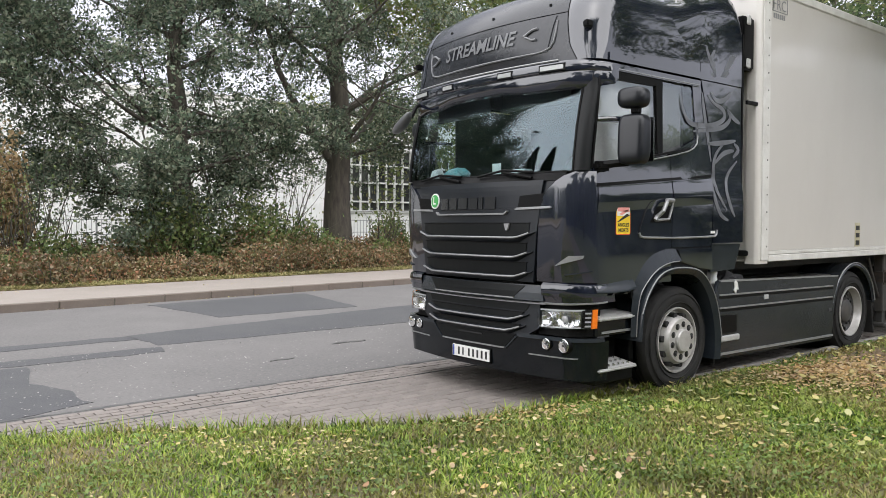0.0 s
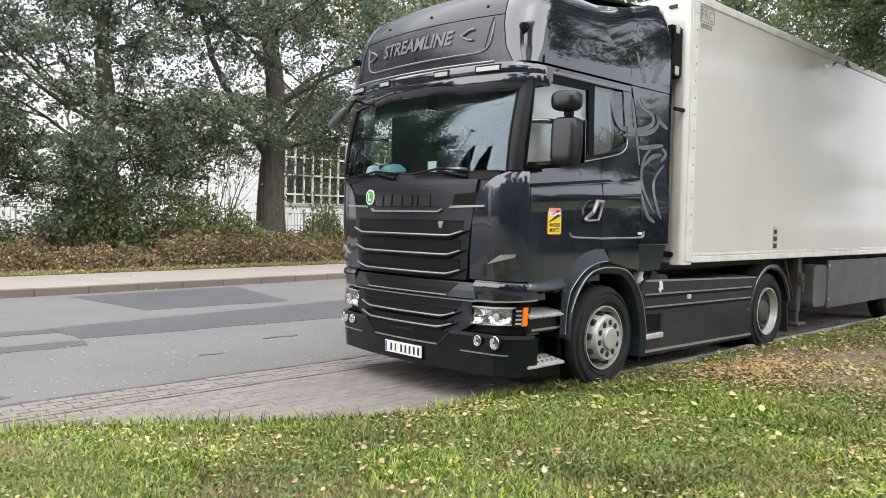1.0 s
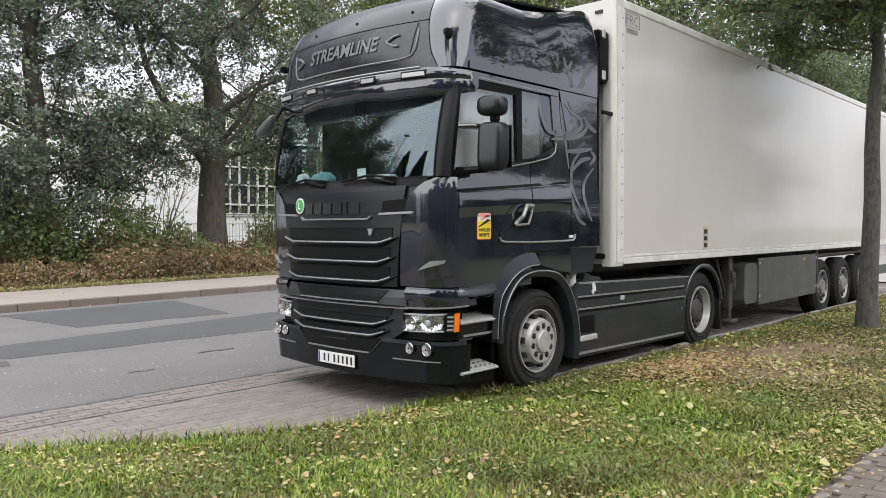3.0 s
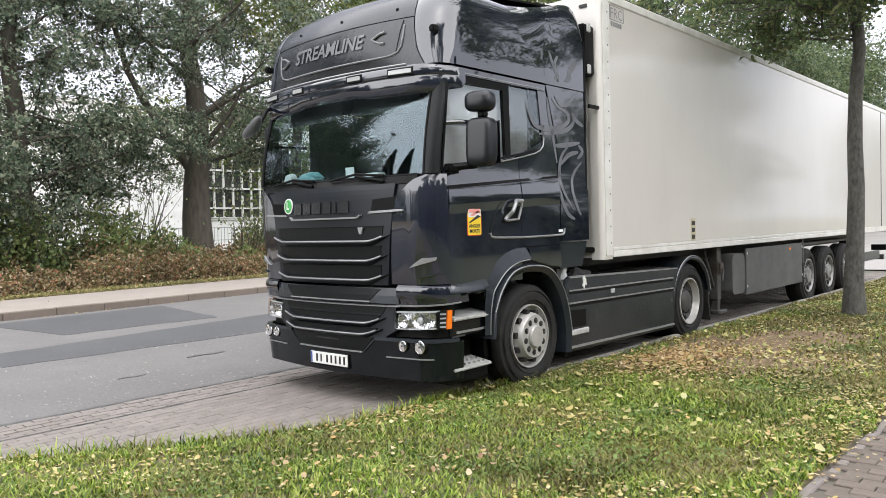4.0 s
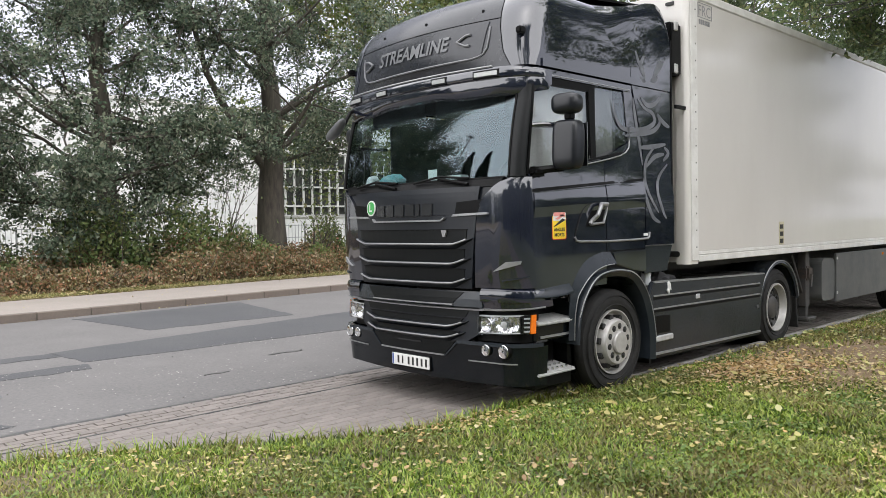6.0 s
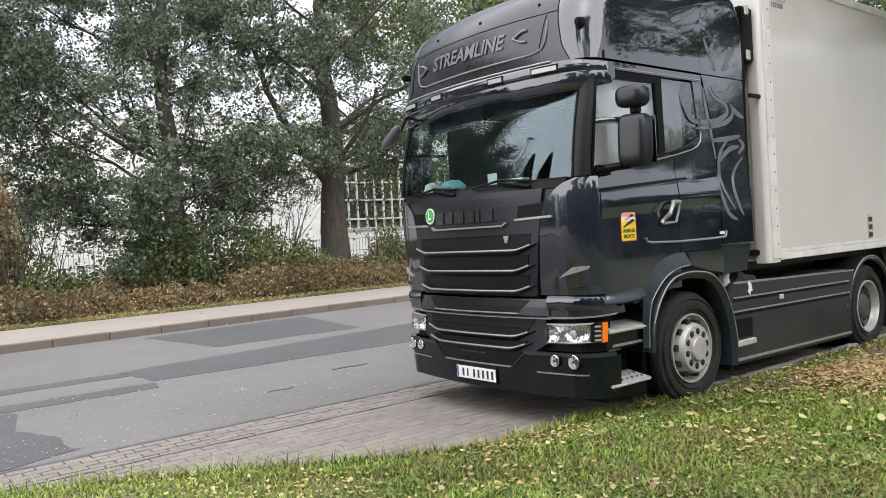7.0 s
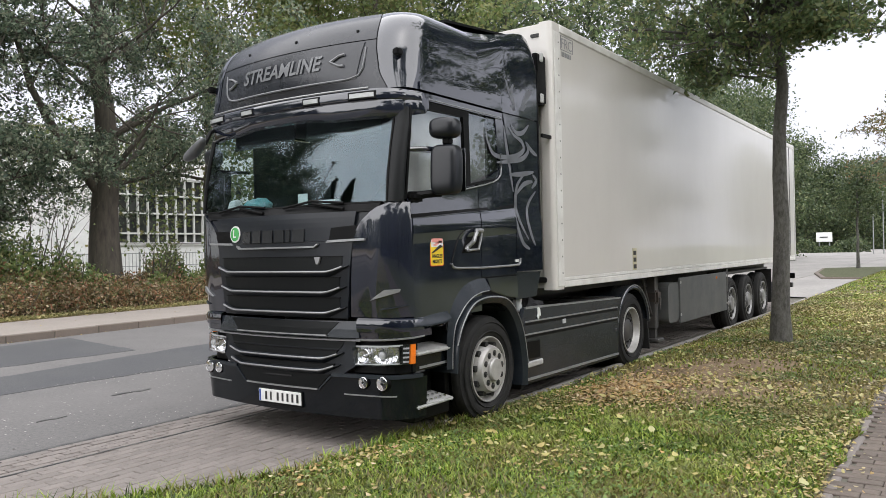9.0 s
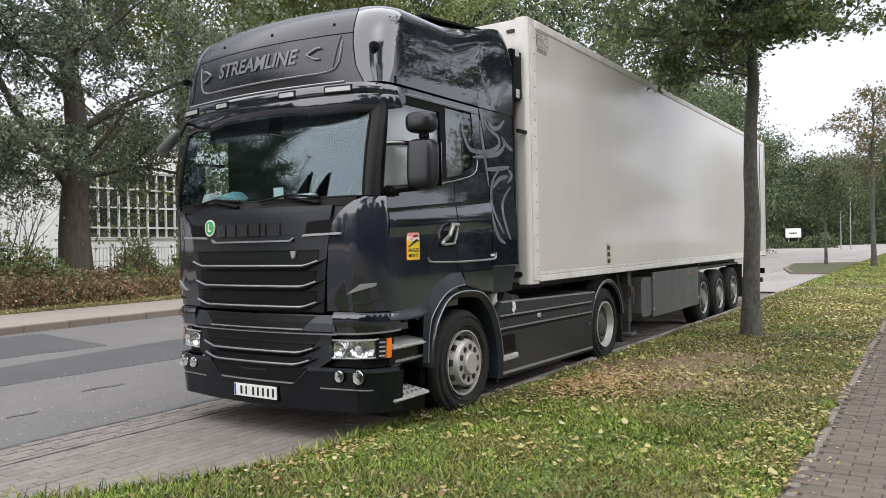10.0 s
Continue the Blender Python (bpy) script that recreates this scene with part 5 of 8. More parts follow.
def wheel(cx, cy, cz, s, r=0.5, rr=0.303, kind="front", parent=None):
    """A wheel with its outer face towards s (minus: the verge)."""
    w = 0.3 if kind != "dual" else 0.62
    y = lambda d: -s * d      # d: depth inwards from the outer sidewall
    prof_t = [(rr, y(0.03)), (rr + 0.03, y(0.005)), (rr + 0.10, y(-0.01)), (r - 0.075, y(-0.004)), (r - 0.02, y(0.018)), (r, y(0.05)), (r, y(w - 0.05)), (r - 0.02, y(w - 0.02)), (rr, y(w))]
    tyre = part("wheel", lathe(prof_t, (cx, cy, cz), 56, caps=(-1,)), RUBBER, parent, "black truck tyre", True)
    # shade of the tread grooves as dark bands round the tyre
    for q in (0.10, 0.15, 0.20):
        bm = lathe([(r + 0.003, y(q)), (r + 0.003, y(q + 0.012)), (r - 0.012, y(q + 0.012)), (r - 0.012, y(q))], (cx, cy, cz), 40, closed=True)
        part("tread_groove_shade", bm, DARK, tyre)
    for a in (rr + 0.045, rr + 0.13):
        part("sidewall_ring", lathe([(a, y(-0.006)), (a + 0.006, y(-0.0135)), (a + 0.012, y(-0.006))], (cx, cy, cz), 48, closed=True), RUBBER, tyre)
    if kind == "front":
        dish = [(rr + 0.004, y(0.04)), (rr + 0.004, y(0.0)), (rr - 0.006, y(-0.001)), (rr - 0.016, y(0.02)), (rr - 0.03, y(0.07)), (0.236, y(0.075)), (0.226, y(0.0)), (0.212, y(-0.035)), (0.203, y(-0.045)), (0.10, y(-0.046)), (0.10, y(0.0))]
    elif kind == "dual":
        dish = [(rr + 0.004, y(0.04)), (rr + 0.006, y(-0.004)), (rr - 0.010, y(-0.006)), (rr - 0.018, y(0.012)), (rr - 0.026, y(0.05)), (rr - 0.034, y(0.075)), (0.262, y(0.082))]
        part("disc", lathe([(0.266, y(0.076)), (0.24, y(0.09)), (0.165, y(0.095)), (0.15, y(0.085)), (0.145, y(0.055)), (0.125, y(0.04)), (0.05, y(0.035)), (0.005, y(0.035))], (cx, cy, cz), 40, caps=(-1,)), CHASSIS, tyre, "dark wheel disc set inside the rim", True)
    else:
        dish = [(rr + 0.004, y(0.04)), (rr + 0.006, y(-0.004)), (rr - 0.012, y(-0.006)), (rr - 0.03, y(0.015)), (rr - 0.045, y(0.045)), (0.235, y(0.05)), (0.19, y(0.028)), (0.14, y(0.025)), (0.13, y(-0.01)), (0.05, y(-0.02))]
    part("rim", lathe(dish, (cx, cy, cz), 44, caps=() if kind == "dual" else (-1,)), DARKRIM if kind == "trailer" else RIM, tyre, "dull grey steel trailer rim" if kind == "trailer" else "dusty silver steel rim", True)
    if kind == "front":
        part("hub_cap", lathe([(0.108, y(-0.03)), (0.108, y(-0.068)), (0.098, y(-0.078)), (0.05, y(-0.081)), (0.005, y(-0.081))], (cx, cy, cz), 32), RIM, tyre, smooth=True)
        # the holes are black plugs that stand for their shade
        for k in range(10):
            a = 2 * math.pi * (k + 0.3) / 10
            c = (cx + 0.152 * math.cos(a), cy, cz + 0.152 * math.sin(a))
            part("nut_hole_shade", lathe([(0.029, y(-0.03)), (0.029, y(-0.049)), (0.002, y(-0.049))], c, 12), INK, tyre)
            part("wheel_nut", lathe([(0.014, y(-0.04)), (0.014, y(-0.06)), (0.002, y(-0.062))], c, 6), NUT, tyre)
            b = a + math.pi / 10
            c = (cx + 0.235 * math.cos(b), cy, cz + 0.235 * math.sin(b))
            part("vent_hole_shade", lathe([(0.03, y(0.08)), (0.03, y(-0.004)), (0.004, y(-0.006))], c, 10), INK, tyre)
    else:
        # vent holes again as black plugs in place of shaded depth
        for k in range(10):
            a = 2 * math.pi * (k + 0.3) / 10
            q = 0.085 if kind == "dual" else 0.03
            c = (cx + 0.185 * math.cos(a), cy, cz + 0.185 * math.sin(a))
            part("wheel_nut", lathe([(0.018, y(q + 0.03)), (0.018, y(q - 0.02)), (0.002, y(q - 0.02))], c, 8), NUT, tyre)
            b = a + math.pi / 10
            c = (cx + 0.228 * math.cos(b), cy, cz + 0.228 * math.sin(b))
            part("vent_hole_shade", lathe([(0.028, y(q + 0.04)), (0.028 if kind == "dual" else 0.042, y(q - 0.012)), (0.004, y(q - 0.02))], c, 10), INK, tyre)
    return tyre


FX, RX = 7.35, 11.06
wheel(FX, SIDE + 0.03, 0.5, -1, parent=truck)
wheel(FX, MID + 1.22, 0.5, 1, parent=truck)
wheel(RX, SIDE + 0.05, 0.5, -1, kind="dual", parent=truck)
wheel(RX, MID + 1.2, 0.5, 1, kind="dual", parent=truck)


def arch(cx, cz, r0, r1, a0, a1, y0, y1, bulge=0.03, n=24, lip=0.0):
    """A mudguard band round a wheel, from angle a0 to a1 (degrees from +x, upwards)."""
    bm = bmesh.new()
    rings = []
    for a in lin(a0, a1, n):
        c, s = math.cos(radians(a)), math.sin(radians(a))
        sec = [(r0, y0), (r0 + 0.02, y0 - bulge), (r1 - 0.025, y0 - bulge), (r1, y0 - bulge * 0.3), (r1, y1), (r1 - 0.03, y1), (r0 + 0.03, y0 + 0.04)]
        rings.append([bm.verts.new((cx + r * c, y, cz + r * s)) for r, y in sec])
    for a, b in zip(rings, rings[1:]):
        for i in range(7):
            bm.faces.new((a[i], a[(i + 1) % 7], b[(i + 1) % 7], b[i]))
    bm.faces.new(rings[0])
    bm.faces.new(rings[-1])
    return bm


def chaikin(pts, times=1):
    for _ in range(times):
        out = [pts[0]]
        for p, q in zip(pts, pts[1:]):
            out += [tuple(a * 0.75 + b * 0.25 for a, b in zip(p, q)), tuple(a * 0.25 + b * 0.75 for a, b in zip(p, q))]
        pts = out + [pts[-1]]
    return pts


def fender(y):
    """The front wheel arch: a lip of slightly faceted outline with a bevelled face."""
    way = chaikin([(6.665, 0.56), (6.69, 0.80), (6.765, 0.975), (6.93, 1.145), (7.12, 1.20), (7.36, 1.205), (7.61, 1.165), (7.80, 1.0), (7.92, 0.78), (7.985, 0.48), (7.965, 0.26)], 2)
    bm = bmesh.new()
    rings = []
    for i, (x, z) in enumerate(way):
        a, b = way[max(0, i - 1)], way[min(len(way) - 1, i + 1)]
        d = math.hypot(b[0] - a[0], b[1] - a[1])
        nx, nz = (b[1] - a[1]) / d, -(b[0] - a[0]) / d     # towards the wheel
        sec = [(0.0, 0.30), (0.0, -0.015), (0.014, -0.05), (0.026, -0.055), (0.075, -0.02), (0.085, 0.03), (0.07, 0.30)]
        rings.append([bm.verts.new((x + nx * q, y + dy, z + nz * q)) for q, dy in sec])
    for a, b in zip(rings, rings[1:]):
        for i in range(7):
            bm.faces.new((a[i], a[(i + 1) % 7], b[(i + 1) % 7], b[i]))
    bm.faces.new(rings[0])
    bm.faces.new(rings[-1])
    return bm


def ledge(y):
    """The sloping ledge along the foot of the door."""
    bm = bmesh.new()
    for x, top, low, d in ((6.13, 1.05, 1.03, 0.01), (6.3, 1.085, 1.025, 0.035), (6.5, 1.10, 1.03, 0.045), (6.62, 1.105, 1.045, 0.045)):
        for z, q in ((top, 0.0), (low, -d), (low - 0.02, -d), (low - 0.05, 0.02), (top - 0.02, 0.03)):
            bm.verts.new((x, y + q, z))
    bm.verts.ensure_lookup_table()
    for i in range(3):
        for j in range(5):
            k, n = 5 * i + j, 5 * i + (j + 1) % 5
            bm.faces.new((bm.verts[k], bm.verts[k + 5], bm.verts[n + 5], bm.verts[n]))
    bm.faces.new(bm.verts[0:5])
    bm.faces.new(bm.verts[15:20])
    return bm


def lower_body():
    P = truck
    for s in (-1, 1):
        m = (lambda bm: bm) if s < 0 else (lambda bm: mirrored(bm))
        y = SIDE
        part("wheel_arch", m(fender(y)), SKIRT, P, "black faceted wheel arch", True)
        # gloss line on the arch's crest, drawn as a pale tube
        way = chaikin([(6.70, 0.80), (6.775, 0.965), (6.935, 1.13), (7.12, 1.184), (7.36, 1.189), (7.605, 1.15), (7.79, 0.99), (7.905, 0.775), (7.968, 0.48)], 2)
        part("arch_glint", m(tube(bmesh.new(), [(a, y - 0.052, b) for a, b in way], 0.006, 6)), EDGE, P, smooth=True)
        fac = [((6.60, 0.60), (6.645, 0.60)), ((6.605, 0.80), (6.655, 0.80)), ((6.625, 0.99), (6.69, 0.94)), ((6.66, 1.10), (6.72, 1.005)), ((6.83, 1.29), (6.90, 1.165)), ((7.08, 1.36), (7.10, 1.235)), ((7.25, 1.36), (7.32, 1.245))]
        bm = bmesh.new()
        out, inn = chaikin([q[0] for q in fac], 2), chaikin([q[1] for q in fac], 2)
        for (a, b), (c, d) in zip(out, inn):
            bm.verts.new((a, y + 0.0, b))
            bm.verts.new((c, y - 0.028, d))
            bm.verts.new((c, y + 0.03, d - 0.004))
        bm.verts.ensure_lookup_table()
        for i in range(len(out) - 1):
            for j in range(2):
                k = 3 * i + j
                bm.faces.new((bm.verts[k], bm.verts[k + 3], bm.verts[k + 4], bm.verts[k + 1]))
        # highlight along the facet's lower edge, drawn as a pale tube
        part("facet_glint", m(tube(bmesh.new(), [(c, y - 0.03, d) for c, d in inn[:-2]], 0.005, 6)), EDGE, P, smooth=True)
        part("arch_facet", m(bm), SKIRT, P, "sloping black panel over the wheel arch", True)
        part("sleeper_skirt", m(prism([(7.27, 1.355), (7.855, 1.36), (7.862, 1.14), (7.62, 1.17), (7.34, 1.235)], "y", y - 0.012, y + 0.03, 0.008)), PAINT, P)
        part("arch_panel", m(prism([(6.60, 0.95), (6.64, 1.09), (6.84, 1.31), (7.08, 1.375), (7.84, 1.375), (7.84, 1.14), (7.62, 1.13)] + [(FX + 0.70 * math.cos(radians(a)), 0.5 + 0.70 * math.sin(radians(a))) for a in range(65, 151, 7)], "y", y + 0.004, y + 0.035)), DARK, P)
        # the plate behind the facets
        part("sill_ledge", m(ledge(y)), SKIRT, P, smooth=True)
        part("arch_lining", m(arch(FX, 0.50, 0.62, 0.634, -20, 200, y + 0.06, y + 0.45, 0.0)), DARK, P)
        part("arch_flap", m(prism([(7.99, 0.62), (8.02, 0.62), (8.02, 0.2), (7.99, 0.2)], "y", y + 0.05, y + 0.3)), RUBBER, P)
        # door sill and steps
        part("door_sill", m(prism([(6.12, 0.98), (6.62, 0.98), (6.76, 1.055), (6.12, 1.055)], "y", y + 0.01, y + 0.25, 0.012)), PAINT, P)
        part("step_box", m(boxm(6.22, 6.66, y + 0.22, y + 0.5, 0.28, 0.98)), DARK, P)
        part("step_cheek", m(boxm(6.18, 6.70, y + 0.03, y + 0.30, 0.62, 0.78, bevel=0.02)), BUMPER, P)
        part("step_line", m(boxm(6.24, 6.68, y + 0.022, y + 0.03, 0.655, 0.675)), EDGE, P)
        part("upper_step", m(prism([(y - 0.015, 0.77), (y - 0.015, 0.80), (y + 0.26, 0.835), (y + 0.26, 0.77)], "x", 6.17, 6.68, 0.01)), STEP, P, "grey aluminium cab step")
        st = part("lower_step", m(prism([(y - 0.015, 0.335), (y - 0.015, 0.36), (y + 0.27, 0.405), (y + 0.27, 0.335)], "x", 6.17, 6.68, 0.01)), STEP, P, "studded aluminium cab step")
        for i in range(7):
            for j in range(3):
                part("stud", m(lathe([(0.012, 0.35), (0.012, 0.384), (0.003, 0.386)], (6.22 + 0.065 * i, y + 0.04 + 0.08 * j, 0.0128 * j), 6, "z")), STEEL, st)
        part("step_valance", m(boxm(6.15, 6.68, y + 0.03, y + 0.30, 0.22, 0.365, bevel=0.02)), DARK, P)
        # side skirt behind the front wheel
        top = 1.0
        part("side_skirt", m(prism([(7.98, 0.25), (10.46, 0.22), (10.50, 0.6), (10.62, 0.97), (8.0, top + 0.03), (7.92, 0.9)], "y", y + 0.0, y + 0.05, 0.012)), SKIRT, P, "dusty black side skirt")
        # grooves drawn on the flat skirt: a pale strip for glint, dark for shade
        for z0, dz in ((0.875, -0.03), (0.745, -0.03)):
            part("drawn_groove", m(prism([(8.0, z0), (10.45, z0 + dz), (10.45, z0 + dz + 0.016), (8.0, z0 + 0.016)], "y", y - 0.006, y + 0.01)), EDGE, P)
            part("drawn_groove", m(prism([(8.0, z0 - 0.03), (10.45, z0 + dz - 0.03), (10.45, z0 + dz - 0.003), (8.0, z0 - 0.003)], "y", y - 0.002, y + 0.01)), DARK, P)
        # pale strips for the highlights along the skirt's top and foot
        part("skirt_top", m(prism([(8.02, 1.012), (10.58, 0.958), (10.585, 0.974), (8.02, 1.032)], "y", y - 0.004, y + 0.03)), EDGE, P)
        part("skirt_edge", m(prism([(7.98, 0.285), (10.45, 0.255), (10.45, 0.278), (7.98, 0.31)], "y", y - 0.012, y + 0.01)), EDGE, P)
        # shade of the recess as a dark plate on the skirt
        part("skirt_recess_shade", m(prism([(8.04, 0.5), (8.32, 0.495), (8.32, 0.67), (8.04, 0.68)], "y", y - 0.003, y + 0.01)), DARK, P)
        part("skirt_step", m(boxm(8.02, 8.36, y - 0.02, y + 0.02, 0.415, 0.475, bevel=0.01)), STEP, P, "pale metal skirt step")
        part("side_reflector", m(boxm(8.86, 8.94, y - 0.012, y + 0.01, 0.79, 0.84, bevel=0.006)), LAMP_WHITE, P)
        part("skirt_latch", m(boxm(10.36, 10.42, y - 0.006, y + 0.01, 0.55, 0.59, bevel=0.004)), NUT, P)
        part("catwalk", m(boxm(7.95, 10.5, y + 0.05, y + 0.62, 0.96, 0.985)), CHASSIS, P)
        for k in range(16):
            part("tread_bar", m(boxm(8.15 + 0.14 * k, 8.2 + 0.14 * k, y + 0.09, y + 0.58, 0.985, 0.993, bevel=0.002)), STEEL if k % 3 == 0 else CHASSIS, P)
        part("rear_wheel_guard", m(arch(RX, 0.50, 0.55, 0.60, 8, 172, y + 0.02, y + 0.55, 0.02)), SKIRT, P, "black rear mudguard", True)
        # highlight on the mudguard's rim as a pale tube
        part("guard_edge", m(tube(bmesh.new(), [(RX + 0.605 * math.cos(radians(a)), y + 0.006, 0.5 + 0.605 * math.sin(radians(a))) for a in range(10, 172, 6)], 0.007, 6)), EDGE, P)
        part("mud_flap", m(prism([(11.60, 0.60), (11.63, 0.60), (11.70, 0.18), (11.67, 0.18)], "y", y + 0.03, y + 0.55)), RUBBER, P)
        part("chassis_rail", m(boxm(6.4, 12.0, MID - 0.43, MID - 0.36, 0.68, 0.95, bevel=0.01)), CHASSIS, P)
        part("fuel_tank", m(boxm(8.1, 10.3, y + 0.08, y + 0.7, 0.32, 0.9, bevel=0.08, seg=3)), CHASSIS, P)
    part("front_axle", lathe([(0.07, MID - 1.1), (0.07, MID + 1.1)], (FX, 0, 0.48), 12), CHASSIS, P)
    part("rear_axle", lathe([(0.09, MID - 1.0), (0.09, MID + 1.0)], (RX, 0, 0.5), 12), CHASSIS, P)
    part("engine_block", boxm(6.3, 7.8, MID - 0.45, MID + 0.45, 0.45, 1.2, bevel=0.05), CHASSIS, P)
    part("fifth_wheel", prism([(10.0, MID - 0.4), (10.9, MID - 0.4), (10.9, MID + 0.4), (10.0, MID + 0.4), (9.9, MID + 0.2), (10.3, MID), (9.9, MID - 0.2)], "z", 0.98, 1.08, 0.02), CHASSIS, P)
    for dy in (-0.25, 0.0, 0.25):
        pts = [(7.95, MID + dy, 1.55), (8.1, MID + dy - 0.1, 1.2), (8.35, MID + dy - 0.05, 1.25), (8.55, MID + dy, 1.6)]
        part("air_hose", tube(bmesh.new(), pts, 0.016), DARK, P)


def mirrored(bm):
    for v in bm.verts:
        v.co.y = 2 * MID - v.co.y
    bmesh.ops.reverse_faces(bm, faces=bm.faces)
    return bm


lower_body()


def mirrors():
    P = truck
    for s in (-1, 1):
        m = (lambda bm: bm) if s < 0 else (lambda bm: mirrored(bm))
        y = SIDE - 0.20
        # main mirror: a tall shell, glass to the rear
        bm = pebble((6.365, y + 0.0, 2.285), (0.08, 0.108, 0.207), 5.0)
        for v in bm.verts:
            v.co.x += (v.co.y - y) * -0.25 + (v.co.z - 2.3) * 0.04
        big = part("wing_mirror", m(bm), MIRROR_SHELL, P, "tall black wing mirror", True)
        part("mirror_glass", m(boxm(6.49, 6.496, y - 0.10, y + 0.09, 2.11, 2.47)), CHROME, big)
        bm = pebble((6.355, y + 0.0, 2.625), (0.085, 0.115, 0.088), 3.2)
        for v in bm.verts:
            v.co.x += (v.co.y - y) * -0.25
        part("wide_mirror", m(bm), MIRROR_SHELL, P, "small black wide-angle mirror", True)
        part("mirror_neck", m(boxm(6.34, 6.42, y - 0.04, y + 0.03, 2.49, 2.58, bevel=0.015)), DARK, P)
        part("mirror_arm", m(tube(bmesh.new(), [(6.17, SIDE + 0.06, 2.62 - 0.16), (6.26, SIDE - 0.04, 2.465), (6.37, y + 0.08, 2.46)], 0.02)), PAINT, P)
        part("mirror_foot", m(tube(bmesh.new(), [(6.16, SIDE + 0.05, 2.07), (6.28, SIDE - 0.05, 2.09), (6.37, y + 0.06, 2.10)], 0.032)), DARK, P)
        part("foot_block", m(boxm(6.12, 6.30, SIDE - 0.04, SIDE + 0.06, 2.03, 2.11, bevel=0.025, seg=2)), DARK, P)
    # ramp mirror on the far front corner
    bm = pebble((5.84, MID + 1.09, 2.615), (0.06, 0.185, 0.05), 2.4)
    for v in bm.verts:
        t = (v.co.y - MID - 1.09) / 0.185
        v.co.z += -0.075 * t + 0.02 * t * t
        v.co.x += 0.03 * t
    part("kerb_mirror", bm, GREYSHELL, P, "small grey kerb mirror", True)
    part("kerb_mirror_arm", tube(bmesh.new(), [(6.1, MID + 1.0, 2.86), (5.95, MID + 0.98, 2.80), (5.86, MID + 0.96, 2.68)], 0.02), DARK, P)


mirrors()


def dashboard_things():
    # crumpled cloth and paper behind the windscreen, and a card
    random.seed(5)
    def crumple(name, x, y, z, r, material, label):
        bm = bmesh.new()
        bmesh.ops.create_icosphere(bm, subdivisions=3, radius=1)
        for v in bm.verts:
            d = 1 + 0.35 * noise.noise(v.co * 2.2 + Vector((x, y, z)))
            v.co = Vector((x + v.co.x * r[0] * d, y + v.co.y * r[1] * d, z + max(-0.2, v.co.z * d) * r[2]))
        tagged(new(name, from_bm(name, bm, material, True)), label, name.replace("_", " "))
    crumple("cloth", 6.2, MID + 0.62, 2.075, (0.09, 0.17, 0.08), TEAL, "crumpled teal cloth on the dashboard")
    crumple("paper", 6.17, MID + 0.90, 2.075, (0.07, 0.08, 0.08), WHITEBAG, "crumpled white paper on the dashboard")
    tagged(new("card", from_bm("card", boxm(6.14, 6.146, MID - 0.09, MID + 0.03, 2.06, 2.16, bevel=0.002), PLATE_W)), "small white card on the dashboard", "card")
    tagged(new("parking_disc", from_bm("parking_disc", prism([(6.2, 2.06), (6.33, 2.06), (6.30, 2.1), (6.22, 2.1)], "y", MID - 0.34, MID - 0.14), PLATE_W)), "grey device on the dashboard", "device")


dashboard_things()


def bottle():
    x, y, z = 8.03, SIDE + 0.1, 0.988
    e = thing("water_bottle", (x, y, z), "clear plastic bottle standing on the catwalk", "bottle")
    part("bottle_body", lathe([(0.04, 0), (0.05, 0.01), (0.052, 0.05), (0.045, 0.08), (0.052, 0.11), (0.05, 0.15), (0.032, 0.2), (0.015, 0.22), (0.015, 0.24)], (x, y, z), 18, "z"), BOTTLE, e, smooth=True)
    part("cap", lathe([(0.018, 0.232), (0.018, 0.255), (0.002, 0.256)], (x, y, z), 12, "z"), PLATE_W, e)
    bm = bmesh.new()
    bmesh.ops.create_icosphere(bm, subdivisions=3, radius=1)
    for v in bm.verts:
        d = 1 + 0.4 * noise.noise(v.co * 2 + Vector((3, 1, 4)))
        v.co = Vector((8.42 + v.co.x * 0.2 * d, y + 0.06 + v.co.y * 0.1 * d, 1.0 + max(-0.2, v.co.z * d) * 0.09))
    tagged(new("glove", from_bm("glove", bm, CLOTH, True)), "crumpled dark work glove on the catwalk", "glove")
    tagged(new("white_rag", from_bm("white_rag", prism([(8.25, 0.92), (8.29, 0.88), (8.30, 0.93), (8.335, 0.92), (8.32, 0.99), (8.29, 1.02), (8.26, 1.0), (8.27, 0.95)], "y", SIDE - 0.014, SIDE - 0.002, 0.003), WHITEBAG)), "white rag hanging over the skirt", "rag")


bottle()


# ---- the white refrigerated trailer ----
TY = 4.46
TX0, TX1, TB, TT = 8.64, 22.25, 1.19, 4.08
trailer = thing("semi_trailer", (15, MID, 0), "long white refrigerated box trailer coupled to the tractor", "trailer")


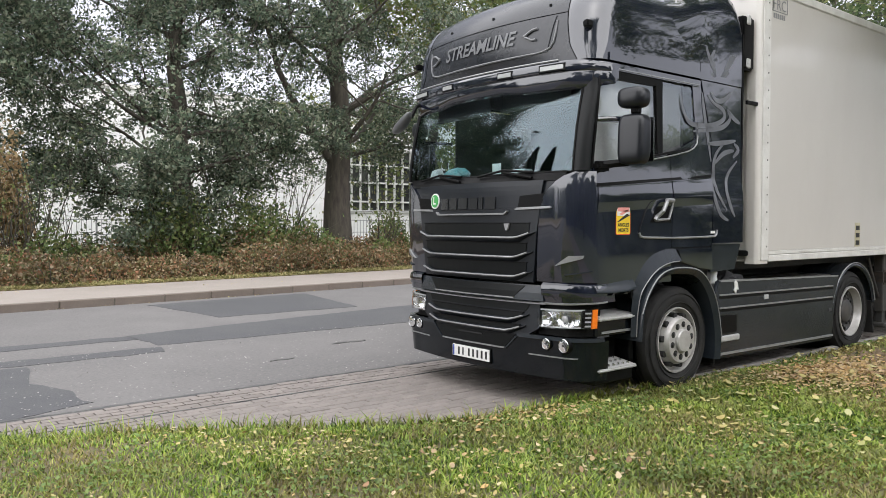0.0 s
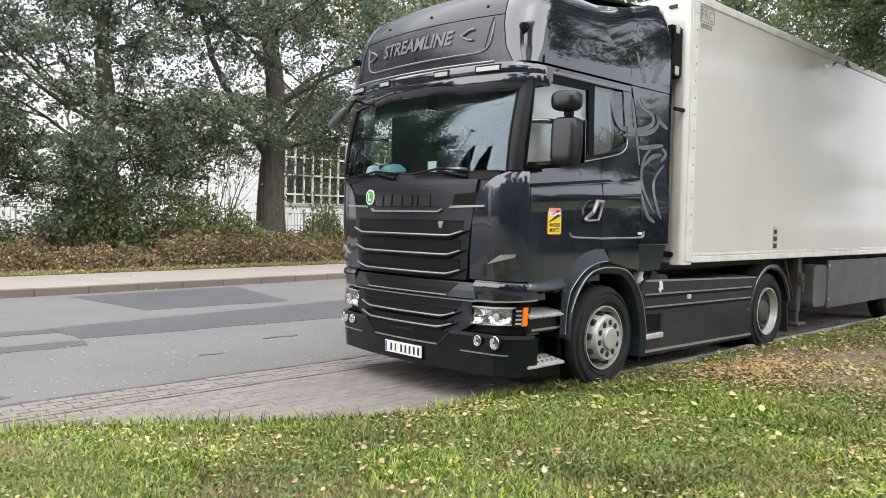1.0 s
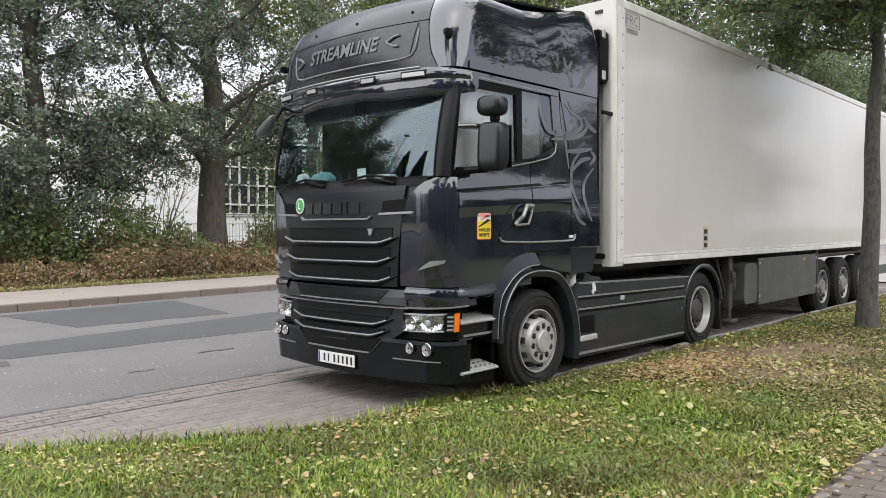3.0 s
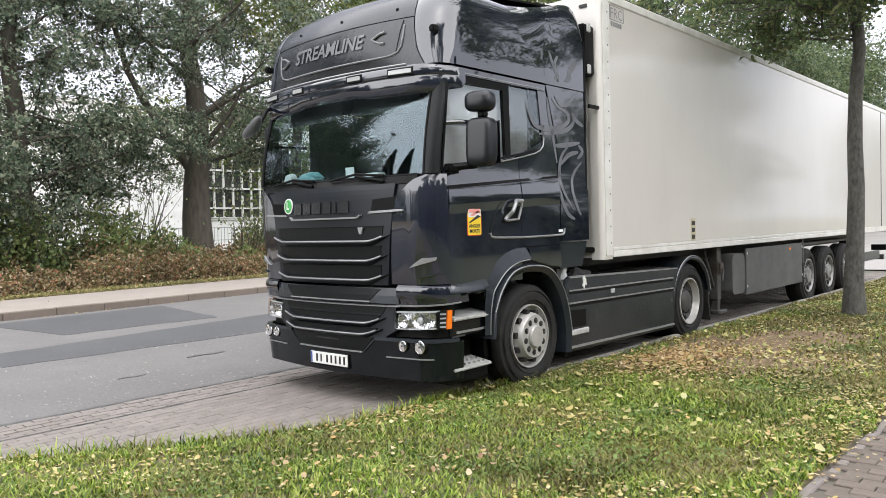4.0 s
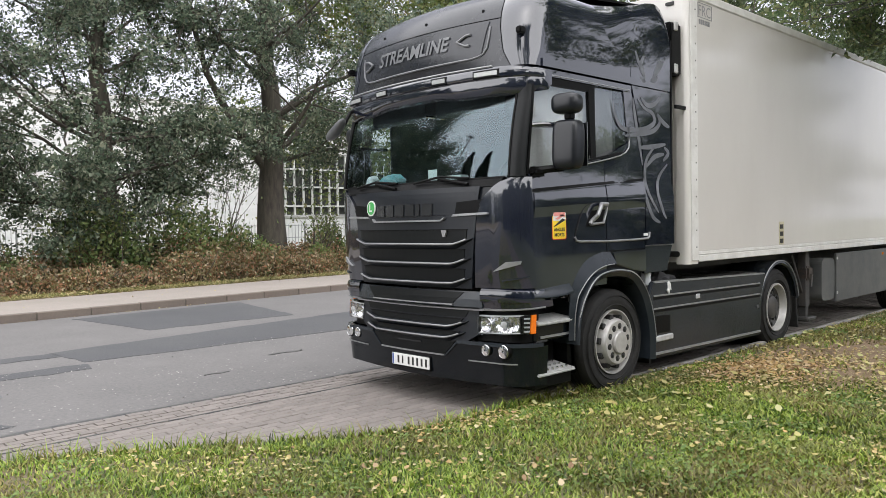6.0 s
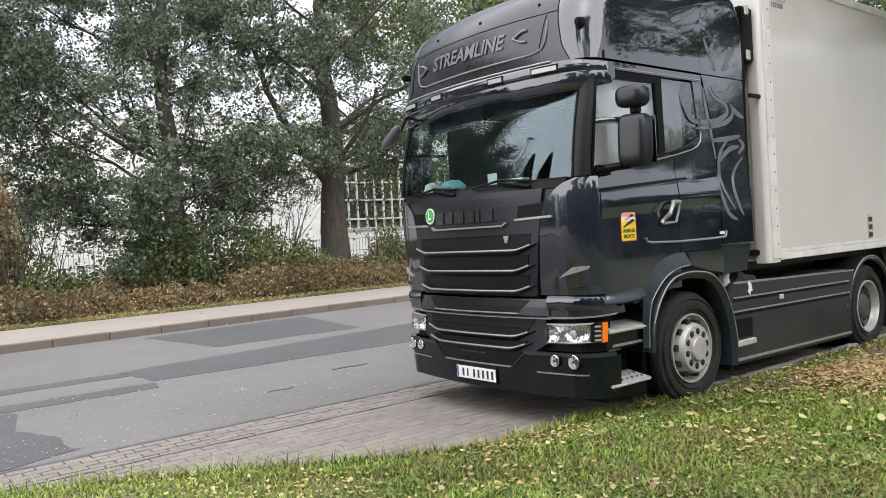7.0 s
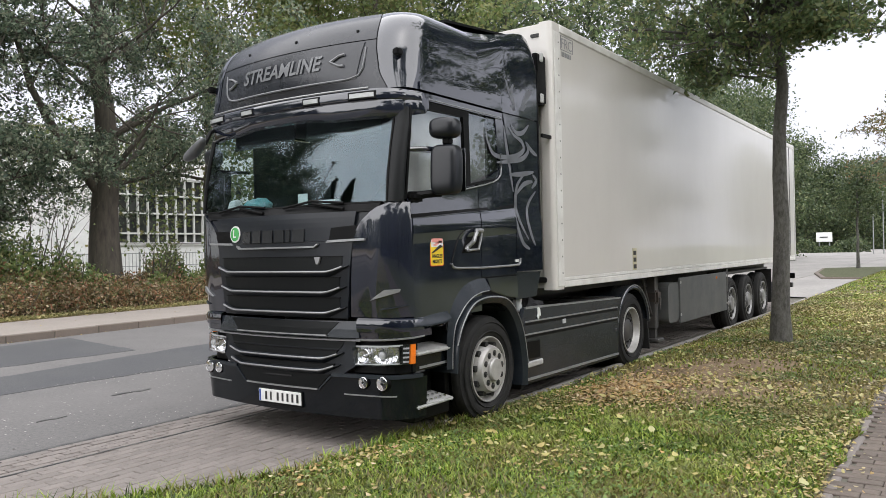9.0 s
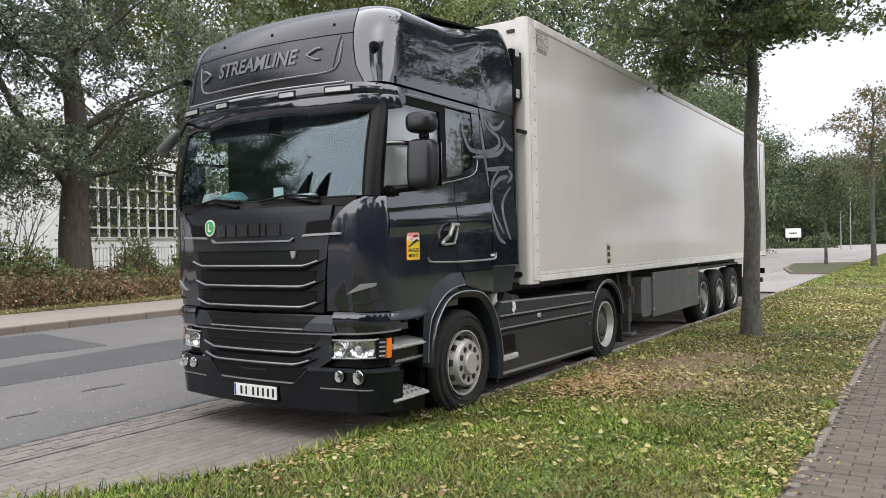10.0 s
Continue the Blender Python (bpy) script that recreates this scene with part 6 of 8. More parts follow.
def semi_trailer():
    P = trailer
    y1 = 2 * MID - TY
    part("side_wall", boxm(TX0 + 0.21, TX1 - 0.06, TY, TY + 0.06, TB + 0.115, TT - 0.10), TRAILER, P, "smooth white side panel")
    part("side_wall", boxm(TX0 + 0.21, TX1 - 0.06, y1 - 0.06, y1, TB + 0.115, TT - 0.10), TRAILER, P)
    part("front_wall", boxm(TX0 + 0.02, TX0 + 0.10, TY + 0.10, y1 - 0.10, TB, TT - 0.02), TRAILER, P)
    part("roof", boxm(TX0 + 0.06, TX1, TY + 0.03, y1 - 0.03, TT - 0.04, TT), RAIL, P)
    part("floor", boxm(TX0 + 0.06, TX1 - 0.02, TY + 0.02, y1 - 0.02, TB, TB + 0.1), RAIL, P)
    for s, y in ((-1, TY), (1, y1)):
        a, b = (y - 0.008, y + 0.06) if s < 0 else (y - 0.06, y + 0.008)
        part("bottom_rail", boxm(TX0 + 0.21, TX1, a, b, TB, TB + 0.07, bevel=0.006), RAIL, P)
        part("bottom_rail", boxm(TX0 + 0.21, TX1, a + 0.004, b - 0.004, TB + 0.075, TB + 0.112, bevel=0.004), RAIL, P)
        part("top_rail", boxm(TX0 + 0.21, TX1, a, b, TT - 0.095, TT + 0.004, bevel=0.012), RAIL, P)
        # rounded front corner post
        out = []
        r = 0.05
        for k in range(7):
            t = radians(180 + 90 * k / 6)
            out.append((TX0 + r + r * math.cos(t), TY + r + r * math.sin(t)))
        out += [(TX0 + 0.205, TY), (TX0 + 0.205, TY + 0.06), (TX0 + 0.08, TY + 0.14), (TX0, TY + 0.14)]
        if s > 0:
            out = [(px, 2 * MID - py) for px, py in out][::-1]
        part("corner_post", prism(out, "z", TB - 0.02, TT), TRAILER, P, "white corner post with a row of rivets")
        ye = y - 0.012 if s < 0 else y
        part("edge_trim", boxm(TX0 + 0.06, TX0 + 0.20, ye, ye + 0.012, TB + 0.02, TT - 0.1, bevel=0.003), RAIL, P)
        for k in range(15):
            z = TB + 0.16 + k * 0.18
            part("rivet", lathe([(0.009, ye - 0.003 if s < 0 else ye + 0.003), (0.009, ye + 0.012)], (TX0 + 0.155, 0, z), 8), NUT, P)
        # lower gear, seen under the floor
        a, b = (y + 0.03, y + 0.06) if s < 0 else (y - 0.06, y - 0.03)
        part("side_guard", boxm(12.98, 15.70, a, b, 0.42, 1.12, bevel=0.006), GREYPANEL, P, "dusty grey side skirt panel")
        for x in (13.0, 15.68):
            for z in (0.55, 1.05):
                part("guard_bolt", boxm(x - 0.02, x + 0.02, a - 0.012 if s < 0 else b, a if s < 0 else b + 0.012, z - 0.02, z + 0.02, bevel=0.006), STEP, P)
        part("guard_post", boxm(15.73, 15.80, a, b + 0.05, 0.75, TB, bevel=0.004), CHASSIS, P)
        bm = prism(rounded(12.47, 12.965, 0.46, 1.06, 0.10), "y", a + 0.02, a + 0.22)
        part("pallet_box", bm, GREYPANEL, P, "rounded grey storage box")
        # landing gear
        yl = y + 0.16 * (1 if s < 0 else -1)
        leg = part("landing_leg", boxm(12.04, 12.17, yl - 0.06, yl + 0.06, 0.42, TB, bevel=0.01), CHASSIS, P, "dark steel landing leg")
        part("leg_tube", boxm(12.06, 12.15, yl - 0.045, yl + 0.045, 0.28, 0.45), CHASSIS, leg)
        part("leg_foot", boxm(11.97, 12.24, yl - 0.12, yl + 0.12, 0.22, 0.28, bevel=0.015), CHASSIS, leg)
        part("leg_gearbox", boxm(12.02, 12.2, yl - 0.1, yl + 0.07, 0.78, 0.98, bevel=0.03, seg=2), RUST, leg, "rusty landing leg gearbox")
        part("leg_brace", tube(bmesh.new(), [(12.04, yl, 0.62), (11.7, yl, 1.15)], 0.02), CHASSIS, leg)
        part("leg_crank", tube(bmesh.new(), [(12.1, yl - 0.05, 0.86), (12.1, yl - 0.12, 0.86), (12.06, yl - 0.12, 0.7)], 0.014), CHASSIS, leg)
        part("beam", boxm(9.4, TX1 - 0.1, MID + s * 0.5 - 0.05, MID + s * 0.5 + 0.05, 0.95, TB, bevel=0.008), CHASSIS, P)
        for k in range(3):
            x = 16.22 + 1.31 * k
            wheel(x, y + 0.07 * (1 if s < 0 else -1), 0.5, s, kind="trailer", parent=P)
        part("mud_guard", boxm(15.86, 19.4, a + 0.06, a + 0.4, 1.06, 1.10), CHASSIS, P)
        part("rear_guard", boxm(19.6, 21.6, a, b, 0.55, 0.75, bevel=0.006), GREYPANEL, P)
        part("rear_flap", boxm(19.5, 19.53, a, a + 0.35, 0.3, 1.05), RUBBER, P)
        ys = y if s < 0 else y - 0.02
        part("side_marker", boxm(15.0, 15.08, a - 0.004 if s < 0 else b, a if s < 0 else b + 0.006, 1.02, 1.06), ORANGE, P)
    part("rear_frame", boxm(TX1 - 0.055, TX1 + 0.04, TY - 0.012, TY + 0.12, TB - 0.02, TT + 0.012, bevel=0.008), STEP, P, "grey steel rear frame")
    part("rear_frame", boxm(TX1 - 0.055, TX1 + 0.04, y1 - 0.12, y1 + 0.012, TB - 0.02, TT + 0.012, bevel=0.008), STEP, P)
    part("rear_gap", boxm(TX1 - 0.62, TX1 - 0.57, TY - 0.004, TY + 0.05, TB + 0.12, TT - 0.1), DARK, P)
    part("rear_door", boxm(TX1 - 0.02, TX1 + 0.03, TY + 0.13, y1 - 0.13, TB, TT), TRAILER, P)
    part("under_run", boxm(TX1 - 0.15, TX1, TY + 0.06, y1 - 0.06, 0.5, 0.62, bevel=0.01), CHASSIS, P)
    part("rear_lamp", boxm(TX1 - 0.05, TX1 + 0.02, TY + 0.02, TY + 0.34, 0.72, 0.86, bevel=0.01), DARK, P)
    for k in range(3):
        x = 16.22 + 1.31 * k
        part("axle", lathe([(0.07, TY + 0.2), (0.07, y1 - 0.2)], (x, 0, 0.5), 12), CHASSIS, P)
    part("skid_plate", boxm(8.7, 11.6, MID - 1.0, MID + 1.0, 1.10, 1.185), CHASSIS, P)
    # cooling unit between the cab and the box
    unit = part("cooling_unit", boxm(8.0, TX0 + 0.02, MID - 0.95, MID + 0.95, 2.35, 3.9, bevel=0.08, seg=3), DARK, P, "dark cooling unit on the front wall")
    part("unit_flank", boxm(8.42, TX0 - 0.002, TY + 0.06, TY + 0.24, 3.16, 3.70, bevel=0.02, seg=2), DARK, unit)
    for z in (3.22, 3.66):
        part("unit_latch", boxm(8.47, 8.54, TY + 0.04, TY + 0.062, z - 0.05, z + 0.05, bevel=0.01), STEP, unit)
    part("hose_hook", boxm(8.45, TX0 + 0.05, TY + 0.02, TY + 0.05, 2.80, 2.84, bevel=0.006), DARK, P)
    # corner marker, plate and lettering
    part("clearance_lamp", prism(rounded(TY + 0.10, TY + 0.30, TB + 0.06, TB + 0.12, 0.025), "x", TX0 - 0.01, TX0 + 0.03), INK, P)
    part("corner_cap_slot", prism(rounded(TY + 0.14, TY + 0.25, TT - 0.15, TT - 0.115, 0.015), "x", TX0 + 0.005, TX0 + 0.03), INK, P)
    pl = part("type_plate", boxm(10.92, 11.06, TY - 0.004, TY + 0.002, 1.31, 1.60), mat("cream_plate", (0.5, 0.46, 0.3), 0.4), P, "small cream and black data plate")
    for k in range(3):
        part("plate_bar", boxm(10.94, 11.04, TY - 0.007, TY - 0.003, 1.33 + 0.09 * k, 1.385 + 0.09 * k), INK, pl)
    letters("lettering", "FRC", 0.16, lambda u, v: Vector((9.02 + u, TY - 0.004, 3.88 + v)), GREYLETTER, P, bold=0.0005)
    for k in range(6):
        part("date_bar", boxm(8.9 + 0.042 * k, 8.927 + 0.042 * k, TY - 0.004, TY + 0.002, 3.74, 3.79), GREYLETTER, P)
    for a, b, c, d in ((8.875, 8.882, 3.81, 3.968), (9.18, 9.187, 3.81, 3.968), (8.875, 9.187, 3.962, 3.968), (8.875, 9.187, 3.81, 3.816)):
        part("letter_frame", boxm(a, b, TY - 0.004, TY + 0.002, c, d), GREYLETTER, P)


semi_trailer()


# ---- trees, bushes and grass ----
def quick_mesh(name, verts, quads, material, smooth=False):
    """A mesh from arrays: verts (n, 3), quads (m, 4)."""
    me = bpy.data.meshes.new(name)
    me.vertices.add(len(verts))
    me.vertices.foreach_set("co", np.ascontiguousarray(verts, dtype=np.float32).ravel())
    m, k = quads.shape
    me.loops.add(m * k)
    me.loops.foreach_set("vertex_index", np.ascontiguousarray(quads, dtype=np.int32).ravel())
    me.polygons.add(m)
    me.polygons.foreach_set("loop_start", np.arange(0, m * k, k, dtype=np.int32))
    if smooth:
        me.polygons.foreach_set("use_smooth", np.ones(m, dtype=bool))
    me.update(calc_edges=True)
    me.materials.append(material)
    return me


def leaf_mesh(name, centres, size, material, rng, flat=0.0, aspect=0.55):
    """A small bent leaf of four corners at each centre, turned at random; flat (0 to 1) lays them level."""
    n = len(centres)
    d = rng.normal(size=(n, 3))
    d[:, 2] *= 1 - flat
    d /= np.linalg.norm(d, axis=1, keepdims=True) + 1e-9
    up = rng.normal(size=(n, 3)) * (1 - flat)
    up[:, 2] += 0.35 + flat * 2
    s = np.cross(d, up)
    s /= np.linalg.norm(s, axis=1, keepdims=True) + 1e-9
    q = np.cross(s, d)
    L = (size * (rng.uniform(0.6, 1.35, n) if not flat else rng.uniform(0.5, 1.0, n) ** 1.5 * 1.45))[:, None]
    W = L * aspect * rng.uniform(0.8, 1.2, (n, 1))
    droop = q * L * rng.uniform(-0.15, 0.22, (n, 1))
    if flat > 0.65:
        # lying leaves: six corners, curled
        v = np.empty((n, 6, 3))
        curl = q * L * rng.uniform(-0.1, 0.25, (n, 1))
        v[:, 0] = centres - d * L * 0.5 + curl
        v[:, 1] = centres - d * L * 0.2 + s * W * 0.48
        v[:, 2] = centres + d * L * 0.22 + s * W * 0.40 + curl * 0.4
        v[:, 3] = centres + d * L * 0.55 + curl
        v[:, 4] = centres + d * L * 0.18 - s * W * 0.46
        v[:, 5] = centres - d * L * 0.24 - s * W * 0.42 + curl * 0.3
        return quick_mesh(name, v.reshape(-1, 3), np.arange(6 * n).reshape(n, 6), material)
    v = np.empty((n, 4, 3))
    v[:, 0] = centres - d * L / 2
    v[:, 1] = centres + s * W / 2 + droop
    v[:, 2] = centres + d * L / 2
    v[:, 3] = centres - s * W / 2 + droop
    return quick_mesh(name, v.reshape(-1, 3), np.arange(4 * n).reshape(n, 4), material)


def branch_mesh(name, lines, material):
    """Tapered limbs: each line is a list of (point, radius)."""
    vs, qs, base = [], [], 0
    for pts in lines:
        n = 9 if pts[0][1] > 0.12 else 5
        P = np.array([p for p, _ in pts], dtype=float)
        R = np.array([r for _, r in pts])
        D = np.gradient(P, axis=0)
        D /= np.linalg.norm(D, axis=1, keepdims=True) + 1e-9
        S = np.cross(D, np.array([0.31, 0.22, 0.93]) if abs(D[0][2]) < 0.9 else np.array([1.0, 0.1, 0.0]))
        S /= np.linalg.norm(S, axis=1, keepdims=True) + 1e-9
        U = np.cross(S, D)
        a = np.linspace(0, 2 * np.pi, n, endpoint=False)
        ring = P[:, None] + R[:, None, None] * (np.cos(a)[None, :, None] * S[:, None] + np.sin(a)[None, :, None] * U[:, None])
        if n == 9:
            ring += (R[:, None, None] * 0.09) * np.array([[[noise.noise((float(x) * 3, float(y) * 3, float(z) * 1.2)) for _ in (0,)] * 3 for x, y, z in row] for row in ring])
        vs.append(ring.reshape(-1, 3))
        for i in range(len(pts) - 1):
            for k in range(n):
                qs.append((base + i * n + k, base + i * n + (k + 1) % n, base + (i + 1) * n + (k + 1) % n, base + (i + 1) * n + k))
        base += len(pts) * n
    return quick_mesh(name, np.concatenate(vs), np.array(qs), material, True)


def grow(rng, p, d, length, r, depth, lines, tips, spread=0.6, lift=0.12, kids=4):
    """One limb and, from it, its twigs; collects the leaf-bearing points."""
    n = 7
    pts = [(p.copy(), r)]
    q, dd = p.copy(), d.copy()
    for i in range(n):
        dd = dd + rng.normal(size=3) * 0.13 + np.array([0, 0, lift * 0.3])
        dd /= np.linalg.norm(dd)
        q = q + dd * length / n
        pts.append((q.copy(), r * (1 - 0.75 * (i + 1) / n)))
    lines.append(pts)
    if depth == 0:
        tips.extend([x for x, _ in pts[2:]])
        return
    tips.extend([x for x, _ in pts[4:]])
    for k in range(kids):
        t = 2 + int(rng.integers(0, n - 1))
        base, br = pts[min(t, n)]
        nd = dd * 0.5 + rng.normal(size=3) * spread + np.array([0, 0, lift])
        nd /= np.linalg.norm(nd)
        grow(rng, base, nd, length * rng.uniform(0.5, 0.75), br * 0.6, depth - 1, lines, tips, spread, lift, kids)
    tips.append(q)


def outside(p, b, clear, gap):
    """Past the crown's underside: clipped beside the road, rising over the path and along the verge."""
    if p[1] > clear[0] - gap and p[2] < clear[1] + gap:
        return True
    low = 4.05 if p[1] > b[1] + 0.1 else 4.05 + min(0.5, 0.9 * (b[1] + 0.1 - p[1]))
    return p[2] < low + 0.22 * (p[0] - b[0])


def tree(name, base, height, r, label, leaf, bark, seed, limbs=12, first=0.28, reach=0.42, leaves=22000, size=0.16, blur=0.42,
         lean=(0, 0), extra=(), spread=0.65, lift=0.1, kids=4, depth=2, group="", droop=0.0, bare_below=0.0, clump=2.0, clear=None, clumps=0, sprays=None):
    rng = np.random.default_rng(seed)
    e = thing(name, base, label, "tree", group)
    b = np.array(base, dtype=float)
    lines, tips = [], []
    trunk = []
    N = 12
    q = b + np.array([0, 0, -0.15])
    for i in range(N + 1):
        t = i / N
        flare = 1 + (0.55 if r > 0.2 else 0.4) * math.exp(-t * 22)
        trunk.append((np.array([b[0] + lean[0] * t + 0.12 * rng.normal() * t * r * 4, b[1] + lean[1] * t + 0.12 * rng.normal() * t * r * 4, b[2] - 0.15 + height * 0.86 * t]), r * flare * (1 - 0.86 * t) + 0.02))
    lines.append(trunk)
    for k in range(limbs):
        t = first + (0.97 - first) * (k + rng.uniform(0, 0.8)) / limbs
        i = min(N, int(t * N))
        p, pr = trunk[i]
        a = k * 2.4 + rng.uniform(-0.5, 0.5)
        d = np.array([math.cos(a), math.sin(a), 0.35 + 0.9 * (t - first) - droop])
        d /= np.linalg.norm(d)
        L = height * reach * (1.0 - 0.55 * max(0, t - 0.4)) * rng.uniform(0.75, 1.15)
        grow(rng, p.copy(), d, L, max(0.025, pr * 0.3), depth, lines, tips, spread, lift, kids)
    for p, d, L, rr in extra:
        d = np.array(d, dtype=float)
        d /= np.linalg.norm(d)
        grow(rng, np.array(p, dtype=float), d, L, rr, depth, lines, tips, spread, lift, kids)
    if bare_below:
        lines = lines[:1] + [q for q in lines[1:] if min(p[2] for p, _ in q) > b[2] + bare_below - 0.2]
    if clear:
        lines = lines[:1] + [q for q in lines[1:] if not any(outside(p, b, clear, 0.06) for p, _ in q)]
    tips = np.array(tips)
    if bare_below:
        tips = tips[tips[:, 2] > b[2] + bare_below]
    if sprays:
        # leafy twigs: each a short bowed shoot with leaves set along it
        count, per, reach_out = sprays
        c = []
        wgt = rng.random(len(tips)) ** clump
        if clear:
            # fuller over the path and towards the bay
            wgt[(tips[:, 0] < b[0] - 0.5) & (tips[:, 1] < b[1] - 0.3)] *= 4.0
        for i in rng.choice(len(tips), count, p=wgt / wgt.sum()):
            p = tips[i]
            d = rng.normal(size=3) * np.array([1, 1, 0.45]) + np.array([0, 0, -0.1])
            d /= np.linalg.norm(d)
            L = reach_out * rng.uniform(0.55, 1.25)
            shoot = [p + d * L * u + np.array([0, 0, -0.16 * L * u * u]) for u in (0, 0.35, 0.7, 1.0)]
            if bare_below and shoot[-1][2] < b[2] + bare_below - 0.25:
                continue
            if clear and any(outside(q, b, clear, 0.05) for q in shoot):
                continue
            lines.append([(q, 0.006 * (1 - 0.7 * j / 3) * size / 0.085) for j, q in enumerate(shoot)])
            t = rng.uniform(0.15, 1.08, per)
            c.append(p + d * L * t[:, None] + np.array([0, 0, -0.16]) * L * (t * t)[:, None] + rng.normal(size=(per, 3)) * size * 0.75)
        c = np.concatenate(c)
    part("trunk", branch_mesh("trunk", lines, bark), bark, e)
    if sprays:
        pass
    elif clumps:
        # leaves gathered in flattened bunches at the twig ends, open air between them
        mid = tips[rng.choice(len(tips), clumps)] + rng.normal(size=(clumps, 3)) * 0.25
        wide = rng.uniform(0.35, 0.85, clumps)
        idx = rng.choice(clumps, leaves, p=wide ** 2 / (wide ** 2).sum())
        u = rng.normal(size=(leaves, 3))
        u /= np.linalg.norm(u, axis=1, keepdims=True)
        c = mid[idx] + u * (wide[idx] * rng.uniform(0.1, 1.0, leaves) ** 0.6 * rng.uniform(0.7, 1.6, leaves))[:, None] * np.array([1, 1, 0.62])
    else:
        wgt = rng.random(len(tips)) ** clump
        idx = rng.choice(len(tips), leaves, p=wgt / wgt.sum())
        c = tips[idx] + rng.normal(size=(leaves, 3)) * blur * np.array([1, 1, 0.75])
    if bare_below:
        c = c[c[:, 2] > b[2] + bare_below - 0.5]
    if clear:
        c = c[~((c[:, 1] > clear[0]) & (c[:, 2] < clear[1]))]
    part("crown", leaf_mesh("crown", c, size, leaf, rng), leaf, e)
    return e


def bush(name, x, y, z, rx, ry, h, n, size, leaf, label, seed, category="bush", group="", twigs=10, hollow=0.35):
    rng = np.random.default_rng(seed)
    e = thing(name, (x, y, z), label, category, group)
    lines = []
    for k in range(twigs):
        a = rng.uniform(0, 2 * math.pi)
        rad = rng.uniform(0.3, 1.0)
        top = np.array([x + rx * rad * math.cos(a), y + ry * rad * math.sin(a), z + h * rng.uniform(0.6, 1.02)])
        foot = np.array([x + rx * 0.35 * rad * math.cos(a), y + ry * 0.35 * rad * math.sin(a), z - 0.1])
        bow = rng.normal(size=3) * 0.12 * h
        lines.append([(foot + (top - foot) * t + bow * math.sin(t * 3.1), 0.022 * (1 - 0.8 * t)) for t in np.linspace(0, 1, 6)])
    part("woody_base", branch_mesh("woody_base", lines, BARK), BARK, e)
    u = rng.normal(size=(n, 3))
    u /= np.linalg.norm(u, axis=1, keepdims=True)
    rad = rng.uniform(hollow, 1.0, n) ** 0.5
    c = u * rad[:, None]
    lump = np.array([noise.noise((float(p[0]) * 2 + seed, float(p[1]) * 2, float(p[2]) * 2)) for p in u])
    c *= (1 + 0.45 * lump)[:, None]
    c[:, 2] = np.abs(c[:, 2])
    c = c * np.array([rx, ry, h]) + np.array([x, y, z])
    part("foliage", leaf_mesh("foliage", c, size, leaf, rng), leaf, e)
    return e


ROW = "trees behind the far footway"
tree("oak_tree", (14.9, 23.2, 0.1), 15, 0.50, "thick-trunked oak with dense dark green leaves", OAK_LEAF, BARK, 11, limbs=14, first=0.33, reach=0.34, sprays=(2500, 22, 0.75), size=0.125, group=ROW,
     extra=[((14.8, 23.2, 3.6), (-0.75, -0.1, 0.9), 6.5, 0.17), ((14.9, 23.1, 4.0), (0.2, -0.7, 0.5), 3.5, 0.12), ((14.9, 23.1, 3.8), (0.8, -0.4, 0.3), 3.2, 0.1)])
tree("oak_tree", (9.95, 24.5, 0.1), 15, 0.36, "oak with low hanging dark green leaves", OAK_LEAF, BARK, 12, limbs=17, first=0.15, reach=0.30, sprays=(4700, 22, 0.75), size=0.122, group=ROW, droop=0.3,
     extra=[((9.95, 24.4, 2.5), (-0.95, -0.1, 0.15), 4.0, 0.07), ((9.95, 24.4, 3.4), (-0.9, 0.1, 0.2), 4.5, 0.07), ((9.95, 24.4, 1.9), (-0.8, -0.3, 0.12), 3.0, 0.05), ((9.95, 24.4, 4.4), (-0.95, -0.1, 0.2), 5.0, 0.07), ((9.95, 24.4, 2.2), (0.8, -0.4, 0.1), 2.2, 0.05)])
tree("oak_tree", (3.2, 28.5, 0.1), 15, 0.30, "oak with a broad dark green crown", OAK_LEAF, BARK, 13, limbs=14, first=0.2, reach=0.34, sprays=(3300, 22, 0.8), size=0.13, group=ROW, droop=0.1)
tree("oak_tree", (-3.5, 27, 0.1), 14, 0.30, "oak with a broad dark green crown", OAK_LEAF, BARK, 14, limbs=11, first=0.3, reach=0.36, leaves=26000, size=0.16, blur=0.30, clump=4.0, group=ROW)
tree("ash_tree", (22.5, 27.5, 0.1), 17, 0.30, "lighter green broad tree behind the truck", LIGHT_LEAF, BARK, 15, limbs=13, first=0.3, reach=0.36, leaves=22000, size=0.2, group=ROW)
tree("ash_tree", (31, 25.0, 0.1), 20, 0.32, "lighter green broad tree behind the trailer", LIGHT_LEAF, BARK, 16, limbs=12, first=0.3, reach=0.38, leaves=26000, size=0.24, group=ROW)
tree("ash_tree", (42, 24.0, 0.1), 21, 0.34, "green broad tree behind the trailer", WOOD_LEAF, BARK, 17, limbs=12, first=0.22, reach=0.38, leaves=22000, size=0.28, group=ROW)
tree("ash_tree", (26.5, 25.5, 0.1), 17, 0.26, "green broad tree behind the trailer", LIGHT_LEAF, BARK, 19, limbs=13, first=0.25, reach=0.36, leaves=22000, size=0.21, group=ROW)
tree("ash_tree", (36.5, 27.5, 0.1), 20, 0.28, "green broad tree behind the trailer", WOOD_LEAF, BARK, 20, limbs=12, first=0.2, reach=0.36, leaves=16000, size=0.26, group=ROW)
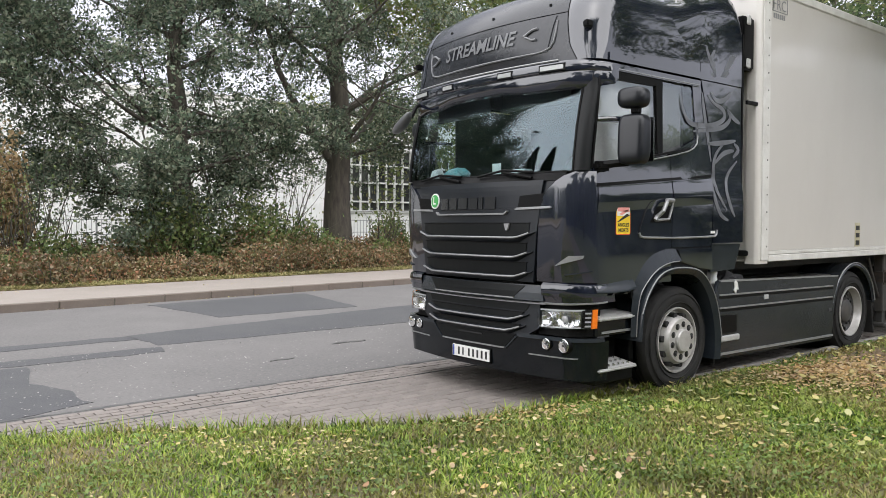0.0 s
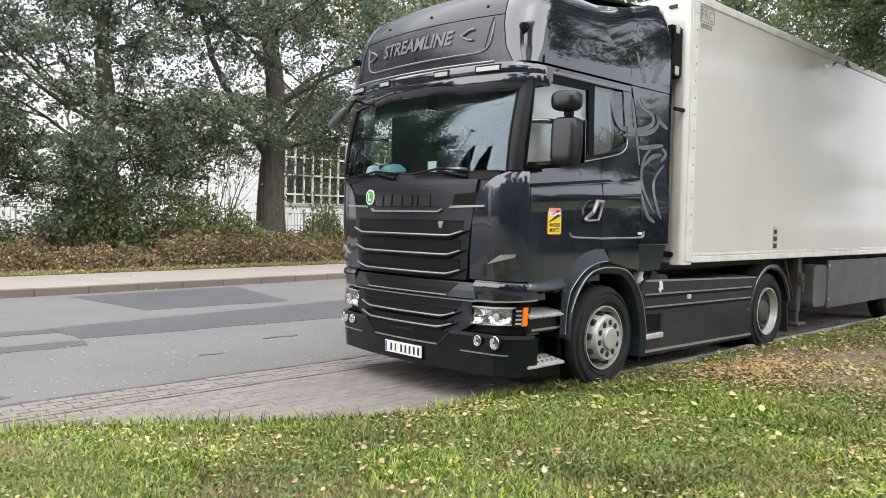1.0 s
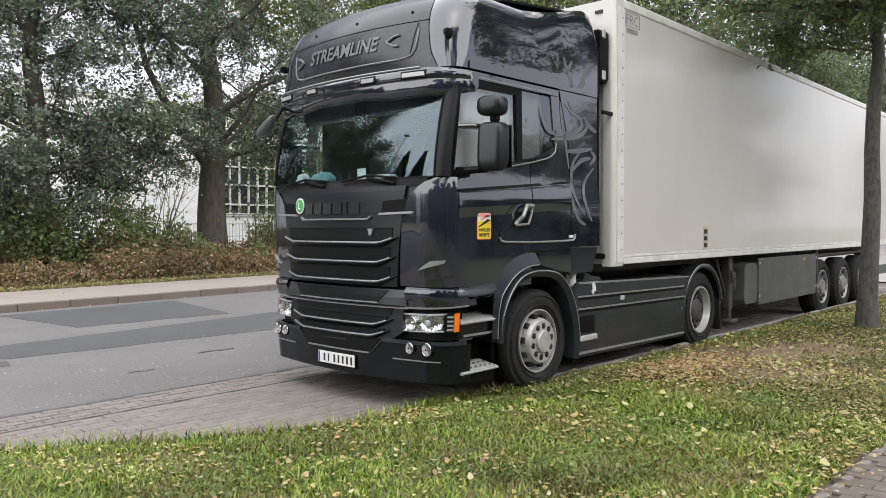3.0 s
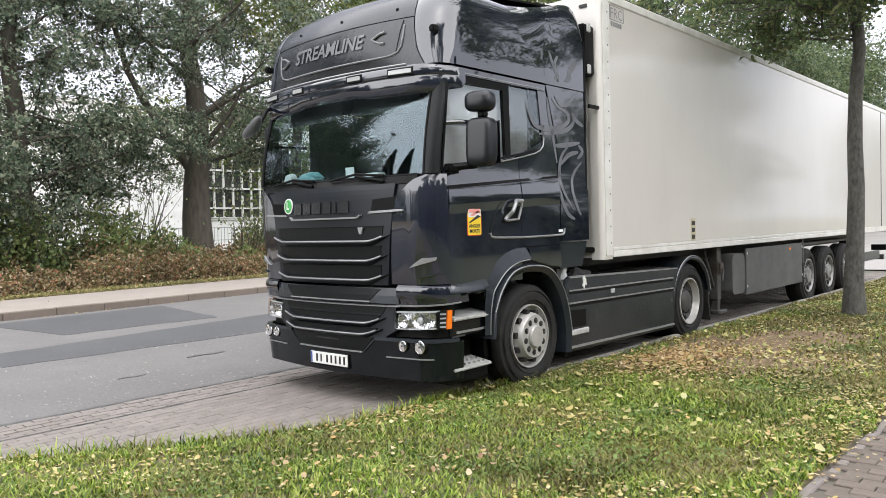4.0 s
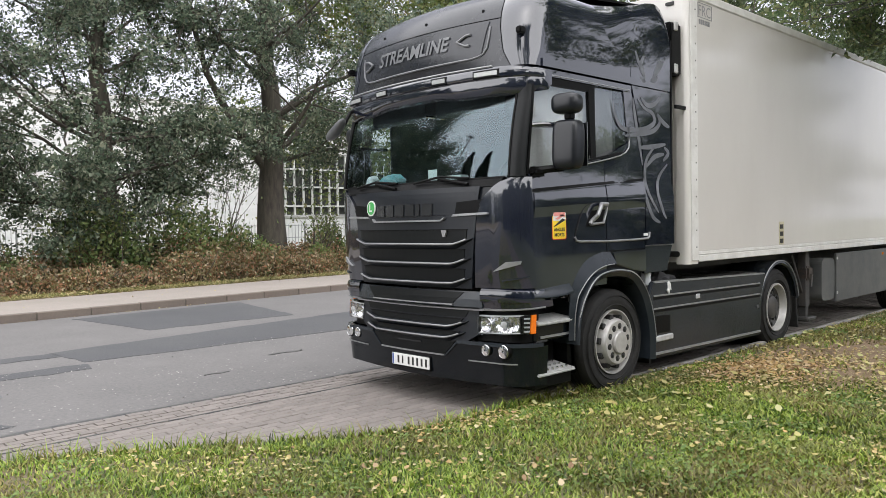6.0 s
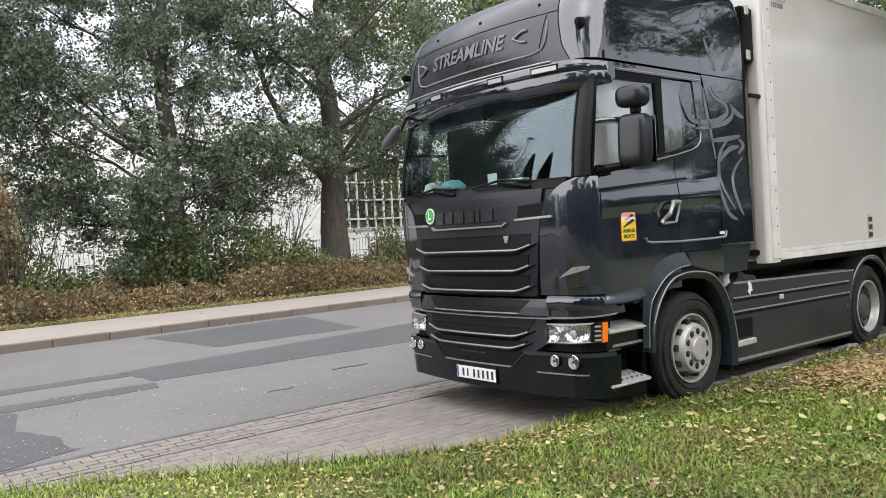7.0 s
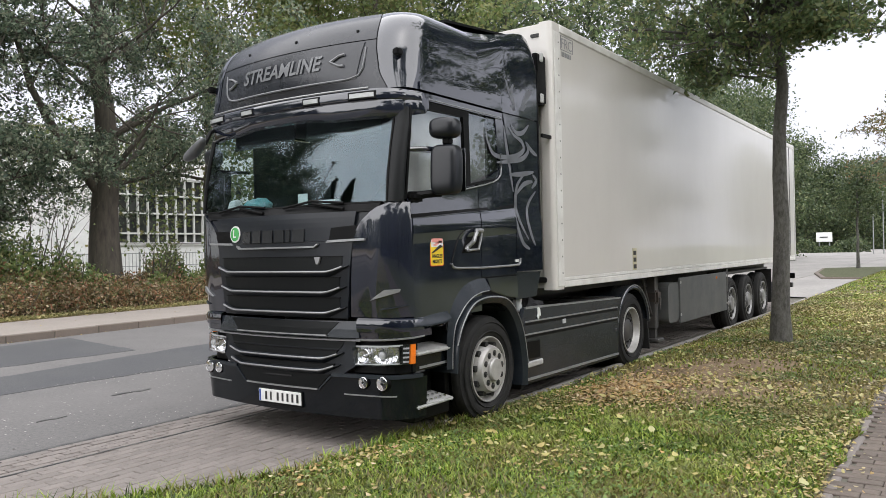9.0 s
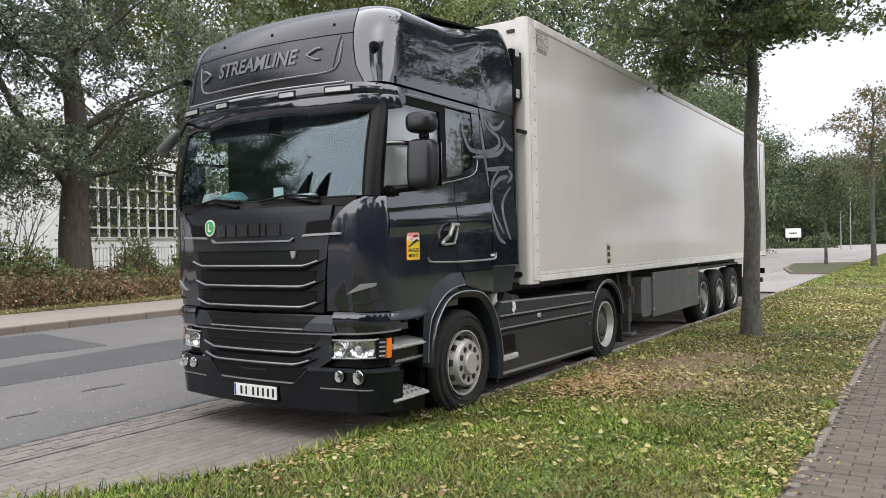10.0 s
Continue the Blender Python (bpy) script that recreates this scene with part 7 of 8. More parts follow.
tree("ash_tree", (54, 24.0, 0.1), 20, 0.32, "green broad tree behind the trailer", WOOD_LEAF, BARK, 18, limbs=12, first=0.16, reach=0.38, leaves=18000, size=0.34, group=ROW)

tree("verge_tree", (13.70, 3.19, 0.08), 9.5, 0.118, "slim street tree with a smooth grey trunk on the verge", NEAR_LEAF, BARK_N, 21, limbs=13, first=0.50, reach=0.36, sprays=(3300, 24, 0.42), size=0.08,
     blur=0.26, group="street trees on the verge", lean=(0.15, -0.1), bare_below=3.9, droop=0.0, clump=2.2, clear=(4.38, 4.18),
     extra=[((13.72, 3.19, 4.15), (0.5, 0.7, 0.12), 1.3, 0.02), ((13.72, 3.19, 4.3), (0.1, 0.9, 0.05), 1.4, 0.02), ((13.72, 3.19, 4.3), (0.8, 0.4, 0.25), 1.6, 0.02), ((13.72, 3.19, 4.3), (-0.3, -0.9, 0.16), 1.6, 0.02), ((13.72, 3.19, 4.1), (-0.85, 0.40, 0.0), 1.6, 0.022), ((13.72, 3.19, 4.2), (-0.6, 0.5, 0.0), 1.3, 0.02), ((13.72, 3.19, 4.15), (-0.95, 0.15, 0.03), 1.7, 0.02), ((13.72, 3.18, 4.75), (-0.9, 0.33, -0.27), 2.6, 0.03), ((13.72, 3.18, 4.7), (-0.85, 0.30, -0.30), 2.0, 0.03), ((13.72, 3.18, 4.7), (-0.9, 0.36, -0.2), 3.1, 0.03), ((13.75, 3.18, 4.9), (-0.8, 0.38, -0.1), 2.8, 0.035), ((13.75, 3.18, 4.8), (-0.7, 0.45, -0.06), 2.3, 0.03), ((13.75, 3.18, 5.1), (-0.85, 0.3, -0.08), 3.3, 0.035), ((13.75, 3.18, 4.75), (-0.9, 0.34, 0.06), 2.9, 0.04), ((13.75, 3.18, 4.6), (-0.8, 0.42, -0.08), 2.2, 0.035), ((13.75, 3.18, 4.9), (-0.9, 0.28, 0.02), 3.6, 0.04), ((13.78, 3.17, 5.0), (-0.9, 0.25, 0.05), 3.6, 0.05), ((13.78, 3.17, 5.1), (-0.75, 0.5, 0.16), 3.2, 0.05), ((13.78, 3.17, 5.4), (-0.9, -0.1, 0.2), 4.0, 0.05), ((13.78, 3.17, 5.6), (-0.8, 0.4, 0.35), 4.0, 0.05),
            ((13.75, 3.17, 4.9), (-0.8, -0.6, 0.05), 3.4, 0.04), ((13.75, 3.17, 5.0), (-0.6, -0.85, 0.08), 3.6, 0.04), ((13.75, 3.17, 5.1), (-0.9, -0.35, 0.02), 3.6, 0.04), ((13.75, 3.17, 5.2), (-0.3, -0.95, 0.1), 3.4, 0.04),
            ((13.75, 3.17, 5.4), (-0.7, -0.7, 0.25), 3.6, 0.04), ((13.75, 3.17, 5.2), (0.2, -0.95, 0.15), 3.2, 0.04)])
for k, (x, y, h, r, leaf, lab) in enumerate((
        (45, 3.35, 10.3, 0.115, AUTUMN_LEAF, "young street tree turning reddish brown on the verge"),
        (50.5, 6.1, 6.6, 0.075, WOOD_LEAF, "young slender tree on a planted island"),
        (62, 3.4, 9.5, 0.11, WOOD_LEAF, "street tree with a dark green crown"),
        (74, 3.0, 8.0, 0.11, WOOD_LEAF, "street tree with a dark green crown"),
        (90, 2.6, 9.0, 0.12, WOOD_LEAF, "street tree with a dark green crown"))):
    tree("verge_tree", (x, y, 0.08), h, r, lab, leaf, BARK_N, 30 + k, limbs=11, first=(0.5, 0.36, 0.36, 0.36, 0.36)[k], reach=(0.22, 0.2, 0.26, 0.26, 0.26)[k], sprays=(210, 12, 0.8) if k == 0 else None, leaves=(9000, 4000, 7000, 7000, 6000)[k], size=(0.17, 0.15, 0.2, 0.25, 0.3)[k], blur=0.34, group="street trees on the verge", bare_below=3.0 if k == 1 else 4.4)

# woods that close the view along the street
for k, (x, y, h) in enumerate(((80, 19.0, 17), (92, 21.5, 19), (70, 20, 17), (58, 17.5, 14), (82, 23.5, 19), (54, 20, 15), (94, 28, 20), (126, 46, 22), (150, 40, 24), (168, 30, 22), (190, 40, 25), (196, 18, 18), (180, 24, 19), (188, 34, 22), (214, 26, 20), (150, 52, 26), (136, 36, 20),
                               (170, 17, 16), (180, 30, 20), (200, 10, 16), (220, 14, 18), (215, 4, 18), (230, 20, 22), (190, -6, 17), (165, -16, 17), (140, -22, 17), (225, -8, 18))):
    tree("wood_tree", (x, y, 0), h, 0.3, "dark green tree at the edge of the far woods", WOOD_LEAF, BARK, 50 + k, limbs=13, first=0.03, reach=0.34, leaves=12000 if x < 100 else 9000, size=0.004 * x if x < 100 else 0.55, blur=0.8 if x < 100 else 1.3, group="far woods", depth=1, kids=9)
for k in range(13):
    bush("hedge", 186.0 + 3 * (k % 3), -2.0 + 3.6 * k, 0.0, 3.2, 3.2, 6.5, 2400, 0.5, WOOD_LEAF, "dark green bushes at the edge of the far woods", 640 + k, "hedge", "far woods", 6)
for k, (x, y, h) in enumerate(((128, 18.4, 1.0), (128, 20.0, 1.0), (129, 16.5, 1.8), (130, 14.8, 2.4), (129, 22, 2.4))):
    bush("shrub", x, y, 0.0, 1.9, 1.9, h, 700, 0.4, WOOD_LEAF, "low dark shrub at the edge of the concrete", 660 + k, "shrub", "shrubs by the woods", 6)

# trees on the camera's side of the street, seen in the paint and glass
for k, (x, y, h, leaf) in enumerate(((-8, 26, 18, OAK_LEAF), (-13, 29, 18, OAK_LEAF), (-17, 28, 12, OAK_LEAF), (-30, -12, 12, OAK_LEAF), (24, -24, 7, OAK_LEAF), (31, -17, 6.0, OAK_LEAF), (40, -19, 7.5, OAK_LEAF), (-1.5, -9.5, 14, OAK_LEAF), (-10, -5.0, 14, OAK_LEAF), (-13.6, -9.3, 9, OAK_LEAF), (-7.8, -15.2, 9.5, OAK_LEAF), (-0.2, -18.7, 9, OAK_LEAF), (8.1, -19.4, 9.5, OAK_LEAF), (16, -17, 8.5, OAK_LEAF), (36, -9, 9, OAK_LEAF), (43, -11, 10, OAK_LEAF), (51, -12, 11, OAK_LEAF))):
    tree("garden_tree", (x, y, 0), h, 0.28, "broad dark green tree across the lawn", leaf, BARK, 80 + k, limbs=11, first=0.15, reach=0.36, leaves=14000, size=0.3, blur=0.5, group="trees across the lawn", depth=1, kids=9, clump=1.5)
for k, (x, y) in enumerate(((-17.2, 23.9), (-18.6, 22.5))):
    rng = np.random.default_rng(95 + k)
    e = thing("cypress", (x, y, 0), "tall narrow dark conifer", "tree", "narrow conifers")
    part("trunk", branch_mesh("trunk", [[(np.array([x, y, 12.0 * t]), 0.14 * (1 - t) + 0.02) for t in np.linspace(0, 1, 8)]], BARK), BARK, e)
    t = rng.uniform(0, 1, 5000)
    a = rng.uniform(0, 2 * math.pi, 5000)
    rr = (0.95 * np.minimum(1, (1 - t) * 2.2) + 0.08) * rng.uniform(0.3, 1, 5000) ** 0.5
    part("crown", leaf_mesh("crown", np.stack([x + rr * np.cos(a), y + rr * np.sin(a), 0.3 + 12.4 * t], 1), 0.34, CONIFER_LEAF, rng), CONIFER_LEAF, e)

# a dark hedge beyond the lawn
for k in range(18):
    bush("hedge", 3.0 + 2.6 * k, -15.0, 0.05, 1.7, 0.9, 2.2, 1500, 0.22, OAK_LEAF, "dark clipped hedge beyond the lawn", 600 + k, "hedge", "hedge beyond the lawn", 5)

# unseen ring of shrubs, added so the corner panels mirror dark, not sky
for k in range(14):
    a = radians(182 + 8.5 * k)
    bush("shrubbery", 2.0 + 20 * math.cos(a), 2.0 + 19 * math.sin(a), 0.0, 2.9, 2.6, 5.6 + 0.8 * math.sin(k * 2.3), 6500, 0.38, OAK_LEAF, "tall dark green shrubbery, unseen, added for the paint to mirror", 620 + k, "shrubbery", "shrubbery across the lawn", 8)

# more unseen shrubs to the west, added to close a bright mirrored strip
for k, (x, y) in enumerate(((-36, 4), (-37, -1), (-35, -6), (-31, -10), (-38, 20), (-36, 25), (-44, 12), (-44, 8), (-44, 16))):
    bush("shrubbery", x, y, 0.0, 3.4, 3.2, 5.5, 2600, 0.45, OAK_LEAF, "tall dark green shrubbery, unseen, added for the paint to mirror", 680 + k, "shrubbery", "shrubbery across the lawn", 8)

# the brambly strip behind the far footway
rng0 = np.random.default_rng(7)
k = 0
for x in np.arange(-3, 44, 1.35):
    yb = far_kerb(float(x)) + 4.1
    bush("bramble", float(x), yb + float(rng0.uniform(-0.2, 0.4)), 0.15, 1.1, 0.7, float(rng0.uniform(0.55, 0.95)), 2400, 0.085, BRAMBLE_LEAF, "low reddish brown brambles along the footway", 200 + k, "bramble", "brambles along the footway", 8)
    bush("bramble", float(x) + 0.6, yb + float(rng0.uniform(1.4, 2.2)), 0.15, 1.3, 0.9, float(rng0.uniform(0.9, 1.35)), 1900, 0.12, BRAMBLE_LEAF if k % 3 else SHRUB_LEAF, "tangled brambles under the trees", 300 + k, "bramble", "brambles along the footway", 9)
    k += 1
for k, (x, y, rx, h, leaf, n) in enumerate((
        (8.9, 22.4, 1.7, 2.3, SHRUB_LEAF, 4200), (11.6, 22.5, 1.7, 2.2, SHRUB_LEAF, 4200), (13.2, 22.3, 0.9, 1.6, SHRUB_LEAF, 2000),
        (9.6, 23.3, 1.6, 3.0, OAK_LEAF, 3200), (15.7, 21.6, 0.55, 1.0, SHRUB_LEAF, 1500), (17.3, 23.4, 0.9, 1.9, SHRUB_LEAF, 2200),
        (19.6, 23.2, 1.4, 1.9, SHRUB_LEAF, 2600), (22.5, 23.6, 1.6, 1.7, SHRUB_LEAF, 2600), (4.2, 21.0, 0.7, 0.8, SHRUB_LEAF, 1500), (4.75, 22.9, 0.8, 3.7, DRY_LEAF, 5000), (3.2, 23.2, 1.3, 3.8, DRY_LEAF, 5000))):
    bush("shrub", x, y, 0.1, rx, rx * 0.8, h, n, 0.13, leaf, "dry copper-brown hedge shrub" if leaf is DRY_LEAF else "leafy green shrub under the trees", 400 + k, "shrub", "shrubs under the trees", 14)

# bare upright shoots
for k, (x, y, h) in enumerate(((5.6, 22.3, 3.2), (4.9, 22.0, 2.6), (12.8, 23.0, 3.6), (16.2, 22.4, 2.2))):
    rng = np.random.default_rng(470 + k)
    e = thing("sapling", (x, y, 0.1), "thin nearly bare sapling shoots", "sapling", "bare saplings")
    tips = []
    for j in range(7):
        a = rng.uniform(0, 6.28)
        d = np.array([0.35 * math.cos(a), 0.35 * math.sin(a), 1.0])
        lines = []
        grow(rng, np.array([x, y, 0.05]), d / np.linalg.norm(d), h * rng.uniform(0.7, 1.0), 0.03, 1, lines, tips, 0.35, 0.25, 4)
        part("shoot", branch_mesh("shoot", lines, BARK), BARK, e)
    tips = np.array(tips)
    part("foliage", leaf_mesh("foliage", tips[rng.integers(0, len(tips), 260)] + rng.normal(size=(260, 3)) * 0.1, 0.10, SHRUB_LEAF, rng), SHRUB_LEAF, e)


def grass():
    rng = np.random.default_rng(3)
    bl, dry = [], []
    want = 270000
    xs = np.concatenate([rng.uniform(-8.0, -1.0, int(want * 0.05)), rng.uniform(-1.0, 9.0, int(want * 0.60)), rng.uniform(9.0, 26, int(want * 0.24)), rng.uniform(26, 80, int(want * 0.11))])
    us = rng.uniform(0, 1, len(xs))
    for x, u in zip(xs, us):
        e = verge_edge(x)
        y = PATH_EDGE + 0.01 + (e - PATH_EDGE + 0.02) * u
        if u < 0.035:
            y -= 0.12 * max(0.0, noise.noise((x * 2.3, 0.0, 3.0)) + 0.1)
        if rng.random() < 0.92 * bare_patch(x, y):
            continue
        tuft = 0.5 + 0.5 * noise.noise((x * 1.7, y * 1.7, 2.0))
        if rng.random() > 0.55 + 0.6 * tuft:
            continue
        h = 0.022 + 0.055 * tuft * rng.random()
        if e - y < 0.12 and x < 7.6:
            h += 0.09 * rng.random() ** 3
        if e - y < 0.07 and x > 8.2 and rng.random() < 0.5:
            continue
        bl.append((x, y, verge_height(x, max(y, PATH_EDGE + 0.01)) - 0.004, h))
        parched = min(1.0, max(0.0, (x - 7.0) / 3)) * min(1.0, max(0.0, (30 - x) / 8))
        tufty = noise.noise((x * 1.1, y * 1.4, 11.0)) + 0.5 * noise.noise((x * 4.0, y * 4.0, 12.0))
        dry.append(rng.random() < 0.17 + 0.55 * parched + 0.75 * tufty)
    blades("grass", np.array(bl)[~np.array(dry)], GRASS, "short green grass blades on the verge", rng)
    blades("dry_grass", np.array(bl)[np.array(dry)], DRY_GRASS, "parched yellow-brown grass on the verge", rng)


def blades(name, B, material, label, rng):
    n = len(B)
    a = rng.uniform(0, 2 * math.pi, n)
    lean = rng.uniform(0.2, 1.7, n) * B[:, 3]
    w = (0.003 + 0.0006 * B[:, 0].clip(0, 80)) * rng.uniform(0.8, 1.3, n)
    side = np.stack([np.cos(a), np.sin(a), np.zeros(n)], 1) * w[:, None]
    out = np.stack([-np.sin(a), np.cos(a), np.zeros(n)], 1) * lean[:, None]
    foot = B[:, :3]
    up = np.zeros((n, 3))
    up[:, 2] = B[:, 3]
    v = np.empty((n, 5, 3))
    v[:, 0], v[:, 1] = foot - side, foot + side
    v[:, 2], v[:, 3] = foot + side * 0.8 + out * 0.35 + up * 0.6, foot - side * 0.8 + out * 0.35 + up * 0.6
    v[:, 4] = foot + out + up
    i = np.arange(n) * 5
    tri = np.concatenate([np.stack([i, i + 1, i + 2], 1), np.stack([i, i + 2, i + 3], 1), np.stack([i + 3, i + 2, i + 4], 1)])
    tagged(new(name, quick_mesh(name, v.reshape(-1, 3), tri, material)), label, "grass", "", "stuff")


grass()


def weeds():
    rng = np.random.default_rng(4)
    spots = []
    for x, u in zip(rng.uniform(-1, 16, 60000), rng.uniform(0, 1, 60000)):
        y = PATH_EDGE + (verge_edge(x) - PATH_EDGE) * u
        if noise.noise((x * 1.3, y * 1.3, 5.0)) > 0.05 + 0.5 * bare_patch(x, y) and rng.random() < 0.75:
            spots.append((x, y, verge_height(x, y) + 0.02 + 0.03 * rng.random()))
    tagged(new("low_weeds", leaf_mesh("low_weeds", np.array(spots), 0.029, WEED, rng, flat=0.6, aspect=0.7)), "low broad-leaved weeds among the grass", "weeds", "", "stuff")
    # a rough grass edge in front of the far brambles
    n = 26000
    x = rng.uniform(-4, 40, n)
    y = 15.48 + 0.075 * x + 3.15 + 0.75 * rng.uniform(0, 1, n) ** 1.4
    c = np.stack([x, y, 0.155 + 0.07 * rng.uniform(0, 1, n)], 1)
    tagged(new("rough_grass", leaf_mesh("rough_grass", c, 0.10, ROUGH, rng, flat=0.2, aspect=0.22)), "rough grass edge before the brambles", "grass", "", "stuff")


weeds()


def fallen():
    rng = np.random.default_rng(9)
    spots = {"fallen_leaves": [], "copper_leaves": []}
    for x, u in zip(np.concatenate([rng.uniform(0, 9, 42000), rng.uniform(9, 24, 46000), rng.uniform(24, 40, 3000)]), rng.uniform(0, 1, 91000)):
        y = PATH_EDGE - 0.03 + (verge_edge(x) - PATH_EDGE + 0.06) * u
        dens = (0.14 if x < 6.5 else 0.15) + 0.7 * noise.noise((x * 0.9, y * 0.9, 7.7)) + 0.12 * bare_patch(x, y)
        if rng.random() < dens:
            spots["fallen_leaves"].append((x, y, verge_height(x, max(y, PATH_EDGE + 0.02)) + 0.015 + 0.035 * rng.random()))
    for _ in range(2300):
        x, y = rng.normal(8.9, 0.5), rng.normal(3.8, 0.26)
        spots["copper_leaves"].append((x, y, verge_height(x, y) + 0.02 + 0.03 * rng.random()))
    for cx, cy, sx, sy, m in ((5.3, 4.6, 0.35, 0.12, 160), (5.0, 3.2, 0.3, 0.2, 90), (4.2, 4.0, 0.5, 0.3, 150), (6.6, 2.9, 0.3, 0.2, 60)):
        for _ in range(m):
            x, y = rng.normal(cx, sx), rng.normal(cy, sy)
            spots["copper_leaves" if rng.random() < 0.4 else "fallen_leaves"].append((x, y, verge_height(x, y) + 0.02 + 0.03 * rng.random()))
    for _ in range(900):
        x = rng.uniform(-2, 40)
        y = far_kerb(x) + 0.3 + 3.1 * rng.random() ** 0.35
        spots["fallen_leaves"].append((x, y, 0.15))
    for _ in range(120):
        x = rng.uniform(-1, 12)
        spots["fallen_leaves"].append((x, far_kerb(x) - 0.15 * rng.random(), 0.015))
    for _ in range(500):
        x = rng.uniform(3, 22)
        spots["fallen_leaves"].append((x, PATH_EDGE - 0.02 - 0.25 * rng.random() ** 3, 0.105 + 0.015 * rng.random()))
    for _ in range(60):
        x = rng.uniform(0, 9)
        spots["fallen_leaves"].append((x, verge_edge(x) + 0.6 * rng.random() ** 2, 0.015))
    big = []
    for x, u in zip(np.concatenate([rng.uniform(6, 9, 500), rng.uniform(9, 26, 3400), rng.uniform(26, 40, 150)]), rng.uniform(0, 1, 4050)):
        y = PATH_EDGE + (verge_edge(x) - PATH_EDGE) * u
        if rng.random() < 0.55 + 0.7 * noise.noise((x * 0.5, y * 0.7, 2.2)):
            big.append((x, y, verge_height(x, y) + 0.03 + 0.03 * rng.random()))
    tagged(new("maple_leaves", leaf_mesh("maple_leaves", np.array(big), 0.052, MAPLE, rng, flat=0.66, aspect=0.85)), "large curled tan leaves lying on the verge", "leaves", "", "stuff")
    for name, m, size in (("fallen_leaves", FALLEN, 0.028), ("copper_leaves", COPPER, 0.036)):
        c = np.array(spots[name])
        tagged(new(name, leaf_mesh(name, c, size, m, rng, flat=0.7, aspect=0.8)), "pale yellow leaves scattered on the verge" if m is FALLEN else "heap of copper-brown leaves on the verge", "leaves", "", "stuff")


fallen()


def grit():
    rng = np.random.default_rng(31)
    n = 2600
    x = rng.uniform(-2, 14, n)
    y = SEAM + 0.1 + 3.2 * rng.uniform(0, 1, n) ** 1.3
    c = np.stack([x, y, 0.008 + 0.004 * rng.uniform(0, 1, n)], 1)
    tagged(new("road_grit", leaf_mesh("road_grit", c, 0.02, GRIT, rng, flat=0.9, aspect=0.7)), "pale grit and chips scattered on the asphalt", "grit", "", "stuff")


grit()



# ---- the white hall behind the trees ----
HY = 50.0


def hall():
    P = thing("hall_building", (25, HY, 0), "long white industrial hall with a large barred window", "building")
    x0, x1, top = -30.0, 52.0, 10.0
    wx0, wx1, wz0, wz1 = 30.8, 43.6, 2.55, 7.3
    wall = part("wall", boxm(x0, wx0, HY, HY + 0.35, -0.1, top), PLASTER, P, "white rendered wall")
    part("wall", boxm(wx1, x1, HY, HY + 0.35, -0.1, top), PLASTER, P)
    part("wall", boxm(wx0, wx1, HY, HY + 0.35, -0.1, wz0), PLASTER, P)
    part("wall", boxm(wx0, wx1, HY, HY + 0.35, wz1, top), PLASTER, P)
    part("side_wall", boxm(x0, x0 + 0.35, HY + 0.35, HY + 30, -0.1, top), PLASTER, P)
    part("side_wall", boxm(x1 - 0.35, x1, HY + 0.35, HY + 30, -0.1, top), PLASTER, P)
    part("roof", boxm(x0 - 0.2, x1 + 0.2, HY - 0.15, HY + 30, top, top + 0.25), RAIL, P, "pale flat roof edge")
    win = part("window", boxm(wx0, wx1, HY + 0.2, HY + 0.24, wz0, wz1), HALLGLASS, P, "large window of dark panes in white bars")
    nx = 16
    for i in range(nx + 1):
        x = wx0 + (wx1 - wx0) * i / nx
        part("bar", boxm(x - 0.05, x + 0.05, HY + 0.02, HY + 0.2, wz0, wz1), HALLFRAME, win)
    for z in (wz0, 3.27, 4.73, 6.07, wz1):
        part("bar", boxm(wx0, wx1, HY + 0.0, HY + 0.2, z - 0.06, z + 0.06), HALLFRAME, win)
    part("sill", boxm(wx0 - 0.1, wx1 + 0.1, HY - 0.12, HY, wz0 - 0.14, wz0 - 0.06), HALLFRAME, win)
    for x in np.arange(x0 + 3, x1 - 1, 6.0):
        if not wx0 - 0.5 < x < wx1 + 0.5:
            part("pilaster", boxm(x - 0.12, x + 0.12, HY - 0.06, HY, -0.1, top - 0.05), PLASTER, P)


hall()


def fence():
    P = thing("mesh_fence", (20, 44, 0), "thin grey steel mesh fence before the hall", "fence")
    for k in range(22):
        x = 5 + 2.5 * k
        part("post", boxm(x - 0.04, x + 0.04, 43.96, 44.04, 0, 1.9), FENCE, P)
        if k < 21:
            for z in (0.3, 1.0, 1.8):
                part("rail", boxm(x + 0.04, x + 2.46, 43.98, 44.02, z - 0.02, z + 0.02), FENCE, P)
            for j in range(9):
                xx = x + 0.25 * (j + 1)
                part("wire", boxm(xx - 0.012, xx + 0.012, 43.975, 44.0, 0.1, 1.85), FENCE, P)


fence()


def side_board():
    P = thing("sign_board", (130, 19.2, 0), "white board sign on two posts by the woods", "sign")
    part("panel", boxm(129.9, 130.1, 18.1, 20.3, 1.62, 3.05, bevel=0.03), BOARD, P)
    for y in (18.5, 19.9):
        part("post", boxm(130.11, 130.25, y - 0.08, y + 0.08, 0, 2.9), FENCE, P)
    part("panel_bar", boxm(129.86, 129.9, 18.7, 19.8, 2.25, 2.42), INK, P)


side_board()


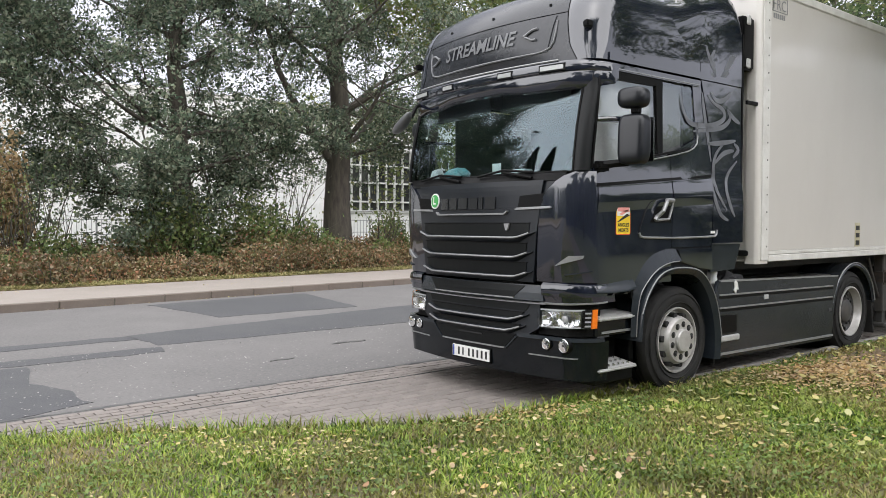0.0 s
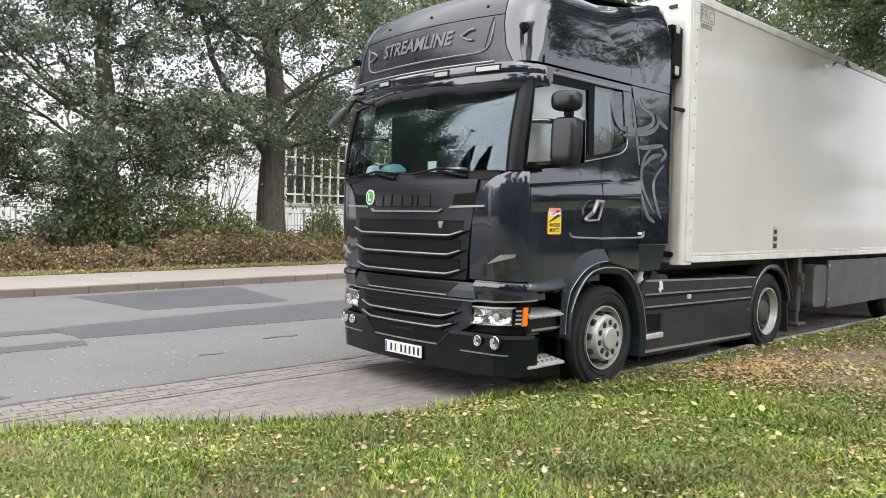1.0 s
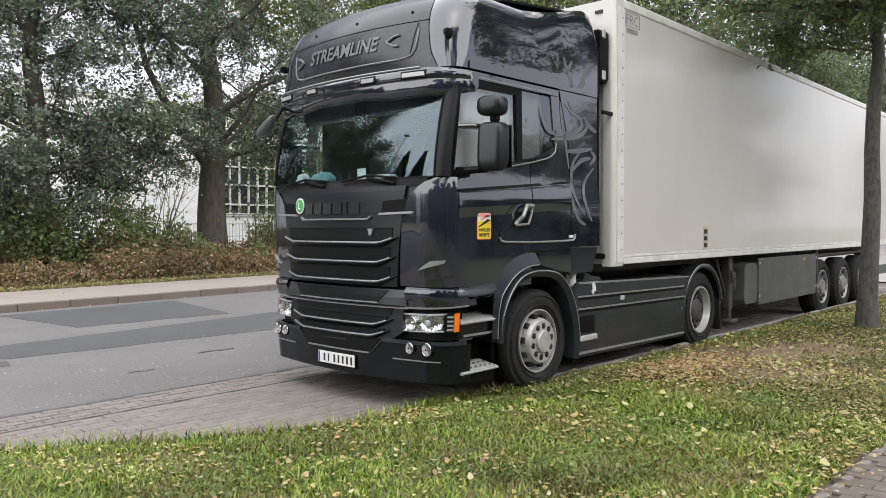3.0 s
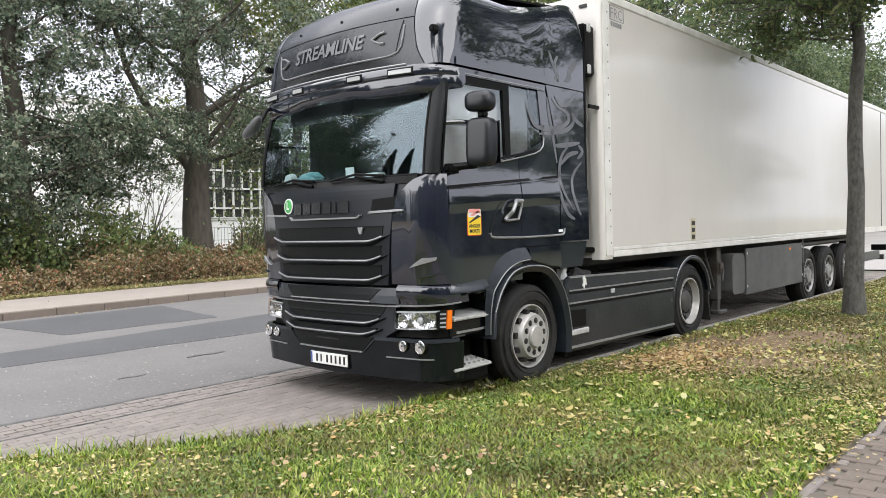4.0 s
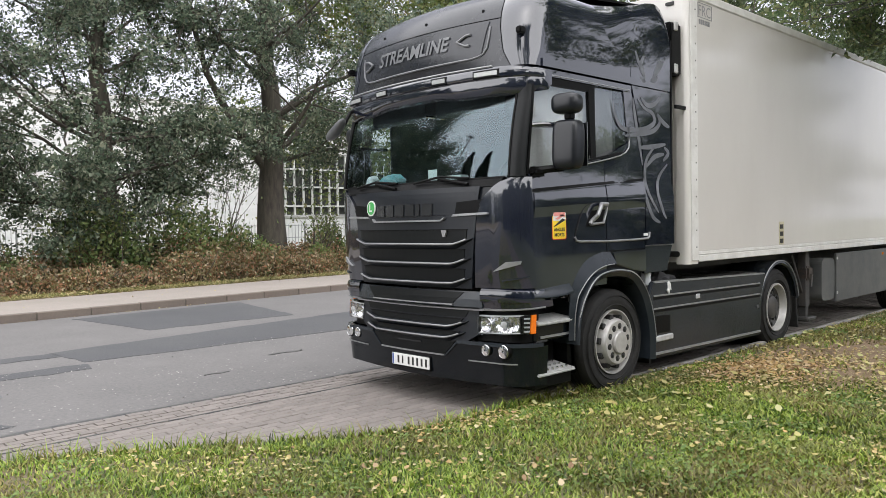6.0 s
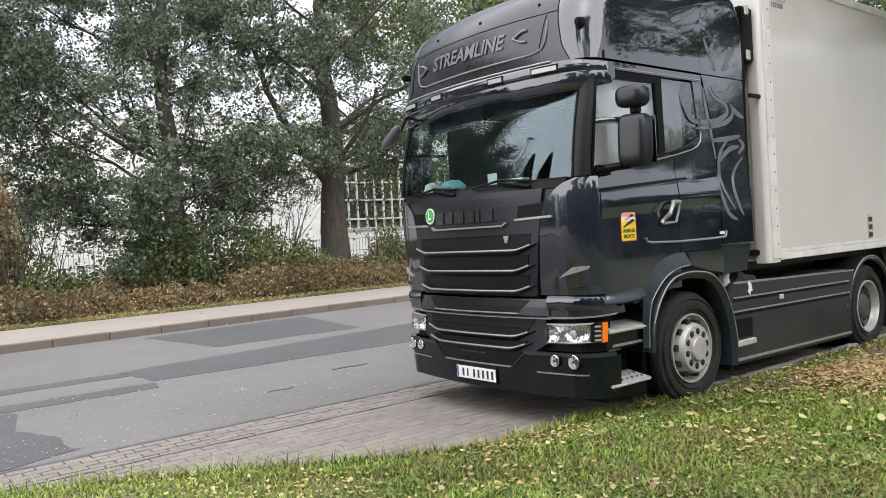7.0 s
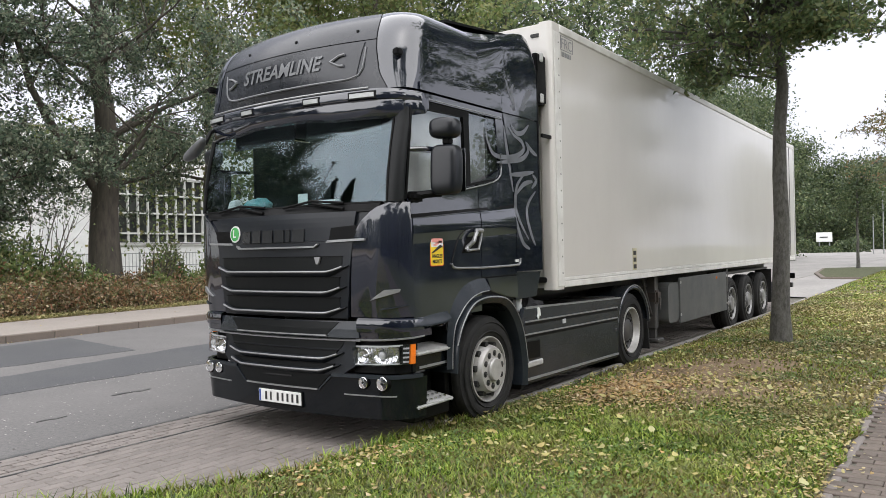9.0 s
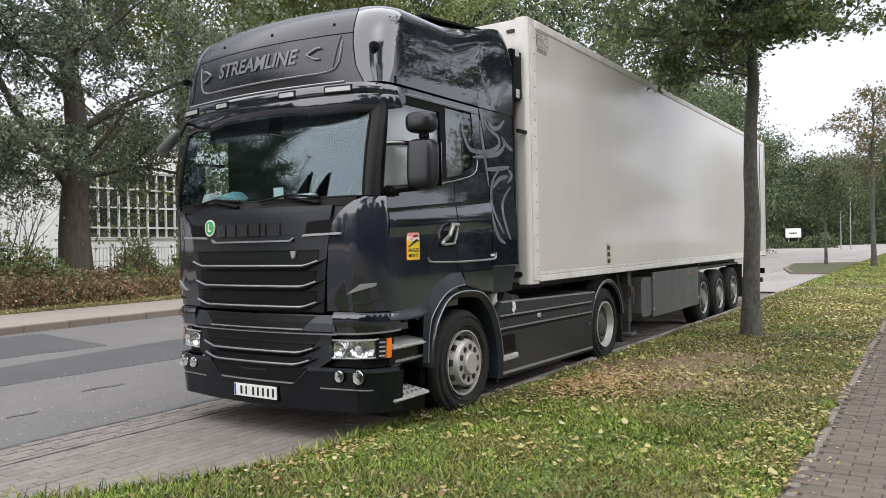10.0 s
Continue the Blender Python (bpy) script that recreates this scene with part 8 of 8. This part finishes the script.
def island():
    P = new("island", from_bm("island", prism([(38.2, 4.6), (38.3, 6.25), (44, 7.4), (51.5, 8.1), (52.8, 6.5), (54, 4.6)], "z", -0.03, 0.07, 0.02), FARKERB))
    tagged(P, "kerbed planted island in the street", "island", "", "structure")
    part("island_soil", prism([(38.5, 4.62), (38.6, 6.1), (44.1, 7.2), (51.3, 7.9), (52.5, 6.45), (53.5, 4.62)], "z", 0.05, 0.085), BED, P)


island()


def lamp_post(x, y, h):
    e = thing("street_lamp", (x, y, 0), "thin grey street lamp post", "street lamp", "street lamps")
    part("pole", lathe([(0.07, 0), (0.045, h), (0.002, h)], (x, y, 0), 12, "z"), FENCE, e)
    part("lamp_head", boxm(x - 0.3, x + 0.3, y - 0.12, y + 0.12, h - 0.02, h + 0.1, bevel=0.04), FENCE, e)


lamp_post(110, 10.8, 4.8)
lamp_post(110, 9.7, 7.6)
lamp_post(-7.4, 17.0, 10.2)


# ---- stones and pavers, one by one ----
def stone_mesh(name, lx, ly, h, material, bevel=0.006):
    return from_bm(name, box(bmesh.new(), -lx / 2, lx / 2, -ly / 2, ly / 2, -h, 0, bevel=bevel), material)


def stones(name, spots, lx, ly, h, material, parent, near, jitter, rest_label):
    """Pavers: those inside the stretch `near` (x0, x1) as parts, the rest joined."""
    rng = np.random.default_rng(int(lx * 1000) + len(spots))
    me = stone_mesh(name, lx, ly, h, material, 0.005)
    x0, y0 = lx / 2, ly / 2
    base = np.array([(-x0, -y0, -0.02), (x0, -y0, -0.02), (x0, y0, -0.02), (-x0, y0, -0.02), (-x0 + 0.004, -y0 + 0.004, 0), (x0 - 0.004, -y0 + 0.004, 0), (x0 - 0.004, y0 - 0.004, 0), (-x0 + 0.004, y0 - 0.004, 0)])
    polys = [(4, 5, 6, 7), (0, 1, 5, 4), (1, 2, 6, 5), (2, 3, 7, 6), (3, 0, 4, 7)]
    vs, fs, made = [], [], 0
    for x, y, z, turn in spots:
        dz, tilt = jitter * rng.normal(), rng.normal() * 0.004
        if near[0] <= x <= near[1] and near[2] <= y <= near[3] and made < 300:
            o = new(name, me)
            o.parent = parent
            o.matrix_basis = pose(x, y, z + dz, math.degrees(tilt), math.degrees(tilt), turn)
            made += 1
        else:
            c, s = math.cos(radians(turn)), math.sin(radians(turn))
            p = base.copy()
            q = np.stack([p[:, 0] * c - p[:, 1] * s + x, p[:, 0] * s + p[:, 1] * c + y, p[:, 2] + z + dz + p[:, 0] * tilt], 1)
            k = sum(len(a) for a in vs[:0]) + len(vs) * len(base)
            vs.append(q)
            fs += [tuple(i + k for i in f) for f in polys]
    if vs:
        ob = new(name + "s", mesh_of(name + "s", np.concatenate(vs), fs, material))
        ob.parent = parent
        tagged(ob, rest_label, "", "", "stuff")


def lay():
    # far kerb: stones a metre long
    kerb_line = tagged(new("kerb", mesh_of("kerb", [(-70, far_kerb(-70) + 0.02, -0.03), (200, far_kerb(200) + 0.02, -0.03), (200, far_kerb(200) + 0.15, -0.03), (-70, far_kerb(-70) + 0.15, -0.03),
                                                   (-70, far_kerb(-70) + 0.02, 0.12), (200, far_kerb(200) + 0.02, 0.12), (200, far_kerb(200) + 0.15, 0.12), (-70, far_kerb(-70) + 0.15, 0.12)],
                                        [(4, 5, 6, 7), (0, 1, 5, 4), (2, 3, 7, 6)], JOINT)), "mortar bed of the far granite kerb", "kerb", "", "structure")
    me = stone_mesh("kerb_stone", 0.985, 0.16, 0.18, FARKERB, 0.012)
    turn = math.degrees(math.atan(0.075))
    for i in range(70):
        x = -14 + i * 1.0
        o = new("kerb_stone", me)
        o.parent = kerb_line
        o.matrix_basis = pose(x, far_kerb(x) + 0.08, 0.15 + 0.003 * math.sin(i * 2.1), 0, 0, turn)
    # flush kerb along the verge
    edge = tagged(new("verge_kerb", mesh_of("verge_kerb", [(5.6, 4.8, -0.03), (34, 4.6, -0.03), (34, 4.7, -0.03), (5.6, 4.9, -0.03), (5.6, 4.8, 0.02), (34, 4.6, 0.02), (34, 4.7, 0.02), (5.6, 4.9, 0.02)],
                                            [(4, 5, 6, 7), (0, 1, 5, 4), (2, 3, 7, 6)], JOINT)), "bed of the low kerb along the verge", "kerb", "", "structure")
    me = stone_mesh("kerb_stone", 0.985, 0.07, 0.12, KERB, 0.01)
    for i in range(30):
        x = 6.9 + i
        o = new("kerb_stone", me)
        o.parent = edge
        o.matrix_basis = pose(x, verge_edge(x) + 0.04, 0.09, 0, 0, -1.5 if x < 12 else 0)
    # bay pavers, 20 x 10 cm in running bond
    spots = []
    for r in range(26):
        y = SEAM - 0.06 - 0.103 * r
        for i in range(130):
            x = -2.0 + 0.203 * i + (0.1 if r % 2 else 0)
            if y > verge_edge(x) + 0.06:
                spots.append((x, y, 0.004, 0))
    stones("paver", spots, 0.197, 0.097, 0.05, PAVER, bay_bed, (3.2, 6.2, 4.9, 6.7), 0.0016, "grey block pavers of the parking bay")
    # footpath pavers
    spots = []
    for r in range(440):
        x = -8.0 + 0.103 * r
        for i in range(13):
            y = PATH_EDGE - 0.12 - 0.203 * i - (0.1 if r % 2 else 0)
            spots.append((x, y, 0.094, 90))
    stones("paver", spots, 0.199, 0.0985, 0.05, PAVER_RED, footpath, (5.2, 9.2, 0.3, 1.6), 0.0022, "reddish grey block pavers of the footpath")
    me = stone_mesh("edging_stone", 0.985, 0.06, 0.12, PAVER, 0.008)
    for i in range(46):
        x = -6.5 + i
        o = new("edging_stone", me)
        o.parent = footpath
        o.matrix_basis = pose(x, PATH_EDGE - 0.05 + 0.012 * math.sin(i * 1.7), 0.094 + 0.006 * math.sin(i * 2.3), 0, 0, 0.7 * math.sin(i * 3.1))


lay()
